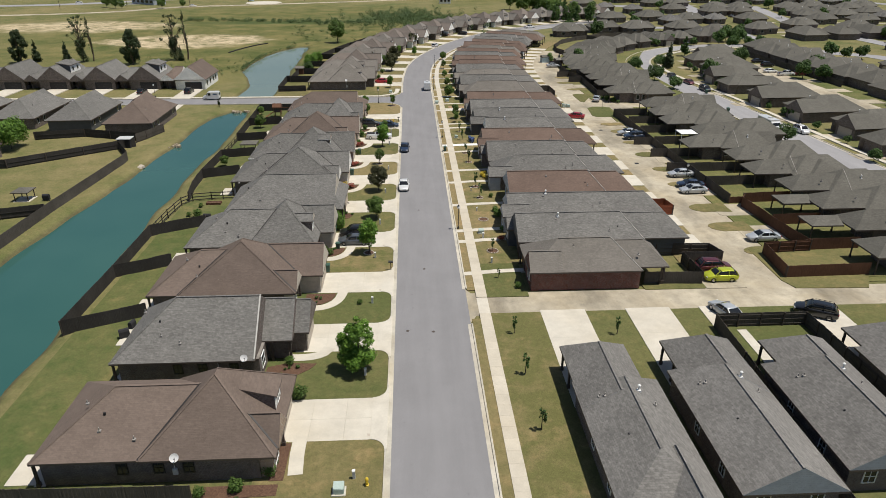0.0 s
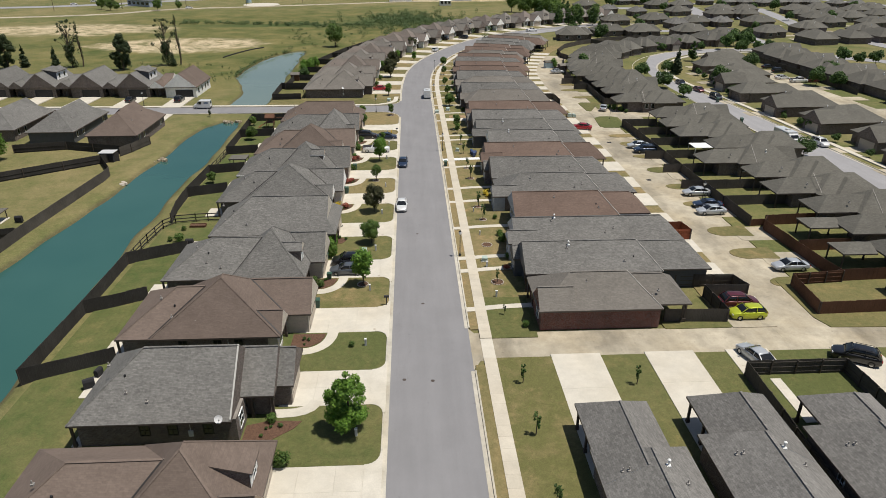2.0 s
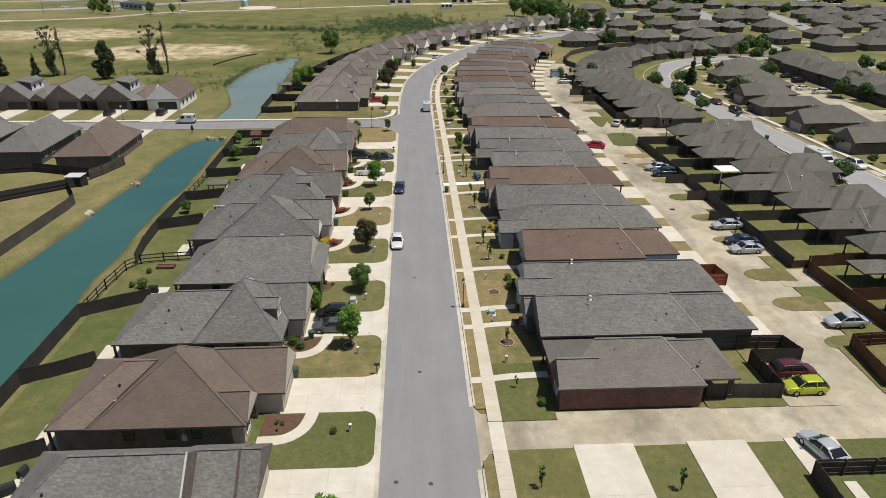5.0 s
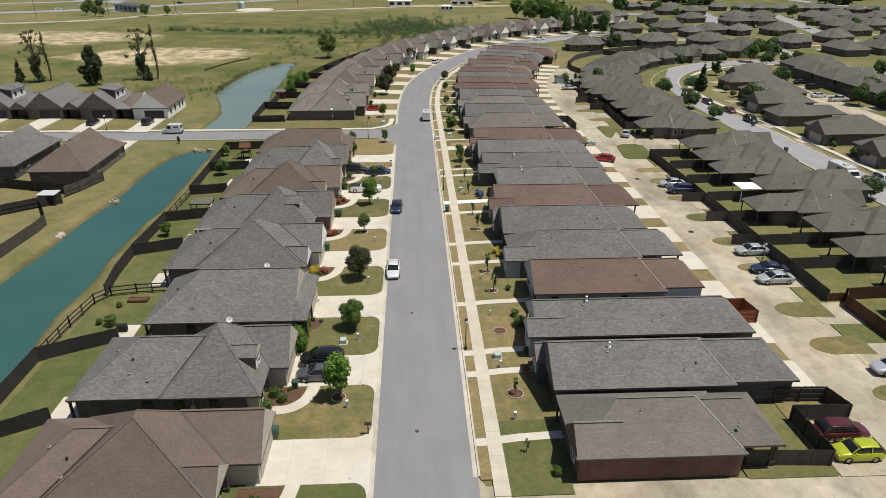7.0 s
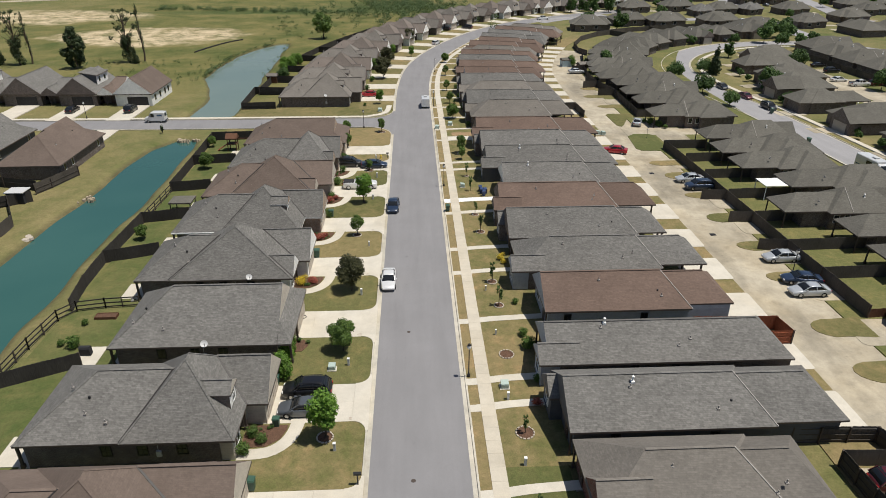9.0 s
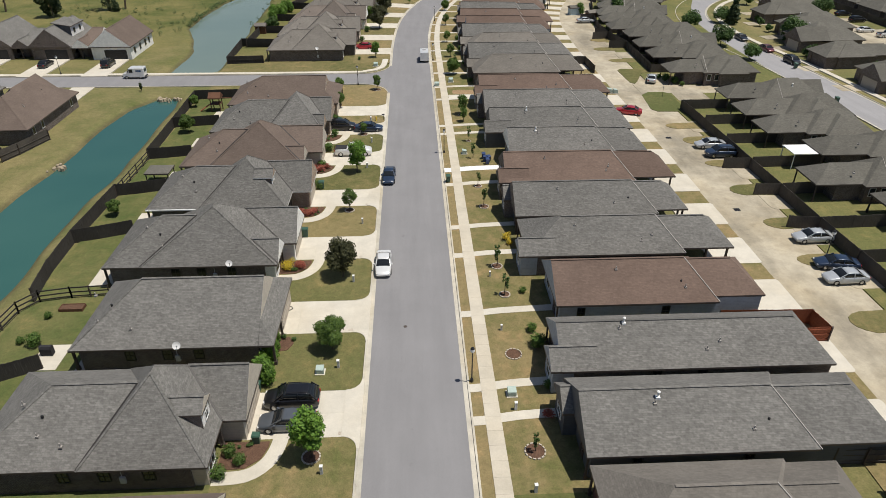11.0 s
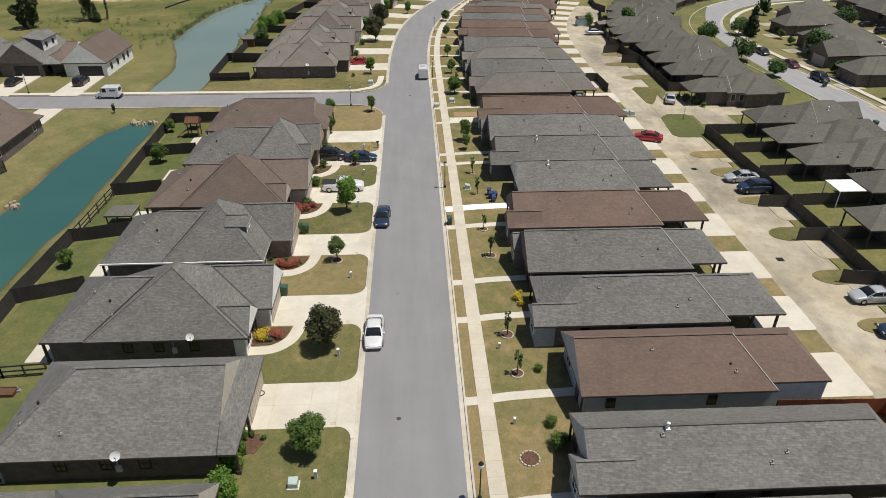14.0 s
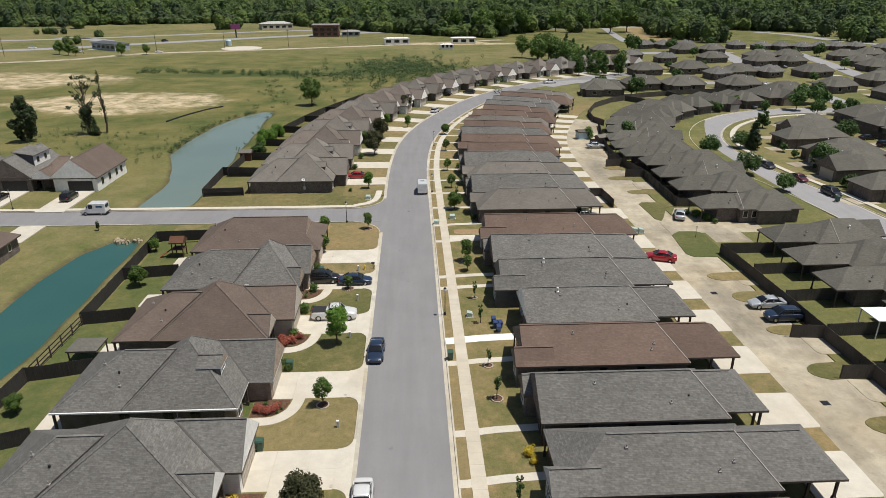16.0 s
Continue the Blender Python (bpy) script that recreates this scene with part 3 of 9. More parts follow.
kerb_line(kerb, [on_line(s, 0) for s in range(-80, 175, 4)] + [on_line(175, 0)], KERB_W - MID, -1)
kerb_line(kerb, [on_line(s, 0) for s in range(194, 440, 3)], KERB_W - MID, -1)
kerb_line(kerb, [on_line(s, 0) for s in range(-80, 64, 4)] + [on_line(64.6, 0)], KERB_E - MID, 1)
kerb_line(kerb, [on_line(73, 0)] + [on_line(s, 0) for s in range(76, 440, 3)], KERB_E - MID, 1)
for sy in (1, -1):
    P = []
    for k in range(9):
        a = radians(90 * k / 8)
        P.append((-8.8 + 6.05 * math.cos(a), CROSS_Y + sy * (9.7 - 6.05 * math.sin(a))))
    P += [(-14, CROSS_Y + sy * 3.68), (-60, CROSS_Y + 0.1 + sy * 3.7), (-150, 185.5 + sy * 3.7)]
    strip(kerb, path_of(P, 1.5), -0.17 if sy < 0 else 0, 0 if sy < 0 else 0.17, -0.2, KERB_Z)
kerb_line(kerb, STREET_2, -4.3, -1)
kerb_line(kerb, STREET_2, 4.3, 1)
thing("kerb", kerb, M["kerb"], "pale concrete kerb and gutter along the asphalt", "kerb", kind="structure")

# ---- alley and the two side roads behind the terrace ----
def alley_path(s0, s1, st=4):
    return [on_line(s, 0) for s in range(s0, s1, st)]


alley = MB()
strip(alley, alley_path(66, 294), 40.0, 48.6, -0.3, 0.035)
alley.prism(ring_round(KERB_E, 130, 66.6, 71.9, 0.4), -0.3, 0.03)
alley.prism([(6.4, 64.9), (7.2, 66.4), (9.4, 66.8), (9.4, 70.7), (7.4, 71.2), (6.4, 73.0)], -0.3, 0.026)
alley.prism([(47, 172.4), (64, 172.2), (64, 177.0), (47, 178.2)], -0.3, 0.068)
alley.prism([(53.0, 167.8), (59.2, 167.8), (59.2, 172.3), (53.0, 172.3)], -0.3, 0.066)
alley.prism([(48.6, 177.6), (55.6, 177.2), (55.0, 185.6), (52.6, 185.6)], -0.3, 0.064)
thing("alley", alley, M["concrete_old"], "stained pale concrete back alley between carports", "alley", kind="structure")

alley_2 = MB()
ALLEY_2 = path_of([(123, 100), (122, 150), (121.5, 200), (120.5, 235), (117.5, 264)], 5)
strip(alley_2, ALLEY_2, -3.6, 3.6, -0.3, 0.03)
for k in range(11):
    x_, y_, h_ = ALLEY_2[min(len(ALLEY_2) - 1, 3 + 3 * k)]
    strip(alley_2, [(x_, y_ - 2.4, 0), (x_, y_ + 2.4, 0)], 3.4, 9.0, -0.3, 0.026)
    strip(alley_2, [(x_, y_ + 3.2, 0), (x_, y_ + 7.6, 0)], -7.4, -3.4, -0.3, 0.026)
thing("alley_2", alley_2, M["concrete_old"], "concrete back alley behind the farther street", "alley", kind="structure")

# ---- lots of the west side of the street ----
LOT_Y = [40.9, 54.5, 68.0, 81.3, 94.8, 108.3, 121.6, 134.6, 147.8, 160.9]
DRIVE = [(45.6, 51.5), (59.6, 65.3), (72.7, 78.3), (86.2, 91.6), (99.7, 105.1), (113.4, 118.6), (126.7, 131.7), (140.1, 145.0), (152.6, 157.6), (161.8, 167.0)]
lawns = root("lawn_1", "mown front lawns, green to straw, beside the street", "lawn", kind="structure")
ends = [(30.5, 45.6)] + [(DRIVE[k][1], DRIVE[k + 1][0]) for k in range(9)] + [(167.0, 180.0)]
kinds = ["lawn", "lawn_green", "lawn_green", "lawn_dry", "lawn_green", "lawn_green", "lawn", "lawn", "lawn", "lawn_dry", "lawn_dry"]
for (a, b), kd in zip(ends, kinds):
    m = MB()
    m.prism(ring_round(-13.6, KERB_W - 0.2, a, b, 1.3, "bc") if b < 178 else ring_round(-14.5, KERB_W - 0.2, a, b, 4.2, "c"), -0.1, LAWN_Z)
    part("turf", m, M[kd], lawns)
back = MB()
back.prism(ring_round(-38.6, -13.6, 26, 173.5, 0.5), -0.1, 0.06)
part("turf", back, M["lawn_back"], lawns)
side = MB()
side.prism([(-39, 189.9), (-9.5, 189.7), (-5.4, 191.2), (-3.4, 195), (-3.0, 199), (-3.0, 204), (-39, 204)], -0.1, LAWN_Z)
part("turf", side, M["lawn"], lawns)
m = MB()
m.prism(ring_round(-38.4, -14.3, 173.3, 180.3, 0.3), -0.1, LAWN_Z - 0.05)
part("turf", m, M["lawn_dry"], lawns)

# ---- verge, front lawns and backs of the east side ----
lawn_e = root("lawn_2", "dry mown grass between sidewalk and terrace houses", "lawn", kind="structure")
for k, (s0, s1, d0, d1, kd) in enumerate([(-60, 65.6, 6.6, 7.6, "lawn"), (72.6, 330, 6.6, 7.6, "lawn_dry"), (-60, 66.8, 8.95, 15.2, "lawn_straw"), (80.0, 330, 8.95, 17.0, "lawn_dry"), (70.7, 80.0, 8.95, 14.2, "lawn_green"), (72.4, 330, 36.5, 41.9, "lawn_dry"), (72.6, 330, 50.6, 80.0, "lawn_yard"), (-10, 66.9, 14.9, 80.0, "lawn_green")]):
    m = MB()
    ss = [s0] + [s for s in range(-60, 331, 4) if s0 < s < s1] + [s1]
    strip(m, [on_line(s, 0) for s in ss], d0 - MID, d1 - MID, -0.1, LAWN_Z - (0.06 if d0 > 14 else 0.0))
    part("turf", m, M[kd], lawn_e)

# ---- houses ----
EAVE = 2.7


def roof_block(mb, x0, x1, y0, y1, z, pitch, w="hip", e="hip", caps=None, ax="x", thick=0.2, inset=None):
    """A roof with its ridge along x (or y): slopes in slot 0, fascia and soffit in slot 1. Ends: hip or gable."""
    if ax == "y":
        sub, cs = MB(), MB()
        roof_block(sub, y0, y1, -x1, -x0, z, pitch, w, e, cs if caps is not None else None, inset=inset)
        for src, dst in ((sub, mb), (cs, caps)):
            if dst is not None and src.v:
                o = len(dst.v)
                dst.v += [(-b, a, c) for a, b, c in src.v]
                dst.f += [tuple(o + k for k in q) for q in src.f]
                dst.i += src.i
        return
    run = (y1 - y0) / 2
    top = z + run * pitch
    ym = (y0 + y1) / 2
    rw = x0 + (min(run, (x1 - x0) / 2) if w == "hip" else 0)
    re = x1 - ((min(run, (x1 - x0) / 2) if inset is None else inset) if e == "hip" else 0)
    v = [(x0, y0, z), (x1, y0, z), (x1, y1, z), (x0, y1, z), (rw, ym, top), (re, ym, top)]
    lo = z - thick
    b = [(x0, y0, lo), (x1, y0, lo), (x1, y1, lo), (x0, y1, lo)]
    mb.add(v + b, [(0, 1, 5, 4), (2, 3, 4, 5), (3, 0, 4), (1, 2, 5), (6, 7, 1, 0), (7, 8, 2, 1), (8, 9, 3, 2), (9, 6, 0, 3), (9, 8, 7, 6)],
           [0, 0, 0 if w == "hip" else 2, 0 if e == "hip" else 2, 1, 1, 1, 1, 1])
    if caps is not None:
        up = Vector((0, 0, 0.02))
        pairs = [(v[4], v[5])] if re - rw > 0.3 else []
        for p, q in pairs:
            caps.beam(Vector(p) + up, Vector(q) + up, 0.24, 0.036)


def cap_parts(caps, parent, mat="cap"):
    """Each ridge or hip's row of cap shingles as a part."""
    for k in range(len(caps.v) // 8):
        one = MB()
        one.v, one.f, one.i = caps.v[8 * k:8 * k + 8], [tuple(a - 8 * k for a in q) for q in caps.f[6 * k:6 * k + 6]], [0] * 6
        part("ridge_cap", one, M[mat], parent)


def wall_block(mb, x0, x1, y0, y1, z0, z1, mi=0):
    mb.box(x0, x1, y0, y1, z0, z1, mi)


def gable_fill(mb, x, y0, y1, z, pitch, face=1, t=0.12):
    """A gable's triangle of wall, thick, at x and facing east (1) or west (-1)."""
    ym, top = (y0 + y1) / 2, z + (y1 - y0) / 2 * pitch
    a = [(x, y0, z), (x, y1, z), (x, ym, top)]
    b = [(x - face * t, y, q) for _, y, q in a]
    f = [(0, 1, 2), (5, 4, 3), (0, 3, 4, 1), (1, 4, 5, 2), (2, 5, 3, 0)]
    mb.add(a + b, f if face > 0 else [q[::-1] for q in f])


def window(parent, place, w=0.9, h=1.4, frame_mat="white", bars=True):
    """A sash window in a wall: place is its pose, x along the wall, -y out of it."""
    fr = MB()
    t, d = 0.08, 0.07
    o = [(-w / 2, 0), (w / 2, 0), (w / 2, h), (-w / 2, h)]
    n = [(-w / 2 + t, t), (w / 2 - t, t), (w / 2 - t, h - t), (-w / 2 + t, h - t)]
    fr.add([(x, y, z) for y in (-d, 0.02) for x, z in o + n],
           [q for k in range(4) for j in ((k + 1) % 4,) for q in ((k, j, 4 + j, 4 + k), (k, 8 + k, 8 + j, j), (4 + k, 4 + j, 12 + j, 12 + k))])
    ob = part("window", fr, M[frame_mat], parent)
    ob.matrix_basis = place
    if bars:
        mu = MB()
        z, a = h / 2, 0.022
        ring = [(-w / 2 + t, z - a), (-a, z - a), (-a, t), (a, t), (a, z - a), (w / 2 - t, z - a), (w / 2 - t, z + a), (a, z + a), (a, h - t), (-a, h - t), (-a, z + a), (-w / 2 + t, z + a)]
        mu.add([(x, -d * 0.8, q) for x, q in ring], [tuple(range(12))])
        mu.add([(x, y, q) for y in (-d * 0.8, -0.02) for x, q in ring], [(k, 12 + k, 12 + (k + 1) % 12, (k + 1) % 12) for k in range(12)])
        part("glazing_bar", mu, M[frame_mat], ob)
    gl = MB()
    gl.box(-w / 2 + t, w / 2 - t, -0.03, 0.0, t, h - t)
    part("pane", gl, M["glass"], ob)
    return ob


SOUTH, EAST, NORTH, WEST = 0, 90, 180, 270


def at_wall(x, y, z, face):
    return pose(x, y, z, 0, 0, face)


def door_leaf(parent, place, w=0.95, h=2.05, mat="door", knob=True):
    d = MB()
    d.box(-w / 2, w / 2, -0.06, 0.02, 0, h)
    for z0, z1 in ((0.25, 0.9), (1.05, 1.85)):
        for s in (-1, 1):
            d.box(s * 0.23 - 0.17, s * 0.23 + 0.17, -0.085, -0.06, z0, z1)
    ob = part("door", d, M[mat], parent)
    ob.matrix_basis = place
    if not knob:
        return ob
    k = MB()
    k.tube((w / 2 - 0.1, -0.06, 1.0), (w / 2 - 0.1, -0.13, 1.0), 0.03, 0.03)
    part("door_handle", k, M["rim"], ob)
    return ob


def garage_door(parent, place, w=4.9, h=2.15, mat="garage"):
    d = MB()
    for r in range(4):
        for c in range(8):
            z0, x0 = r * h / 4, -w / 2 + c * w / 8
            d.box(x0 + 0.04, x0 + w / 8 - 0.04, -0.05, 0.0, z0 + 0.05, z0 + h / 4 - 0.03)
    d.box(-w / 2, w / 2, -0.03, 0.02, 0, h)
    ob = part("garage_door", d, M[mat], parent)
    ob.matrix_basis = place
    return ob


def roof_bits(parent, spots, dish=None):
    """Plumbing vents on a roof, and a satellite dish on an arm."""
    for x, y, z, kind in spots:
        v = MB()
        if kind == "pipe":
            v.box(-0.12, 0.12, -0.12, 0.12, -0.12, 0.03)
            v.tube((0, 0, -0.1), (0, 0, 0.32), 0.055, 0.05)
            ob = part("vent_pipe", v, M["flash"], parent)
        elif kind == "flue":
            v.box(-0.17, 0.17, -0.17, 0.17, -0.15, 0.05)
            v.tube((0, 0, -0.1), (0, 0, 0.5), 0.08, 0.08)
            v.lathe([(0.13, 0.46), (0.14, 0.54), (0.05, 0.62)], 10)
            ob = part("flue", v, M["white"], parent)
        else:
            v.lathe([(0.1, -0.2), (0.1, 0.03), (0.075, 0.07), (0.03, 0.085)], 10)
            ob = part("roof_vent", v, M["dark"], parent)
        ob.location = (x, y, z)
    if dish:
        satellite_dish(parent, dish)


def satellite_dish(parent, at):
    d = MB()
    d.lathe([(0.05, -0.02), (0.2, 0.0), (0.36, 0.08), (0.36, 0.1), (0.2, 0.025), (0.02, 0.0)], 14)
    ob = part("satellite_dish", d, M["dish"], parent, "pale grey satellite dish")
    ob.matrix_basis = pose(*at, 48, 0, 25)
    a = MB()
    a.beam((0, -0.36, 0.02), (0, -0.12, 0.42), 0.03, 0.03)
    a.box(-0.05, 0.05, -0.16, -0.06, 0.38, 0.48)
    a.beam((0, 0, -0.02), (0, -0.3, -0.5), 0.045, 0.045)
    part("arm", a, M["dark"], ob)


def post(parent, x, y, z=2.55, base=0.0, w=0.2):
    p = MB()
    p.box(x - w / 2, x + w / 2, y - w / 2, y + w / 2, base, z)
    p.box(x - w * 0.75, x + w * 0.75, y - w * 0.75, y + w * 0.75, base, base + 0.5)
    part("post", p, M["post"], parent)


def pyramid(mb, x0, x1, y0, y1, z, top, thick=0.2, ridge=0.4):
    """A steep hip roof that runs up to one short ridge: slopes in slot 0, fascia and soffit in slot 1."""
    xm, ym, lo = (x0 + x1) / 2, (y0 + y1) / 2, z - thick
    v = [(x0, y0, z), (x1, y0, z), (x1, y1, z), (x0, y1, z), (xm, ym - ridge, top), (xm, ym + ridge, top), (x0, y0, lo), (x1, y0, lo), (x1, y1, lo), (x0, y1, lo)]
    mb.add(v, [(0, 1, 4), (1, 2, 5, 4), (2, 3, 5), (3, 0, 4, 5), (6, 7, 1, 0), (7, 8, 2, 1), (8, 9, 3, 2), (9, 6, 0, 3), (9, 8, 7, 6)], [0] * 4 + [1] * 5)


def valley(parent, p, q):
    # a dark bar laid along the line where two roof slopes meet
    up = Vector((0, 0, 0.04))
    part("valley_strip", MB().beam(Vector(p) + up, Vector(q) + up, 0.17, 0.06), M["valley"], parent, "dark strip in a roof valley")


def hip_cap(parent, p, q, mat):
    """A row of cap shingles down a hip."""
    up = Vector((0, 0, 0.008))
    part("hip_cap", MB().beam(Vector(p) + up, Vector(q) + up, 0.2, 0.014), M[mat], parent)


def dormer_cheek(mb, x0, x1, y, z0, z1, z2, t=0.1):
    """The side wall of a dormer: from its back point (x0, z0) to its front edge, z1 to z2 high at x1."""
    ring = [(x0, z0), (x1, z1), (x1, z2)]
    mb.add([(x, y, z) for x, z in ring] + [(x, y + t, z) for x, z in ring], [(0, 1, 2), (5, 4, 3), (0, 3, 4, 1), (1, 4, 5, 2), (2, 5, 3, 0)])


DISHES = {0: (-5.6,), 1: (-3.2,), 4: (-5.6,), 5: (-4.1,), 8: (-7.2, -5.2), 20: (-6.0,), 21: (-6.5,)}


def street_house(k, style, roof, wall, wing_wall, fascia, dormer, label, far=False, west=-17.3, p0=-11.6, p1=0.0):
    """A house of the street's west side: its front lot line is x = 0, its south eave y = 0, its back eave x = west.
    The cross kind has a steep block from p0 to p1 over a lower body; p1 of the others is the main gable."""
    h = root("house", label, "house", "houses with front driveways")
    rnd = random.Random(100 + k)
    D = 11.0
    body, caps = MB(), MB()
    walls = MB()
    mats = [M[roof], M[fascia], M[wing_wall]]
    pitch = 0.62
    if style == "cross":
        top = EAVE + 4.62
        roof_block(body, west, p1 - 0.5, 0.1, D - 0.1, EAVE, pitch, "hip", "hip", caps)
        part("roof", body, mats, h)
        front = MB()
        pyramid(front, p0, p1, 0, D, EAVE, top)
        part("roof", front, mats, h)
        xm, half = (p0 + p1) / 2, (p1 - p0) / 2
        pw = 4.62 / half
        for x in (p0, p1):
            hip_cap(h, (x, 0, EAVE), (xm, D / 2 - 0.4, top), roof)
        hip_cap(h, (p1, D, EAVE), (xm, D / 2 + 0.4, top), roof)
        hip_cap(h, (west, 0.1, EAVE), (west + D / 2 - 0.1, D / 2, EAVE + (D / 2 - 0.1) * pitch), roof)
        valley(h, (p0, 0.1, EAVE), (p0 + (D / 2 - 0.1) * pitch / pw, D / 2, EAVE + (D / 2 - 0.1) * pitch))
        wall_block(walls, west + 0.6, p1 - 1.5, 0.5, D - 0.6, 0, EAVE - 0.15)
        wall_block(walls, p1 - 1.5, p1 - 0.55, 4.6, D - 0.5, 0, EAVE - 0.15)
        part("wall", walls, M[wall], h)
        if k:
            # the garage wing towards the street
            w0, w1, wp, we = 4.5, D + 0.05, 0.9, 2.35
            wm = (w0 + w1) / 2
            wt = EAVE + (wm - w0) * wp
            wing = MB()
            roof_block(wing, p1 - (wt - EAVE) / pw, we, w0, w1, EAVE, wp, "gable", "gable", caps)
            part("roof", wing, mats, h)
            valley(h, (p1, w0, EAVE), (p1 - (wt - EAVE) / pw, wm, wt))
            ww = MB()
            wall_block(ww, p1 - 0.6, we - 0.45, w0 + 0.45, w1 - 0.4, 0, EAVE - 0.1)
            gable_fill(ww, we - 0.4, w0 + 0.25, w1 - 0.25, EAVE - 0.12, wp - 0.01)
            part("wall", ww, M[wing_wall], h)
            garage_door(h, at_wall(we - 0.44, 8.0, 0.06, EAST), 4.8)
            if not far:
                window(h, at_wall(we - 0.38, wm, 3.55, EAST), 0.6, 0.95)
        else:
            garage_door(h, at_wall(p1 - 0.54, 7.6, 0.06, EAST), 4.8)
        # a small gable over the porch
        if not dormer or not k:
            g0, g1, ge = (0.35, 4.55, p1 + 0.08) if k else (1.0, 4.8, p1 + 0.1)
            pg = MB()
            gp = 0.9 if k else 1.12
            roof_block(pg, p1 - (g1 - g0) / 2 * gp / pw, ge, g0, g1, EAVE, gp, "gable", "gable", caps)
            part("roof", pg, mats, h)
            valley(h, (p1, g0, EAVE), (p1 - (g1 - g0) / 2 * gp / pw, (g0 + g1) / 2, EAVE + (g1 - g0) / 2 * gp))
            pf = MB()
            gable_fill(pf, ge - 0.25, g0 + 0.3, g1 - 0.3, EAVE - 0.1, gp - 0.02)
            part("gable", pf, M["siding_white" if k == 0 else wing_wall], h)
        pw_ = MB()
        wall_block(pw_, p1 - 1.6, p1 - 0.45, 0.65, 3.0, 0, EAVE - 0.1)
        part("wall", pw_, M[wing_wall], h)
        window(h, at_wall(p1 - 0.43, 1.85, 0.7, EAST), 1.5, 1.6)
        door_leaf(h, at_wall(p1 - 1.49, 3.8, 0.05, EAST))
        post(h, p1 - 0.3, 4.3)
        if dormer and k:
            # a gabled dormer on the street slope
            dy, dh, de = 3.9, 1.0, p1 - 0.85 if k == 3 else p1 - 2.1 if k == 6 else p1 - 1.9
            zt = 5.95 if k == 3 else 6.3 if k == 6 else 5.75
            dm = MB()
            roof_block(dm, p1 - (zt - EAVE) / pw - 0.1, de + 0.2, dy - dh - 0.15, dy + dh + 0.15, zt - (dh + 0.15) * 0.72, 0.72, "gable", "gable", caps, thick=0.12)
            part("roof", dm, mats, h)
            ze = zt - (dh + 0.15) * 0.72 - 0.06
            zf = EAVE + (p1 - de) * pw
            for y in (dy - dh, dy + dh - 0.1):
                dw = MB()
                dormer_cheek(dw, p1 - (ze - EAVE) / pw, de, y, ze, zf - 0.1, ze)
                part("dormer_cheek", dw, M[wall], h)
            df = MB().box(de - 0.1, de, dy - dh + 0.02, dy + dh - 0.02, zf - 0.3, ze + 0.02)
            gable_fill(df, de, dy - dh, dy + dh, ze, 0.71)
            part("dormer_wall", df, M["siding_white"], h)
            window(h, at_wall(de + 0.03, dy, zf + 0.2, EAST), 0.75, max(0.7, ze - zf - 0.05))
        elif dormer:
            # a broad shed dormer over the garage
            y0, y1, xb, xf, zb, zf = 5.0, 7.4, p1 - 3.55, p1 - 0.8, 5.75, 4.95
            dr = MB()
            dr.add([(xb - 0.1, y0 - 0.1, zb + 0.04), (xf + 0.25, y0 - 0.1, zf - 0.05), (xf + 0.25, y1 + 0.1, zf - 0.05), (xb - 0.1, y1 + 0.1, zb + 0.04),
                    (xb - 0.1, y0 - 0.1, zb - 0.1), (xf + 0.25, y0 - 0.1, zf - 0.19), (xf + 0.25, y1 + 0.1, zf - 0.19), (xb - 0.1, y1 + 0.1, zb - 0.1)],
                   [(0, 1, 2, 3), (4, 5, 1, 0), (5, 6, 2, 1), (6, 7, 3, 2), (7, 6, 5, 4), (7, 4, 0, 3)], [0, 1, 1, 1, 1, 1])
            part("roof", dr, mats, h)
            zl = EAVE + (p1 - xf) * pw
            for y in (y0, y1 - 0.1):
                dw = MB()
                dormer_cheek(dw, xb, xf, y, zb - 0.1, zl - 0.1, zf - 0.1)
                part("dormer_cheek", dw, M[wall], h)
            part("dormer_wall", MB().box(xf - 0.1, xf, y0 + 0.02, y1 - 0.02, zl - 0.3, zf - 0.12), M["siding_white"], h)
            window(h, at_wall(xf + 0.03, 6.2, zl + 0.15, EAST), 0.9, 1.05)
    elif style == "low":
        pitch = 0.78
        roof_block(body, west, p1, 0, D, EAVE, pitch, "hip", "gable", caps)
        part("roof", body, mats, h)
        hip_cap(h, (west, 0, EAVE), (west + D / 2, D / 2, EAVE + D / 2 * pitch), roof)
        rk = MB().beam((p1 - 0.05, 0.1, EAVE + 0.13), (p1 - 0.05, D / 2, EAVE + D / 2 * pitch + 0.05), 0.14, 0.1)
        part("rake_trim", rk, M["flash_pale"], h, "pale metal trim along the gable edge")
        gf = MB()
        gable_fill(gf, p1 - 0.15, 0.4, D - 0.4, EAVE - 0.1, pitch - 0.02)
        part("wall", gf, M["flash_pale"], h, "pale gable cladding above the lower roofs")
        wing = MB()
        roof_block(wing, p1 - 1.6, 0.9, 3.45, D + 0.2, EAVE, 0.75, "gable", "gable", caps)
        part("roof", wing, mats, h)
        wing = MB()
        roof_block(wing, -0.3, 2.45, 4.9, D + 0.15, EAVE, 0.73, "gable", "gable", caps)
        part("roof", wing, mats, h)
        wall_block(walls, west + 0.6, p1 + 0.3, 0.5, D - 0.5, 0, EAVE - 0.15)
        part("wall", walls, M[wall], h)
        ww = MB()
        wall_block(ww, p1, 0.3, 4.2, D - 0.3, 0, EAVE - 0.12)
        wall_block(ww, 0.0, 2.0, 5.4, D - 0.3, 0, EAVE - 0.1)
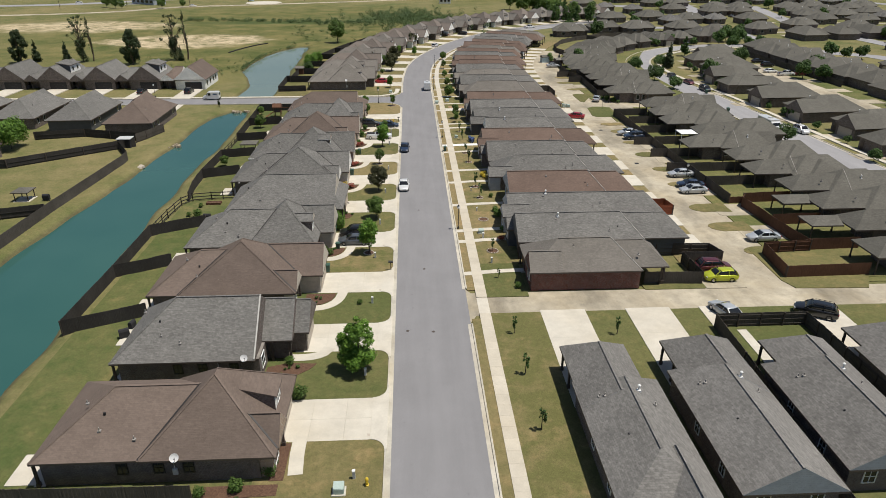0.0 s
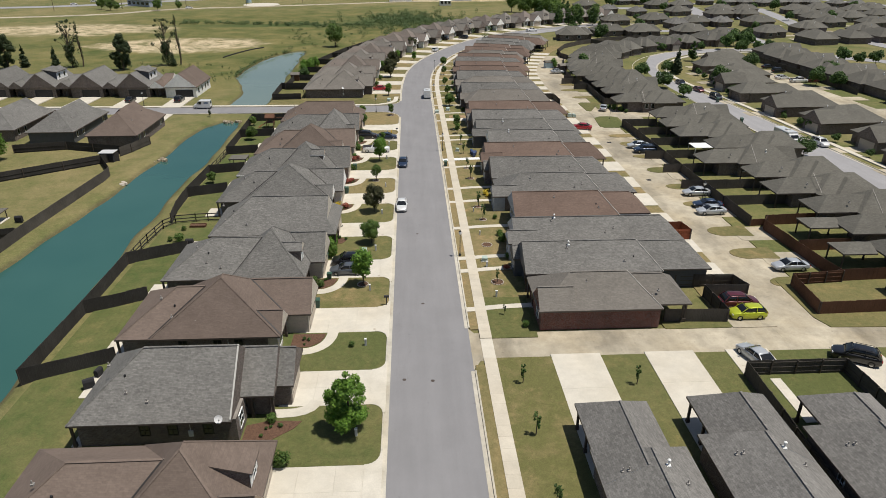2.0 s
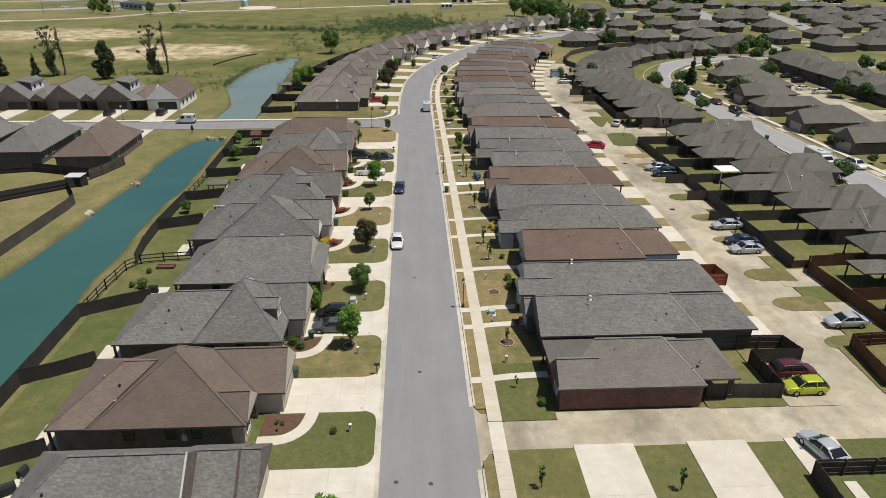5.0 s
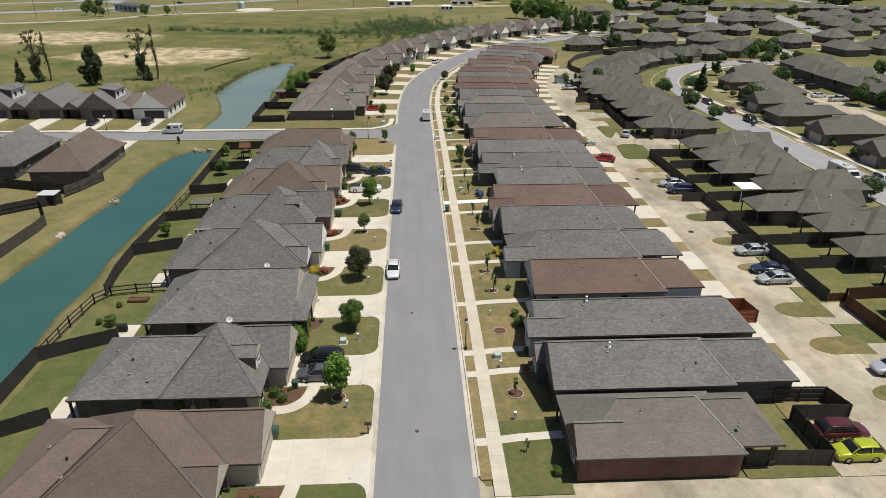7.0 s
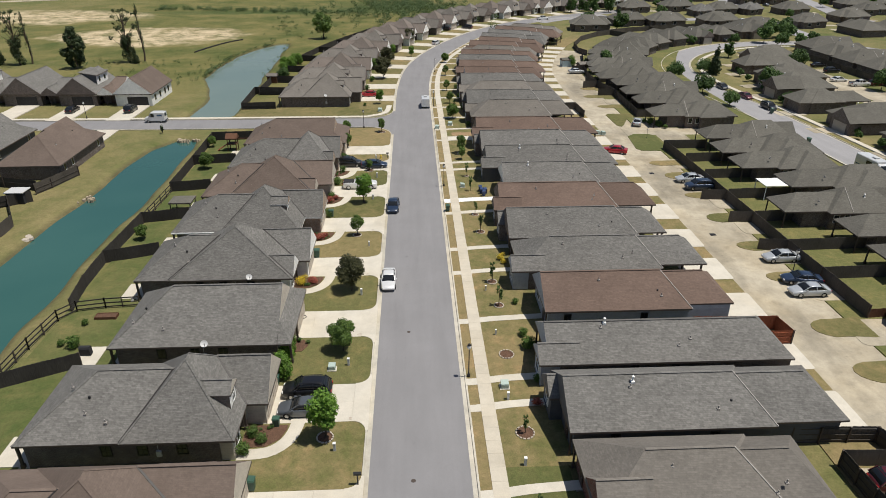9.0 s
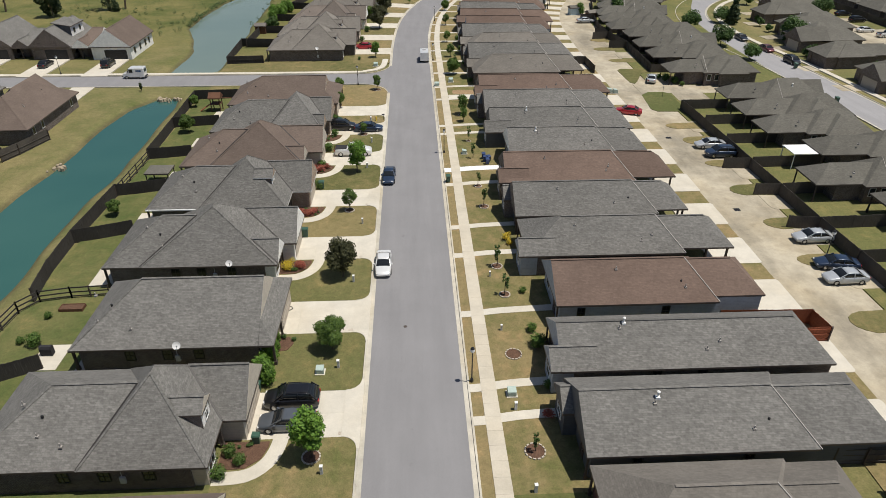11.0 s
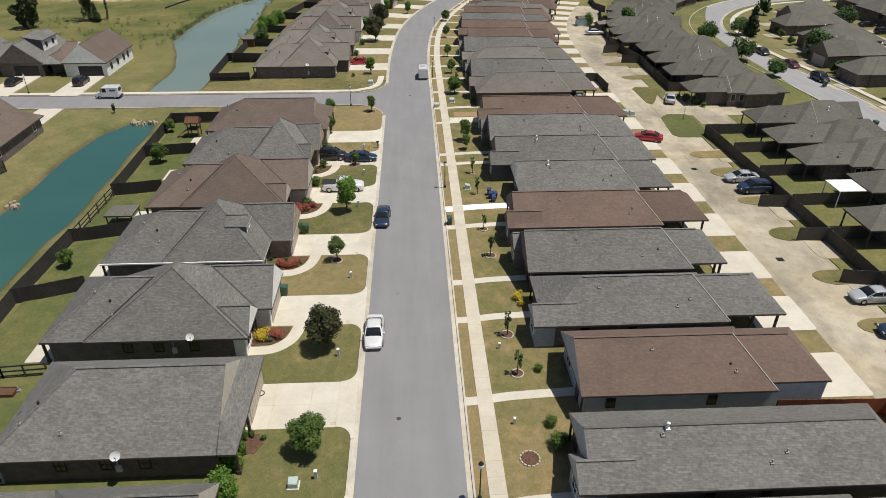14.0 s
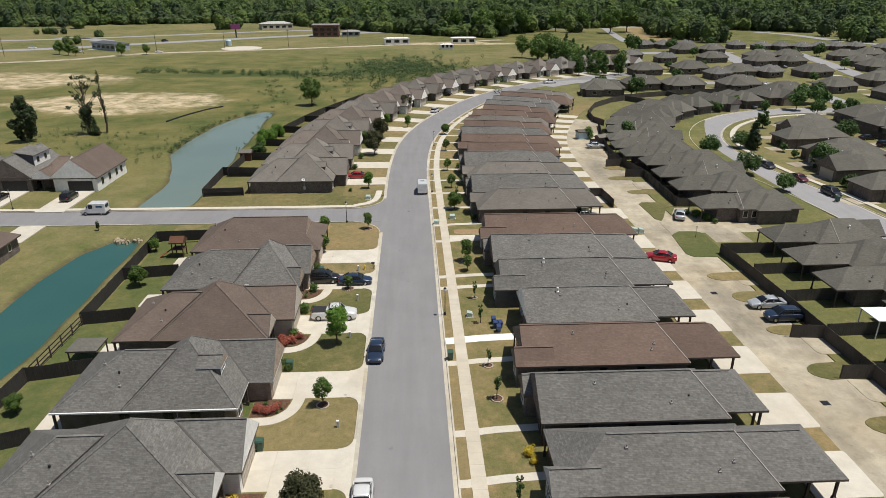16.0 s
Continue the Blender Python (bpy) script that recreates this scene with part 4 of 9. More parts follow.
        gable_fill(ww, 2.05, 5.2, D - 0.15, EAVE - 0.12, 0.72)
        part("wall", ww, M[wing_wall], h)
        garage_door(h, at_wall(2.02, 8.0, 0.06, EAST), 4.6)
        window(h, at_wall(2.1, 8.0, 3.4, EAST), 0.6, 0.8)
        window(h, at_wall(p1 + 0.32, 1.9, 0.8, EAST), 1.4, 1.5)
        door_leaf(h, at_wall(0.32, 4.8, 0.05, EAST))
        post(h, 0.6, 3.8)
        post(h, p1 + 0.9, 3.8)
    else:
        pitch = 0.71 if k == 4 else 0.62
        roof_block(body, west, p1, 0, D, EAVE, pitch, "hip", "gable", caps)
        part("roof", body, mats, h)
        hip_cap(h, (west, 0, EAVE), (west + D / 2, D / 2, EAVE + D / 2 * pitch), roof)
        gf = MB()
        gable_fill(gf, p1 - 0.2, 0.4, D - 0.4, EAVE - 0.1, pitch - 0.02)
        part("wall", gf, M["siding_brown"], h)
        shed = MB()
        t, e, q = EAVE + 1.5, p1 + (1.35 if k == 4 else 2.3), 1.5 / pitch
        shed.add([(p1 - 0.1, 0, EAVE), (e, 0, EAVE), (e, D, EAVE), (p1 - 0.1, D, EAVE), (p1 - 0.05, q, t), (p1 - 0.05, D - q, t),
                  (p1 - 0.1, 0, EAVE - 0.2), (e, 0, EAVE - 0.2), (e, D, EAVE - 0.2), (p1 - 0.1, D, EAVE - 0.2)],
                 [(0, 1, 4), (1, 2, 5, 4), (2, 3, 5), (3, 0, 4, 5), (6, 7, 1, 0), (7, 8, 2, 1), (8, 9, 3, 2), (9, 8, 7, 6)], [0, 0, 0, 0, 1, 1, 1, 1])
        part("roof", shed, mats, h)
        wall_block(walls, west + 0.6, p1 - 0.2, 0.5, D - 0.5, 0, EAVE - 0.15)
        part("wall", walls, M[wall], h)
        gy0 = 5.2 if k == 4 else 0.55
        ww = MB()
        wall_block(ww, p1 - 0.3, e - 0.35, gy0, gy0 + 5.4, 0, EAVE - 0.15)
        part("wall", ww, M[wing_wall], h)
        garage_door(h, at_wall(e - 0.33, gy0 + 2.8, 0.06, EAST), 4.8)
        yo = 1.8 if k == 4 else 8.6
        window(h, at_wall(p1 - 0.18, yo, 0.8, EAST), 1.5, 1.5)
        window(h, at_wall(p1 - 0.12, D / 2, 4.55, EAST), 0.9, 1.1)
        door_leaf(h, at_wall(p1 - 0.18, 4.3 if k == 4 else 7.0, 0.05, EAST))
        for y in (0.5, 4.4) if k == 4 else (6.6, D - 0.5):
            post(h, e - 0.2, y)
    cap_parts(caps, h, roof)
    # the south wall's windows, the covered patio at the back
    for x in (-4.5, -7.2, -10.4) if not far else ():
        window(h, at_wall(x + rnd.uniform(-0.5, 0.5), 0.49, 1.0, SOUTH), 0.9, 1.2, "dark")
    notch = MB()
    notch.box(west - 0.3, west + 0.6, 0.4, 4.0, 0.0, 0.1)
    part("patio", notch, M["concrete"], h)
    post(h, west + 0.15, 0.45)
    post(h, west + 0.15, 4.0)
    s = [(-12.5 + rnd.uniform(-1, 1), 2.2, EAVE + 2.2 * pitch + 0.05, "pipe"), (-9.6 + rnd.uniform(-1, 1), 1.5, EAVE + 1.5 * pitch + 0.1, "pipe"), (-12.0, 3.4, EAVE + 3.4 * pitch + 0.1, "cap"), (-13.6, 4.2, EAVE + 4.2 * pitch + 0.05, "pipe")]
    roof_bits(h, s)
    for x in DISHES.get(k, ()):
        satellite_dish(h, (x, -0.1, EAVE + 0.35))
    if fascia == "fascia_white":
        gt = MB().box(west + 0.1, p1, -0.13, 0.0, EAVE - 0.13, EAVE + 0.02)
        part("gutter", gt, M["white"], h, "white gutter along the eave")
    # meter boxes and pipes on the south wall
    mb = MB()
    mb.box(-6.15, -5.75, 0.32, 0.5, 0.9, 1.5)
    mb.tube((-5.95, 0.42, 1.5), (-5.95, 0.42, 2.5), 0.03, 0.03)
    part("meter_box", mb, M["dish"], h)
    return h


STREET_WEST = [
    ("cross", "roof_brown", "brick_grey", "brick_tan", "fascia", True, "brown-shingled brick house with a broad shed dormer", -17.1, -8.6, 2.3),
    ("low", "roof_grey", "brick_grey", "brick_grey", "fascia", False, "grey-shingled brick house with a low stepped front", -16.3, 0.0, -2.2),
    ("cross", "roof_brown", "brick_grey", "siding_tan", "fascia", False, "brown-shingled house with a pyramid front roof", -17.6, -14.0, -0.3),
    ("cross", "roof_grey", "brick_grey", "siding_tan", "fascia", True, "grey-shingled house with a white dormer", -17.3, -8.8, 0.5),
    ("porch", "roof_grey", "brick_grey", "siding_tan", "fascia", False, "grey-shingled house with a long porch roof", -15.2, 0.0, 1.55),
    ("cross", "roof_grey", "brick_grey", "siding_white", "fascia", False, "grey-shingled house with pale front gables", -17.6, -13.6, 0.9),
    ("cross", "roof_grey", "brick_grey", "brick_tan", "fascia_white", True, "grey-shingled brick house with white eaves and dormer", -17.5, -10.9, -0.1),
    ("cross", "roof_brown", "brick_grey", "siding_tan", "fascia", False, "dark brown-shingled house with a steep front roof", -17.2, -12.9, 0.1),
    ("cross", "roof_grey", "brick_grey", "brick_tan", "fascia", False, "grey-shingled brick house with two dishes", -16.4, -7.5, 1.5),
    ("porch", "roof_brown", "brick_grey", "brick_tan", "fascia", False, "brown-shingled corner house beside the side street", -16.6, 0.0, 0.3),
]
for k, (st, rf, wl, wg, fa, dm, lb, bw, b0, b1) in enumerate(STREET_WEST):
    h = street_house(k, st, rf, wl, wg, fa, dm, lb, False, bw, b0, b1)
    h.matrix_basis = pose(-13.7, LOT_Y[k], LAWN_Z - 0.09)

NEAR_SPARE = {}
for k, (st, rf, wl, wg, fa, dm, lb) in enumerate([
        ("cross", "roof_taupe", "brick_grey", "brick_grey", "fascia", True, "taupe-shingled house on the bend of the street"),
        ("cross", "roof_umber", "brick_grey", "siding_white", "fascia", False, "brown-shingled house on the bend of the street")]):
    NEAR_SPARE[k] = street_house(20 + k, st, rf, wl, wg, fa, dm, lb, True)
bend_s = [197.7 + 13.0 * k for k in range(0, 19)]
for j, s in enumerate(bend_s):
    x, y, hd = on_line(s, -15.3)
    if j < 6:
        x += 0.4
    mt = pose(x, y, -0.04, 0, 0, -math.degrees(hd))
    kind = 0 if j in (0, 1, 3, 5, 8, 10, 11, 13, 15, 16, 17) else 1
    if j == 0:
        NEAR_SPARE[0].matrix_basis = mt
    elif j == 2:
        NEAR_SPARE[1].matrix_basis = mt
    else:
        copy_thing(NEAR_SPARE[kind], mt)


def terrace_house(k, roof, wall, front, fascia, open_carport=True, label="", flue=False, long=22.6, front_gable=True):
    """A narrow house of the east side: its front eave is x = 0, its south eave y = 0, its carport at the back."""
    h = root("house", label, "house", "narrow houses with back carports")
    rnd = random.Random(300 + k)
    D, X = 7.7 if k == 2 else 8.5, (long if k == 2 else 14.3 if k == 0 else 17.6)
    west_end = "hip" if k in (0, 4, 11) else "gable"
    F = {3: 1.4, 7: 1.8}.get(k, 0.0)                  # how far the main front stands back
    p = 0.66 if k == 0 else 0.62
    caps, body, mats = MB(), MB(), [M[roof], M[fascia], M[front]]
    roof_block(body, F, X, 0, D, EAVE, p, west_end, "hip", caps, inset=3.3 if k == 0 else 2.6)
    part("roof", body, mats, h)
    cp = MB()
    if k != 2:
        c0 = 0.4 if k == 1 else 0.9
        roof_block(cp, X - 4.2, long, c0, D - 0.4, EAVE + 0.06, 0.62, "gable", "hip", caps, inset=2.6)
        part("roof", cp, mats, h)
    if front_gable and k not in (3, 7):
        fg = MB()
        y0 = 4.4 if k % 2 else 0.05
        wide = 4.4 if k == 0 else 3.6
        x0 = 0.1 if k == 0 else -0.9
        gp = 0.9 if k == 0 else 0.72
        roof_block(fg, x0, x0 + 4.2, y0, y0 + wide, EAVE - 0.02, gp, "gable", "gable", caps)
        part("roof", fg, mats, h)
        fw = MB()
        fw.box(x0 + 0.25, 1.2, y0 + 0.3, y0 + wide - 0.3, 0, EAVE - 0.1)
        gable_fill(fw, x0 + 0.23, y0 + 0.2, y0 + wide - 0.2, EAVE - 0.12, gp + 0.01, -1)
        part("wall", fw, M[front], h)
        window(h, at_wall(x0 + 0.23, y0 + wide / 2, 0.8, WEST), 1.3, 1.5)
    elif front_gable:
        window(h, at_wall(F + 0.43, D - 2.4, 0.8, WEST), 1.5, 1.5)
        window(h, at_wall(F + 0.14, D / 2, 3.3, WEST), 0.7, 0.9)
    if front_gable:
        yd = 2.6 if k % 2 else 6.3
        door_leaf(h, at_wall(F + 0.43, yd, 0.05, WEST))
        post(h, F + 0.2, 0.35 if k % 2 else D - 0.4, w=0.15)
    w = MB()
    wall_block(w, F + 0.45, X - 0.1, 0.4, D - 0.4, 0, EAVE - 0.15)
    if west_end == "gable":
        gable_fill(w, F + 0.16, 0.3, D - 0.3, EAVE - 0.1, p - 0.02, -1)
    part("wall", w, M[wall], h)
    rake = MB()
    rake.beam((X, 0, EAVE + 0.02), (X - (3.3 if k == 0 else 2.6), D / 2, EAVE + D / 2 * p + 0.02), 0.09, 0.05)
    if k != 2:
        part("hip_flashing", rake, M["flash"], h, "pale metal strip down the roof hip")
    if open_carport:
        st = MB()
        st.box(X - 0.1, min(X + 2.0, long - 2.4), 4.4, D - 0.9, 0, EAVE - 0.2)
        part("storeroom", st, M[wall], h)
        for x, y in ((long - 0.4, 1.5), (long - 0.4, D - 0.4), (X + 3.0, 1.5)):
            post(h, x, y)
    elif k == 2:
        garage_door(h, at_wall(X - 0.09, 4.5, 0.05, EAST), 4.8, 2.1)
    else:
        st = MB()
        st.box(X - 0.1, long - 0.35, 0.9, D - 0.7, 0, EAVE - 0.1)
        part("garage", st, M[wall], h)
        garage_door(h, at_wall(long - 0.34, 5.0, 0.05, EAST), 4.8, 2.1)
    cap_parts(caps, h, roof)
    for x in (4.0, 8.5, 12.5):
        if k and rnd.random() < 0.7:
            window(h, at_wall(x, 0.39, 1.0, SOUTH), 0.8, 1.1, "dark")
    s = [(13.0 + rnd.uniform(-1.5, 1.5), 1.4, EAVE + 0.92, "pipe"), (14.2, 2.0, EAVE + 1.3, "cap" if k % 2 else "pipe"), (6.5 + rnd.uniform(-1.5, 1.5), 3.2, EAVE + 2.05, "pipe")]
    if flue:
        s.append((6.0, 3.6, EAVE + 2.3, "flue"))
    roof_bits(h, s)
    return h


TERRACE = [
    ("roof_taupe", "brick_red", "brick_red", "fascia", True, "grey-brown-shingled red brick house beside the side road", False, 18.0),
    ("roof_grey", "siding_dark", "siding_dark", "fascia", False, "grey-shingled dark-sided narrow house with closed garage", True, 24.0),
    ("roof_grey", "brick_grey", "siding_grey", "fascia", False, "grey-shingled long narrow brick house with a flue", True, 24.0),
    ("roof_rust", "siding_grey", "siding_grey", "fascia", False, "brown-shingled narrow house with grey-blue siding", False, 22.6),
    ("roof_grey", "brick_grey", "siding_grey", "fascia", True, "grey-shingled narrow house with an open carport", False, 23.4),
    ("roof_grey", "siding_dark", "brick_grey", "fascia", True, "grey-shingled dark narrow house with a slim-posted carport", False, 21.6),
    ("roof_rust", "brick_grey", "brick_grey", "fascia", True, "brown-shingled narrow brick house with an open carport", False, 23.4),
    ("roof_grey", "brick_grey", "siding_white", "fascia", True, "grey-shingled narrow house with blue bins in front", True, 22.4),
    ("roof_grey", "siding_dark", "siding_dark", "fascia", True, "grey-shingled narrow dark house with pale flashing", True, 23.0),
    ("roof_grey", "brick_grey", "brick_grey", "fascia", True, "grey-shingled narrow brick house in the terrace row", False, 22.8),
    ("roof_rust", "brick_grey", "brick_grey", "fascia", True, "brown-shingled narrow house beside a cross path", False, 24.2),
    ("roof_taupe", "brick_grey", "brick_grey", "fascia", True, "taupe-shingled narrow house beside bare soil", False, 22.6),
]
TERRACE_Y = [71.7, 80.9, 90.1, 99.5, 108.7, 117.9, 127.4, 136.7, 145.7, 154.9, 164.0, 178.2]
made = []
for k, (rf, wl, fr, fa, oc, lb, fl, ln) in enumerate(TERRACE):
    h = terrace_house(k, rf, wl, fr, fa, oc, lb, fl, ln)
    h.matrix_basis = pose(14.3, TERRACE_Y[k], 0.1)
    made.append(h)
for j in range(1, 15):
    s = 178.4 + 9.25 * j
    x, y, hd = on_line(s, 12.4)
    copy_thing(made[(9, 11, 5, 3, 10, 9, 6, 11, 10, 3, 9, 5, 10, 11)[j - 1]], pose(x, y, 0.1, 0, 0, -math.degrees(hd)))
# those beside the side road stand end-on to it
def end_house(label, w0, w1, y0, y1, c0, c1, cy, style):
    """A narrow house end-on to the side road: main roof x w0 to w1, y0 to y1, carport x c0 to c1 as far north as cy."""
    h = root("house", label, "house", "narrow houses with back carports")
    mats, caps = [M["roof_pale"], M["fascia"], M["siding_grey"]], MB()
    body = MB()
    roof_block(body, w0, w1, y0, y1, EAVE, 0.6, "gable" if style else "hip", "hip", caps, "y", inset=2.6)
    part("roof", body, mats, h)
    cp = MB()
    roof_block(cp, c0, c1, y1 - 4.0, cy, EAVE + 0.08, 0.6, "gable", "hip", caps, "y", inset=2.3)
    part("roof", cp, mats, h)
    if not style:
        fg = MB()
        roof_block(fg, w0 + 3.4, w1 - 0.2, y0 - 1.2, y0 + 5.0, EAVE, 0.85, "gable", "gable", caps, "y")
        part("roof", fg, mats, h)
        part("wall", MB().box(w0 + 3.8, w1 - 0.6, y0 - 0.8, y0 + 1.0, 0, EAVE - 0.1), M["siding_grey"], h)
    w = MB()
    wall_block(w, w0 + 0.45, w1 - 0.45, y0 + 0.45, y1 - 0.4, 0, EAVE - 0.12)
    part("wall", w, M["brick_grey"], h)
    st = MB()
    wall_block(st, (c0 + c1) / 2 - 0.2, c1 - 0.4, y1 - 0.5, y1 + 1.8, 0, EAVE - 0.12)
    part("storeroom", st, M["brick_grey"], h)
    xm, run = (w0 + w1) / 2, (w1 - w0) / 2 - 0.3
    if style:
        g = MB()
        v = [(xm - run, y0 + 0.3, EAVE - 0.1), (xm + run, y0 + 0.3, EAVE - 0.1), (xm, y0 + 0.3, EAVE - 0.1 + run * 0.59)]
        g.add(v + [(a_, b_ + 0.12, c_) for a_, b_, c_ in v], [(0, 1, 2), (5, 4, 3), (0, 3, 4, 1), (1, 4, 5, 2), (2, 5, 3, 0)])
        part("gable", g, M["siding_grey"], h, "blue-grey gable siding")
    if style:
        for k, x in enumerate((xm - 1.0, xm, xm + 1.0)):
            window(h, at_wall(x, y0 + 0.28, 3.0 if k != 1 else 3.15, SOUTH), 0.75, 0.7 if k != 1 else 1.1)
        for x in (xm - 2.2, xm + 2.0):
            window(h, at_wall(x, y0 + 0.44, 0.9, SOUTH), 1.1, 1.4)
    for y in (y0 + 4.0, y0 + 9.0):
        window(h, at_wall(w0 + 0.44, y, 0.9, WEST), 0.9, 1.3)
    for x in (c0 + 0.35, c1 - 0.35):
        post(h, x, cy - 0.4)
    post(h, c0 + 0.35, cy - 3.4)
    cap_parts(caps, h, "roof_pale")
    roof_bits(h, [(w0 + 1.6, y1 - 3.5, EAVE + 0.98, "pipe"), (w0 + 2.0, y1 - 3.7, EAVE + 1.25, "pipe"), (xm + 0.7, y1 - 4.2, EAVE + run * 0.55, "flue"), (w0 + 2.5, y1 - 9.0, EAVE + 1.5, "cap"), (xm + 1.8, y1 - 5.5, EAVE + 1.5, "pipe")])
    return h


end_house("pale grey-shingled narrow house beside the dry verge", 14.5, 22.6, 33.8, 49.6, 14.6, 21.2, 55.5, 0)
end_house("pale grey-shingled narrow house with a windowed south gable", 24.1, 32.4, 35.2, 51.0, 25.1, 32.3, 56.0, 1)
end_house("pale grey-shingled narrow house inside a fenced yard", 33.6, 42.4, 37.3, 51.6, 35.3, 42.2, 55.6, 1)
end_house("pale grey-shingled narrow house by the parked black car", 44.6, 53.0, 36.0, 54.0, 45.4, 52.6, 57.6, 0)
end_house("pale grey-shingled narrow house on the side road's corner", 55.2, 63.6, 36.0, 54.0, 55.6, 63.0, 58.0, 1)


def plain_house(k, L, D, roof, wall, pitch, label, style=0):
    """A hip-roofed house seen from far: length along x, south eave y = 0, front to the east."""
    h = root("house", label, "house", "houses of the farther streets")
    caps, body, mats = MB(), MB(), [M[roof], M["fascia"], M["brick_grey"]]
    narrow = D < 9
    xb = L * 0.36 if narrow else 0
    if narrow:
        back = MB()
        roof_block(back, 0, L * 0.7, 0.9, D - 0.7, EAVE, pitch, "hip", "gable", caps)
        part("roof", back, mats, h)
        for y in (1.2, D - 1.0):
            post(h, 0.3, y, w=0.15)
        hip_cap(h, (0, 0.9, EAVE), ((D - 1.6) / 2, D / 2 + 0.1, EAVE + (D - 1.6) / 2 * pitch), roof)
    roof_block(body, xb, L, 0, D, EAVE, pitch * (1.12 if narrow else 1.0), "hip", "hip", caps)
    part("roof", body, mats, h)
    hip_cap(h, (xb, 0, EAVE), (xb + D / 2, D / 2, EAVE + D / 2 * pitch * (1.12 if narrow else 1.0)), roof)
    if style % 2 == 0:
        wing = MB()
        roof_block(wing, L * 0.52, L * 0.52 + D * 0.8, -0.9, D + 0.25, EAVE, pitch * 1.15, "hip", "hip", caps, "y")
        part("roof", wing, mats, h)
    else:
        wing = MB()
        roof_block(wing, L * 0.6, L + 1.5, D * 0.35, D, EAVE, pitch * 1.25, "gable", "gable", caps)
        part("roof", wing, mats, h)
        gw = MB()
        gw.box(L - 0.6, L + 1.1, D * 0.35 + 0.4, D - 0.4, 0, EAVE - 0.1)
        gable_fill(gw, L + 1.15, D * 0.35 + 0.2, D - 0.2, EAVE - 0.1, pitch * 1.22)
        part("wall", gw, M["brick_grey"], h)
        garage_door(h, at_wall(L + 1.12, D * 0.67, 0.03, EAST), min(4.4, D * 0.5))
    if k in (1, 2, 3):
        fl = MB()
        xs_ = L * (0.56 if style % 2 else 0.4)
        rise = 0.05
        pf_ = pitch * (1.12 if narrow else 1.0)
        fl.beam((xs_, 0.15, EAVE + 0.15 * pf_ + rise), (xs_, D / 2 - 0.1, EAVE + (D / 2 - 0.1) * pf_ + rise), 0.06, 0.03)
        part("flashing", fl, M["flash"], h, "pale metal flashing strip")
    w = MB()
    wall_block(w, xb + 0.5, L - 0.5, 0.5, D - 0.5, 0, EAVE - 0.15)
    if narrow:
        wall_block(w, 3.2, xb + 0.5, 1.4, D - 1.2, 0, EAVE - 0.15)
    if style % 2 == 0:
        wall_block(w, L * 0.52 + 0.5, L * 0.52 + D * 0.8 - 0.5, -0.4, D - 0.2, 0, EAVE - 0.15)
    part("wall", w, M[wall], h)
    for x in (xb + 1.4, xb + 3.0) if narrow else (2.5, 5.5, L - 3):
        window(h, at_wall(x, 0.49, 1.0, SOUTH), 0.9, 1.3, "dish", False)
    door_leaf(h, at_wall(L - 0.49, D * 0.2, 0.03, EAST), knob=False)
    roof_bits(h, [(L * 0.3, D * 0.25, EAVE + D * 0.25 * pitch + 0.05, "pipe"), (L * 0.7, D * 0.3, EAVE + D * 0.3 * pitch + 0.05, "flue" if k % 2 else "cap")])
    return h


PLAIN_LONG = [
    ("roof_brown", "brown-shingled brick house standing above the pond", -59.2, 150.2),
    ("roof_grey", "grey-shingled green-sided house beyond the pond", -74.2, 153.8),
    ("roof_grey", "grey-shingled brick house with a willow beside it", -88.2, 156.0),
    ("roof_grey", "grey-shingled house at the end of the row", -103.0, 157.0),
]
for k, (rf, lb, x, y) in enumerate(PLAIN_LONG):
    plain_house(20 + 2 * k, 19.5, 11.2 if k == 0 else 10.6, rf, "brick_grey" if k != 1 else "siding_dark", 0.68, lb, 1).matrix_basis = pose(x, y, -0.05, 0, 0, 90.5)
PLAIN = [
    plain_house(0, 18.6, 7.6, "roof_old", "brick_grey", 0.62, "weathered dark-shingled brick house with a fenced yard", 0),
    plain_house(1, 17.4, 7.4, "roof_old", "brick_grey", 0.66, "dark grey-shingled brick house backing on the alley", 1),
    plain_house(2, 18.2, 7.6, "roof_old", "brick_grey", 0.6, "grey-shingled brick house among close neighbours", 0),
    plain_house(3, 16, 11.0, "roof_old", "brick_grey", 0.56, "broad grey-shingled brick house on a farther street", 1),
    plain_house(4, 16.5, 12, "roof_brown", "brick_grey", 0.62, "brown-shingled brick house beyond the pond", 0),
    plain_house(5, 15.0, 10.6, "roof_old", "brick_grey", 0.6, "dark-shingled brick house on a farther street", 1),
    plain_house(6, 17.0, 7.4, "roof_old", "brick_grey", 0.7, "short steep-roofed grey house backing on the alley", 0),
]


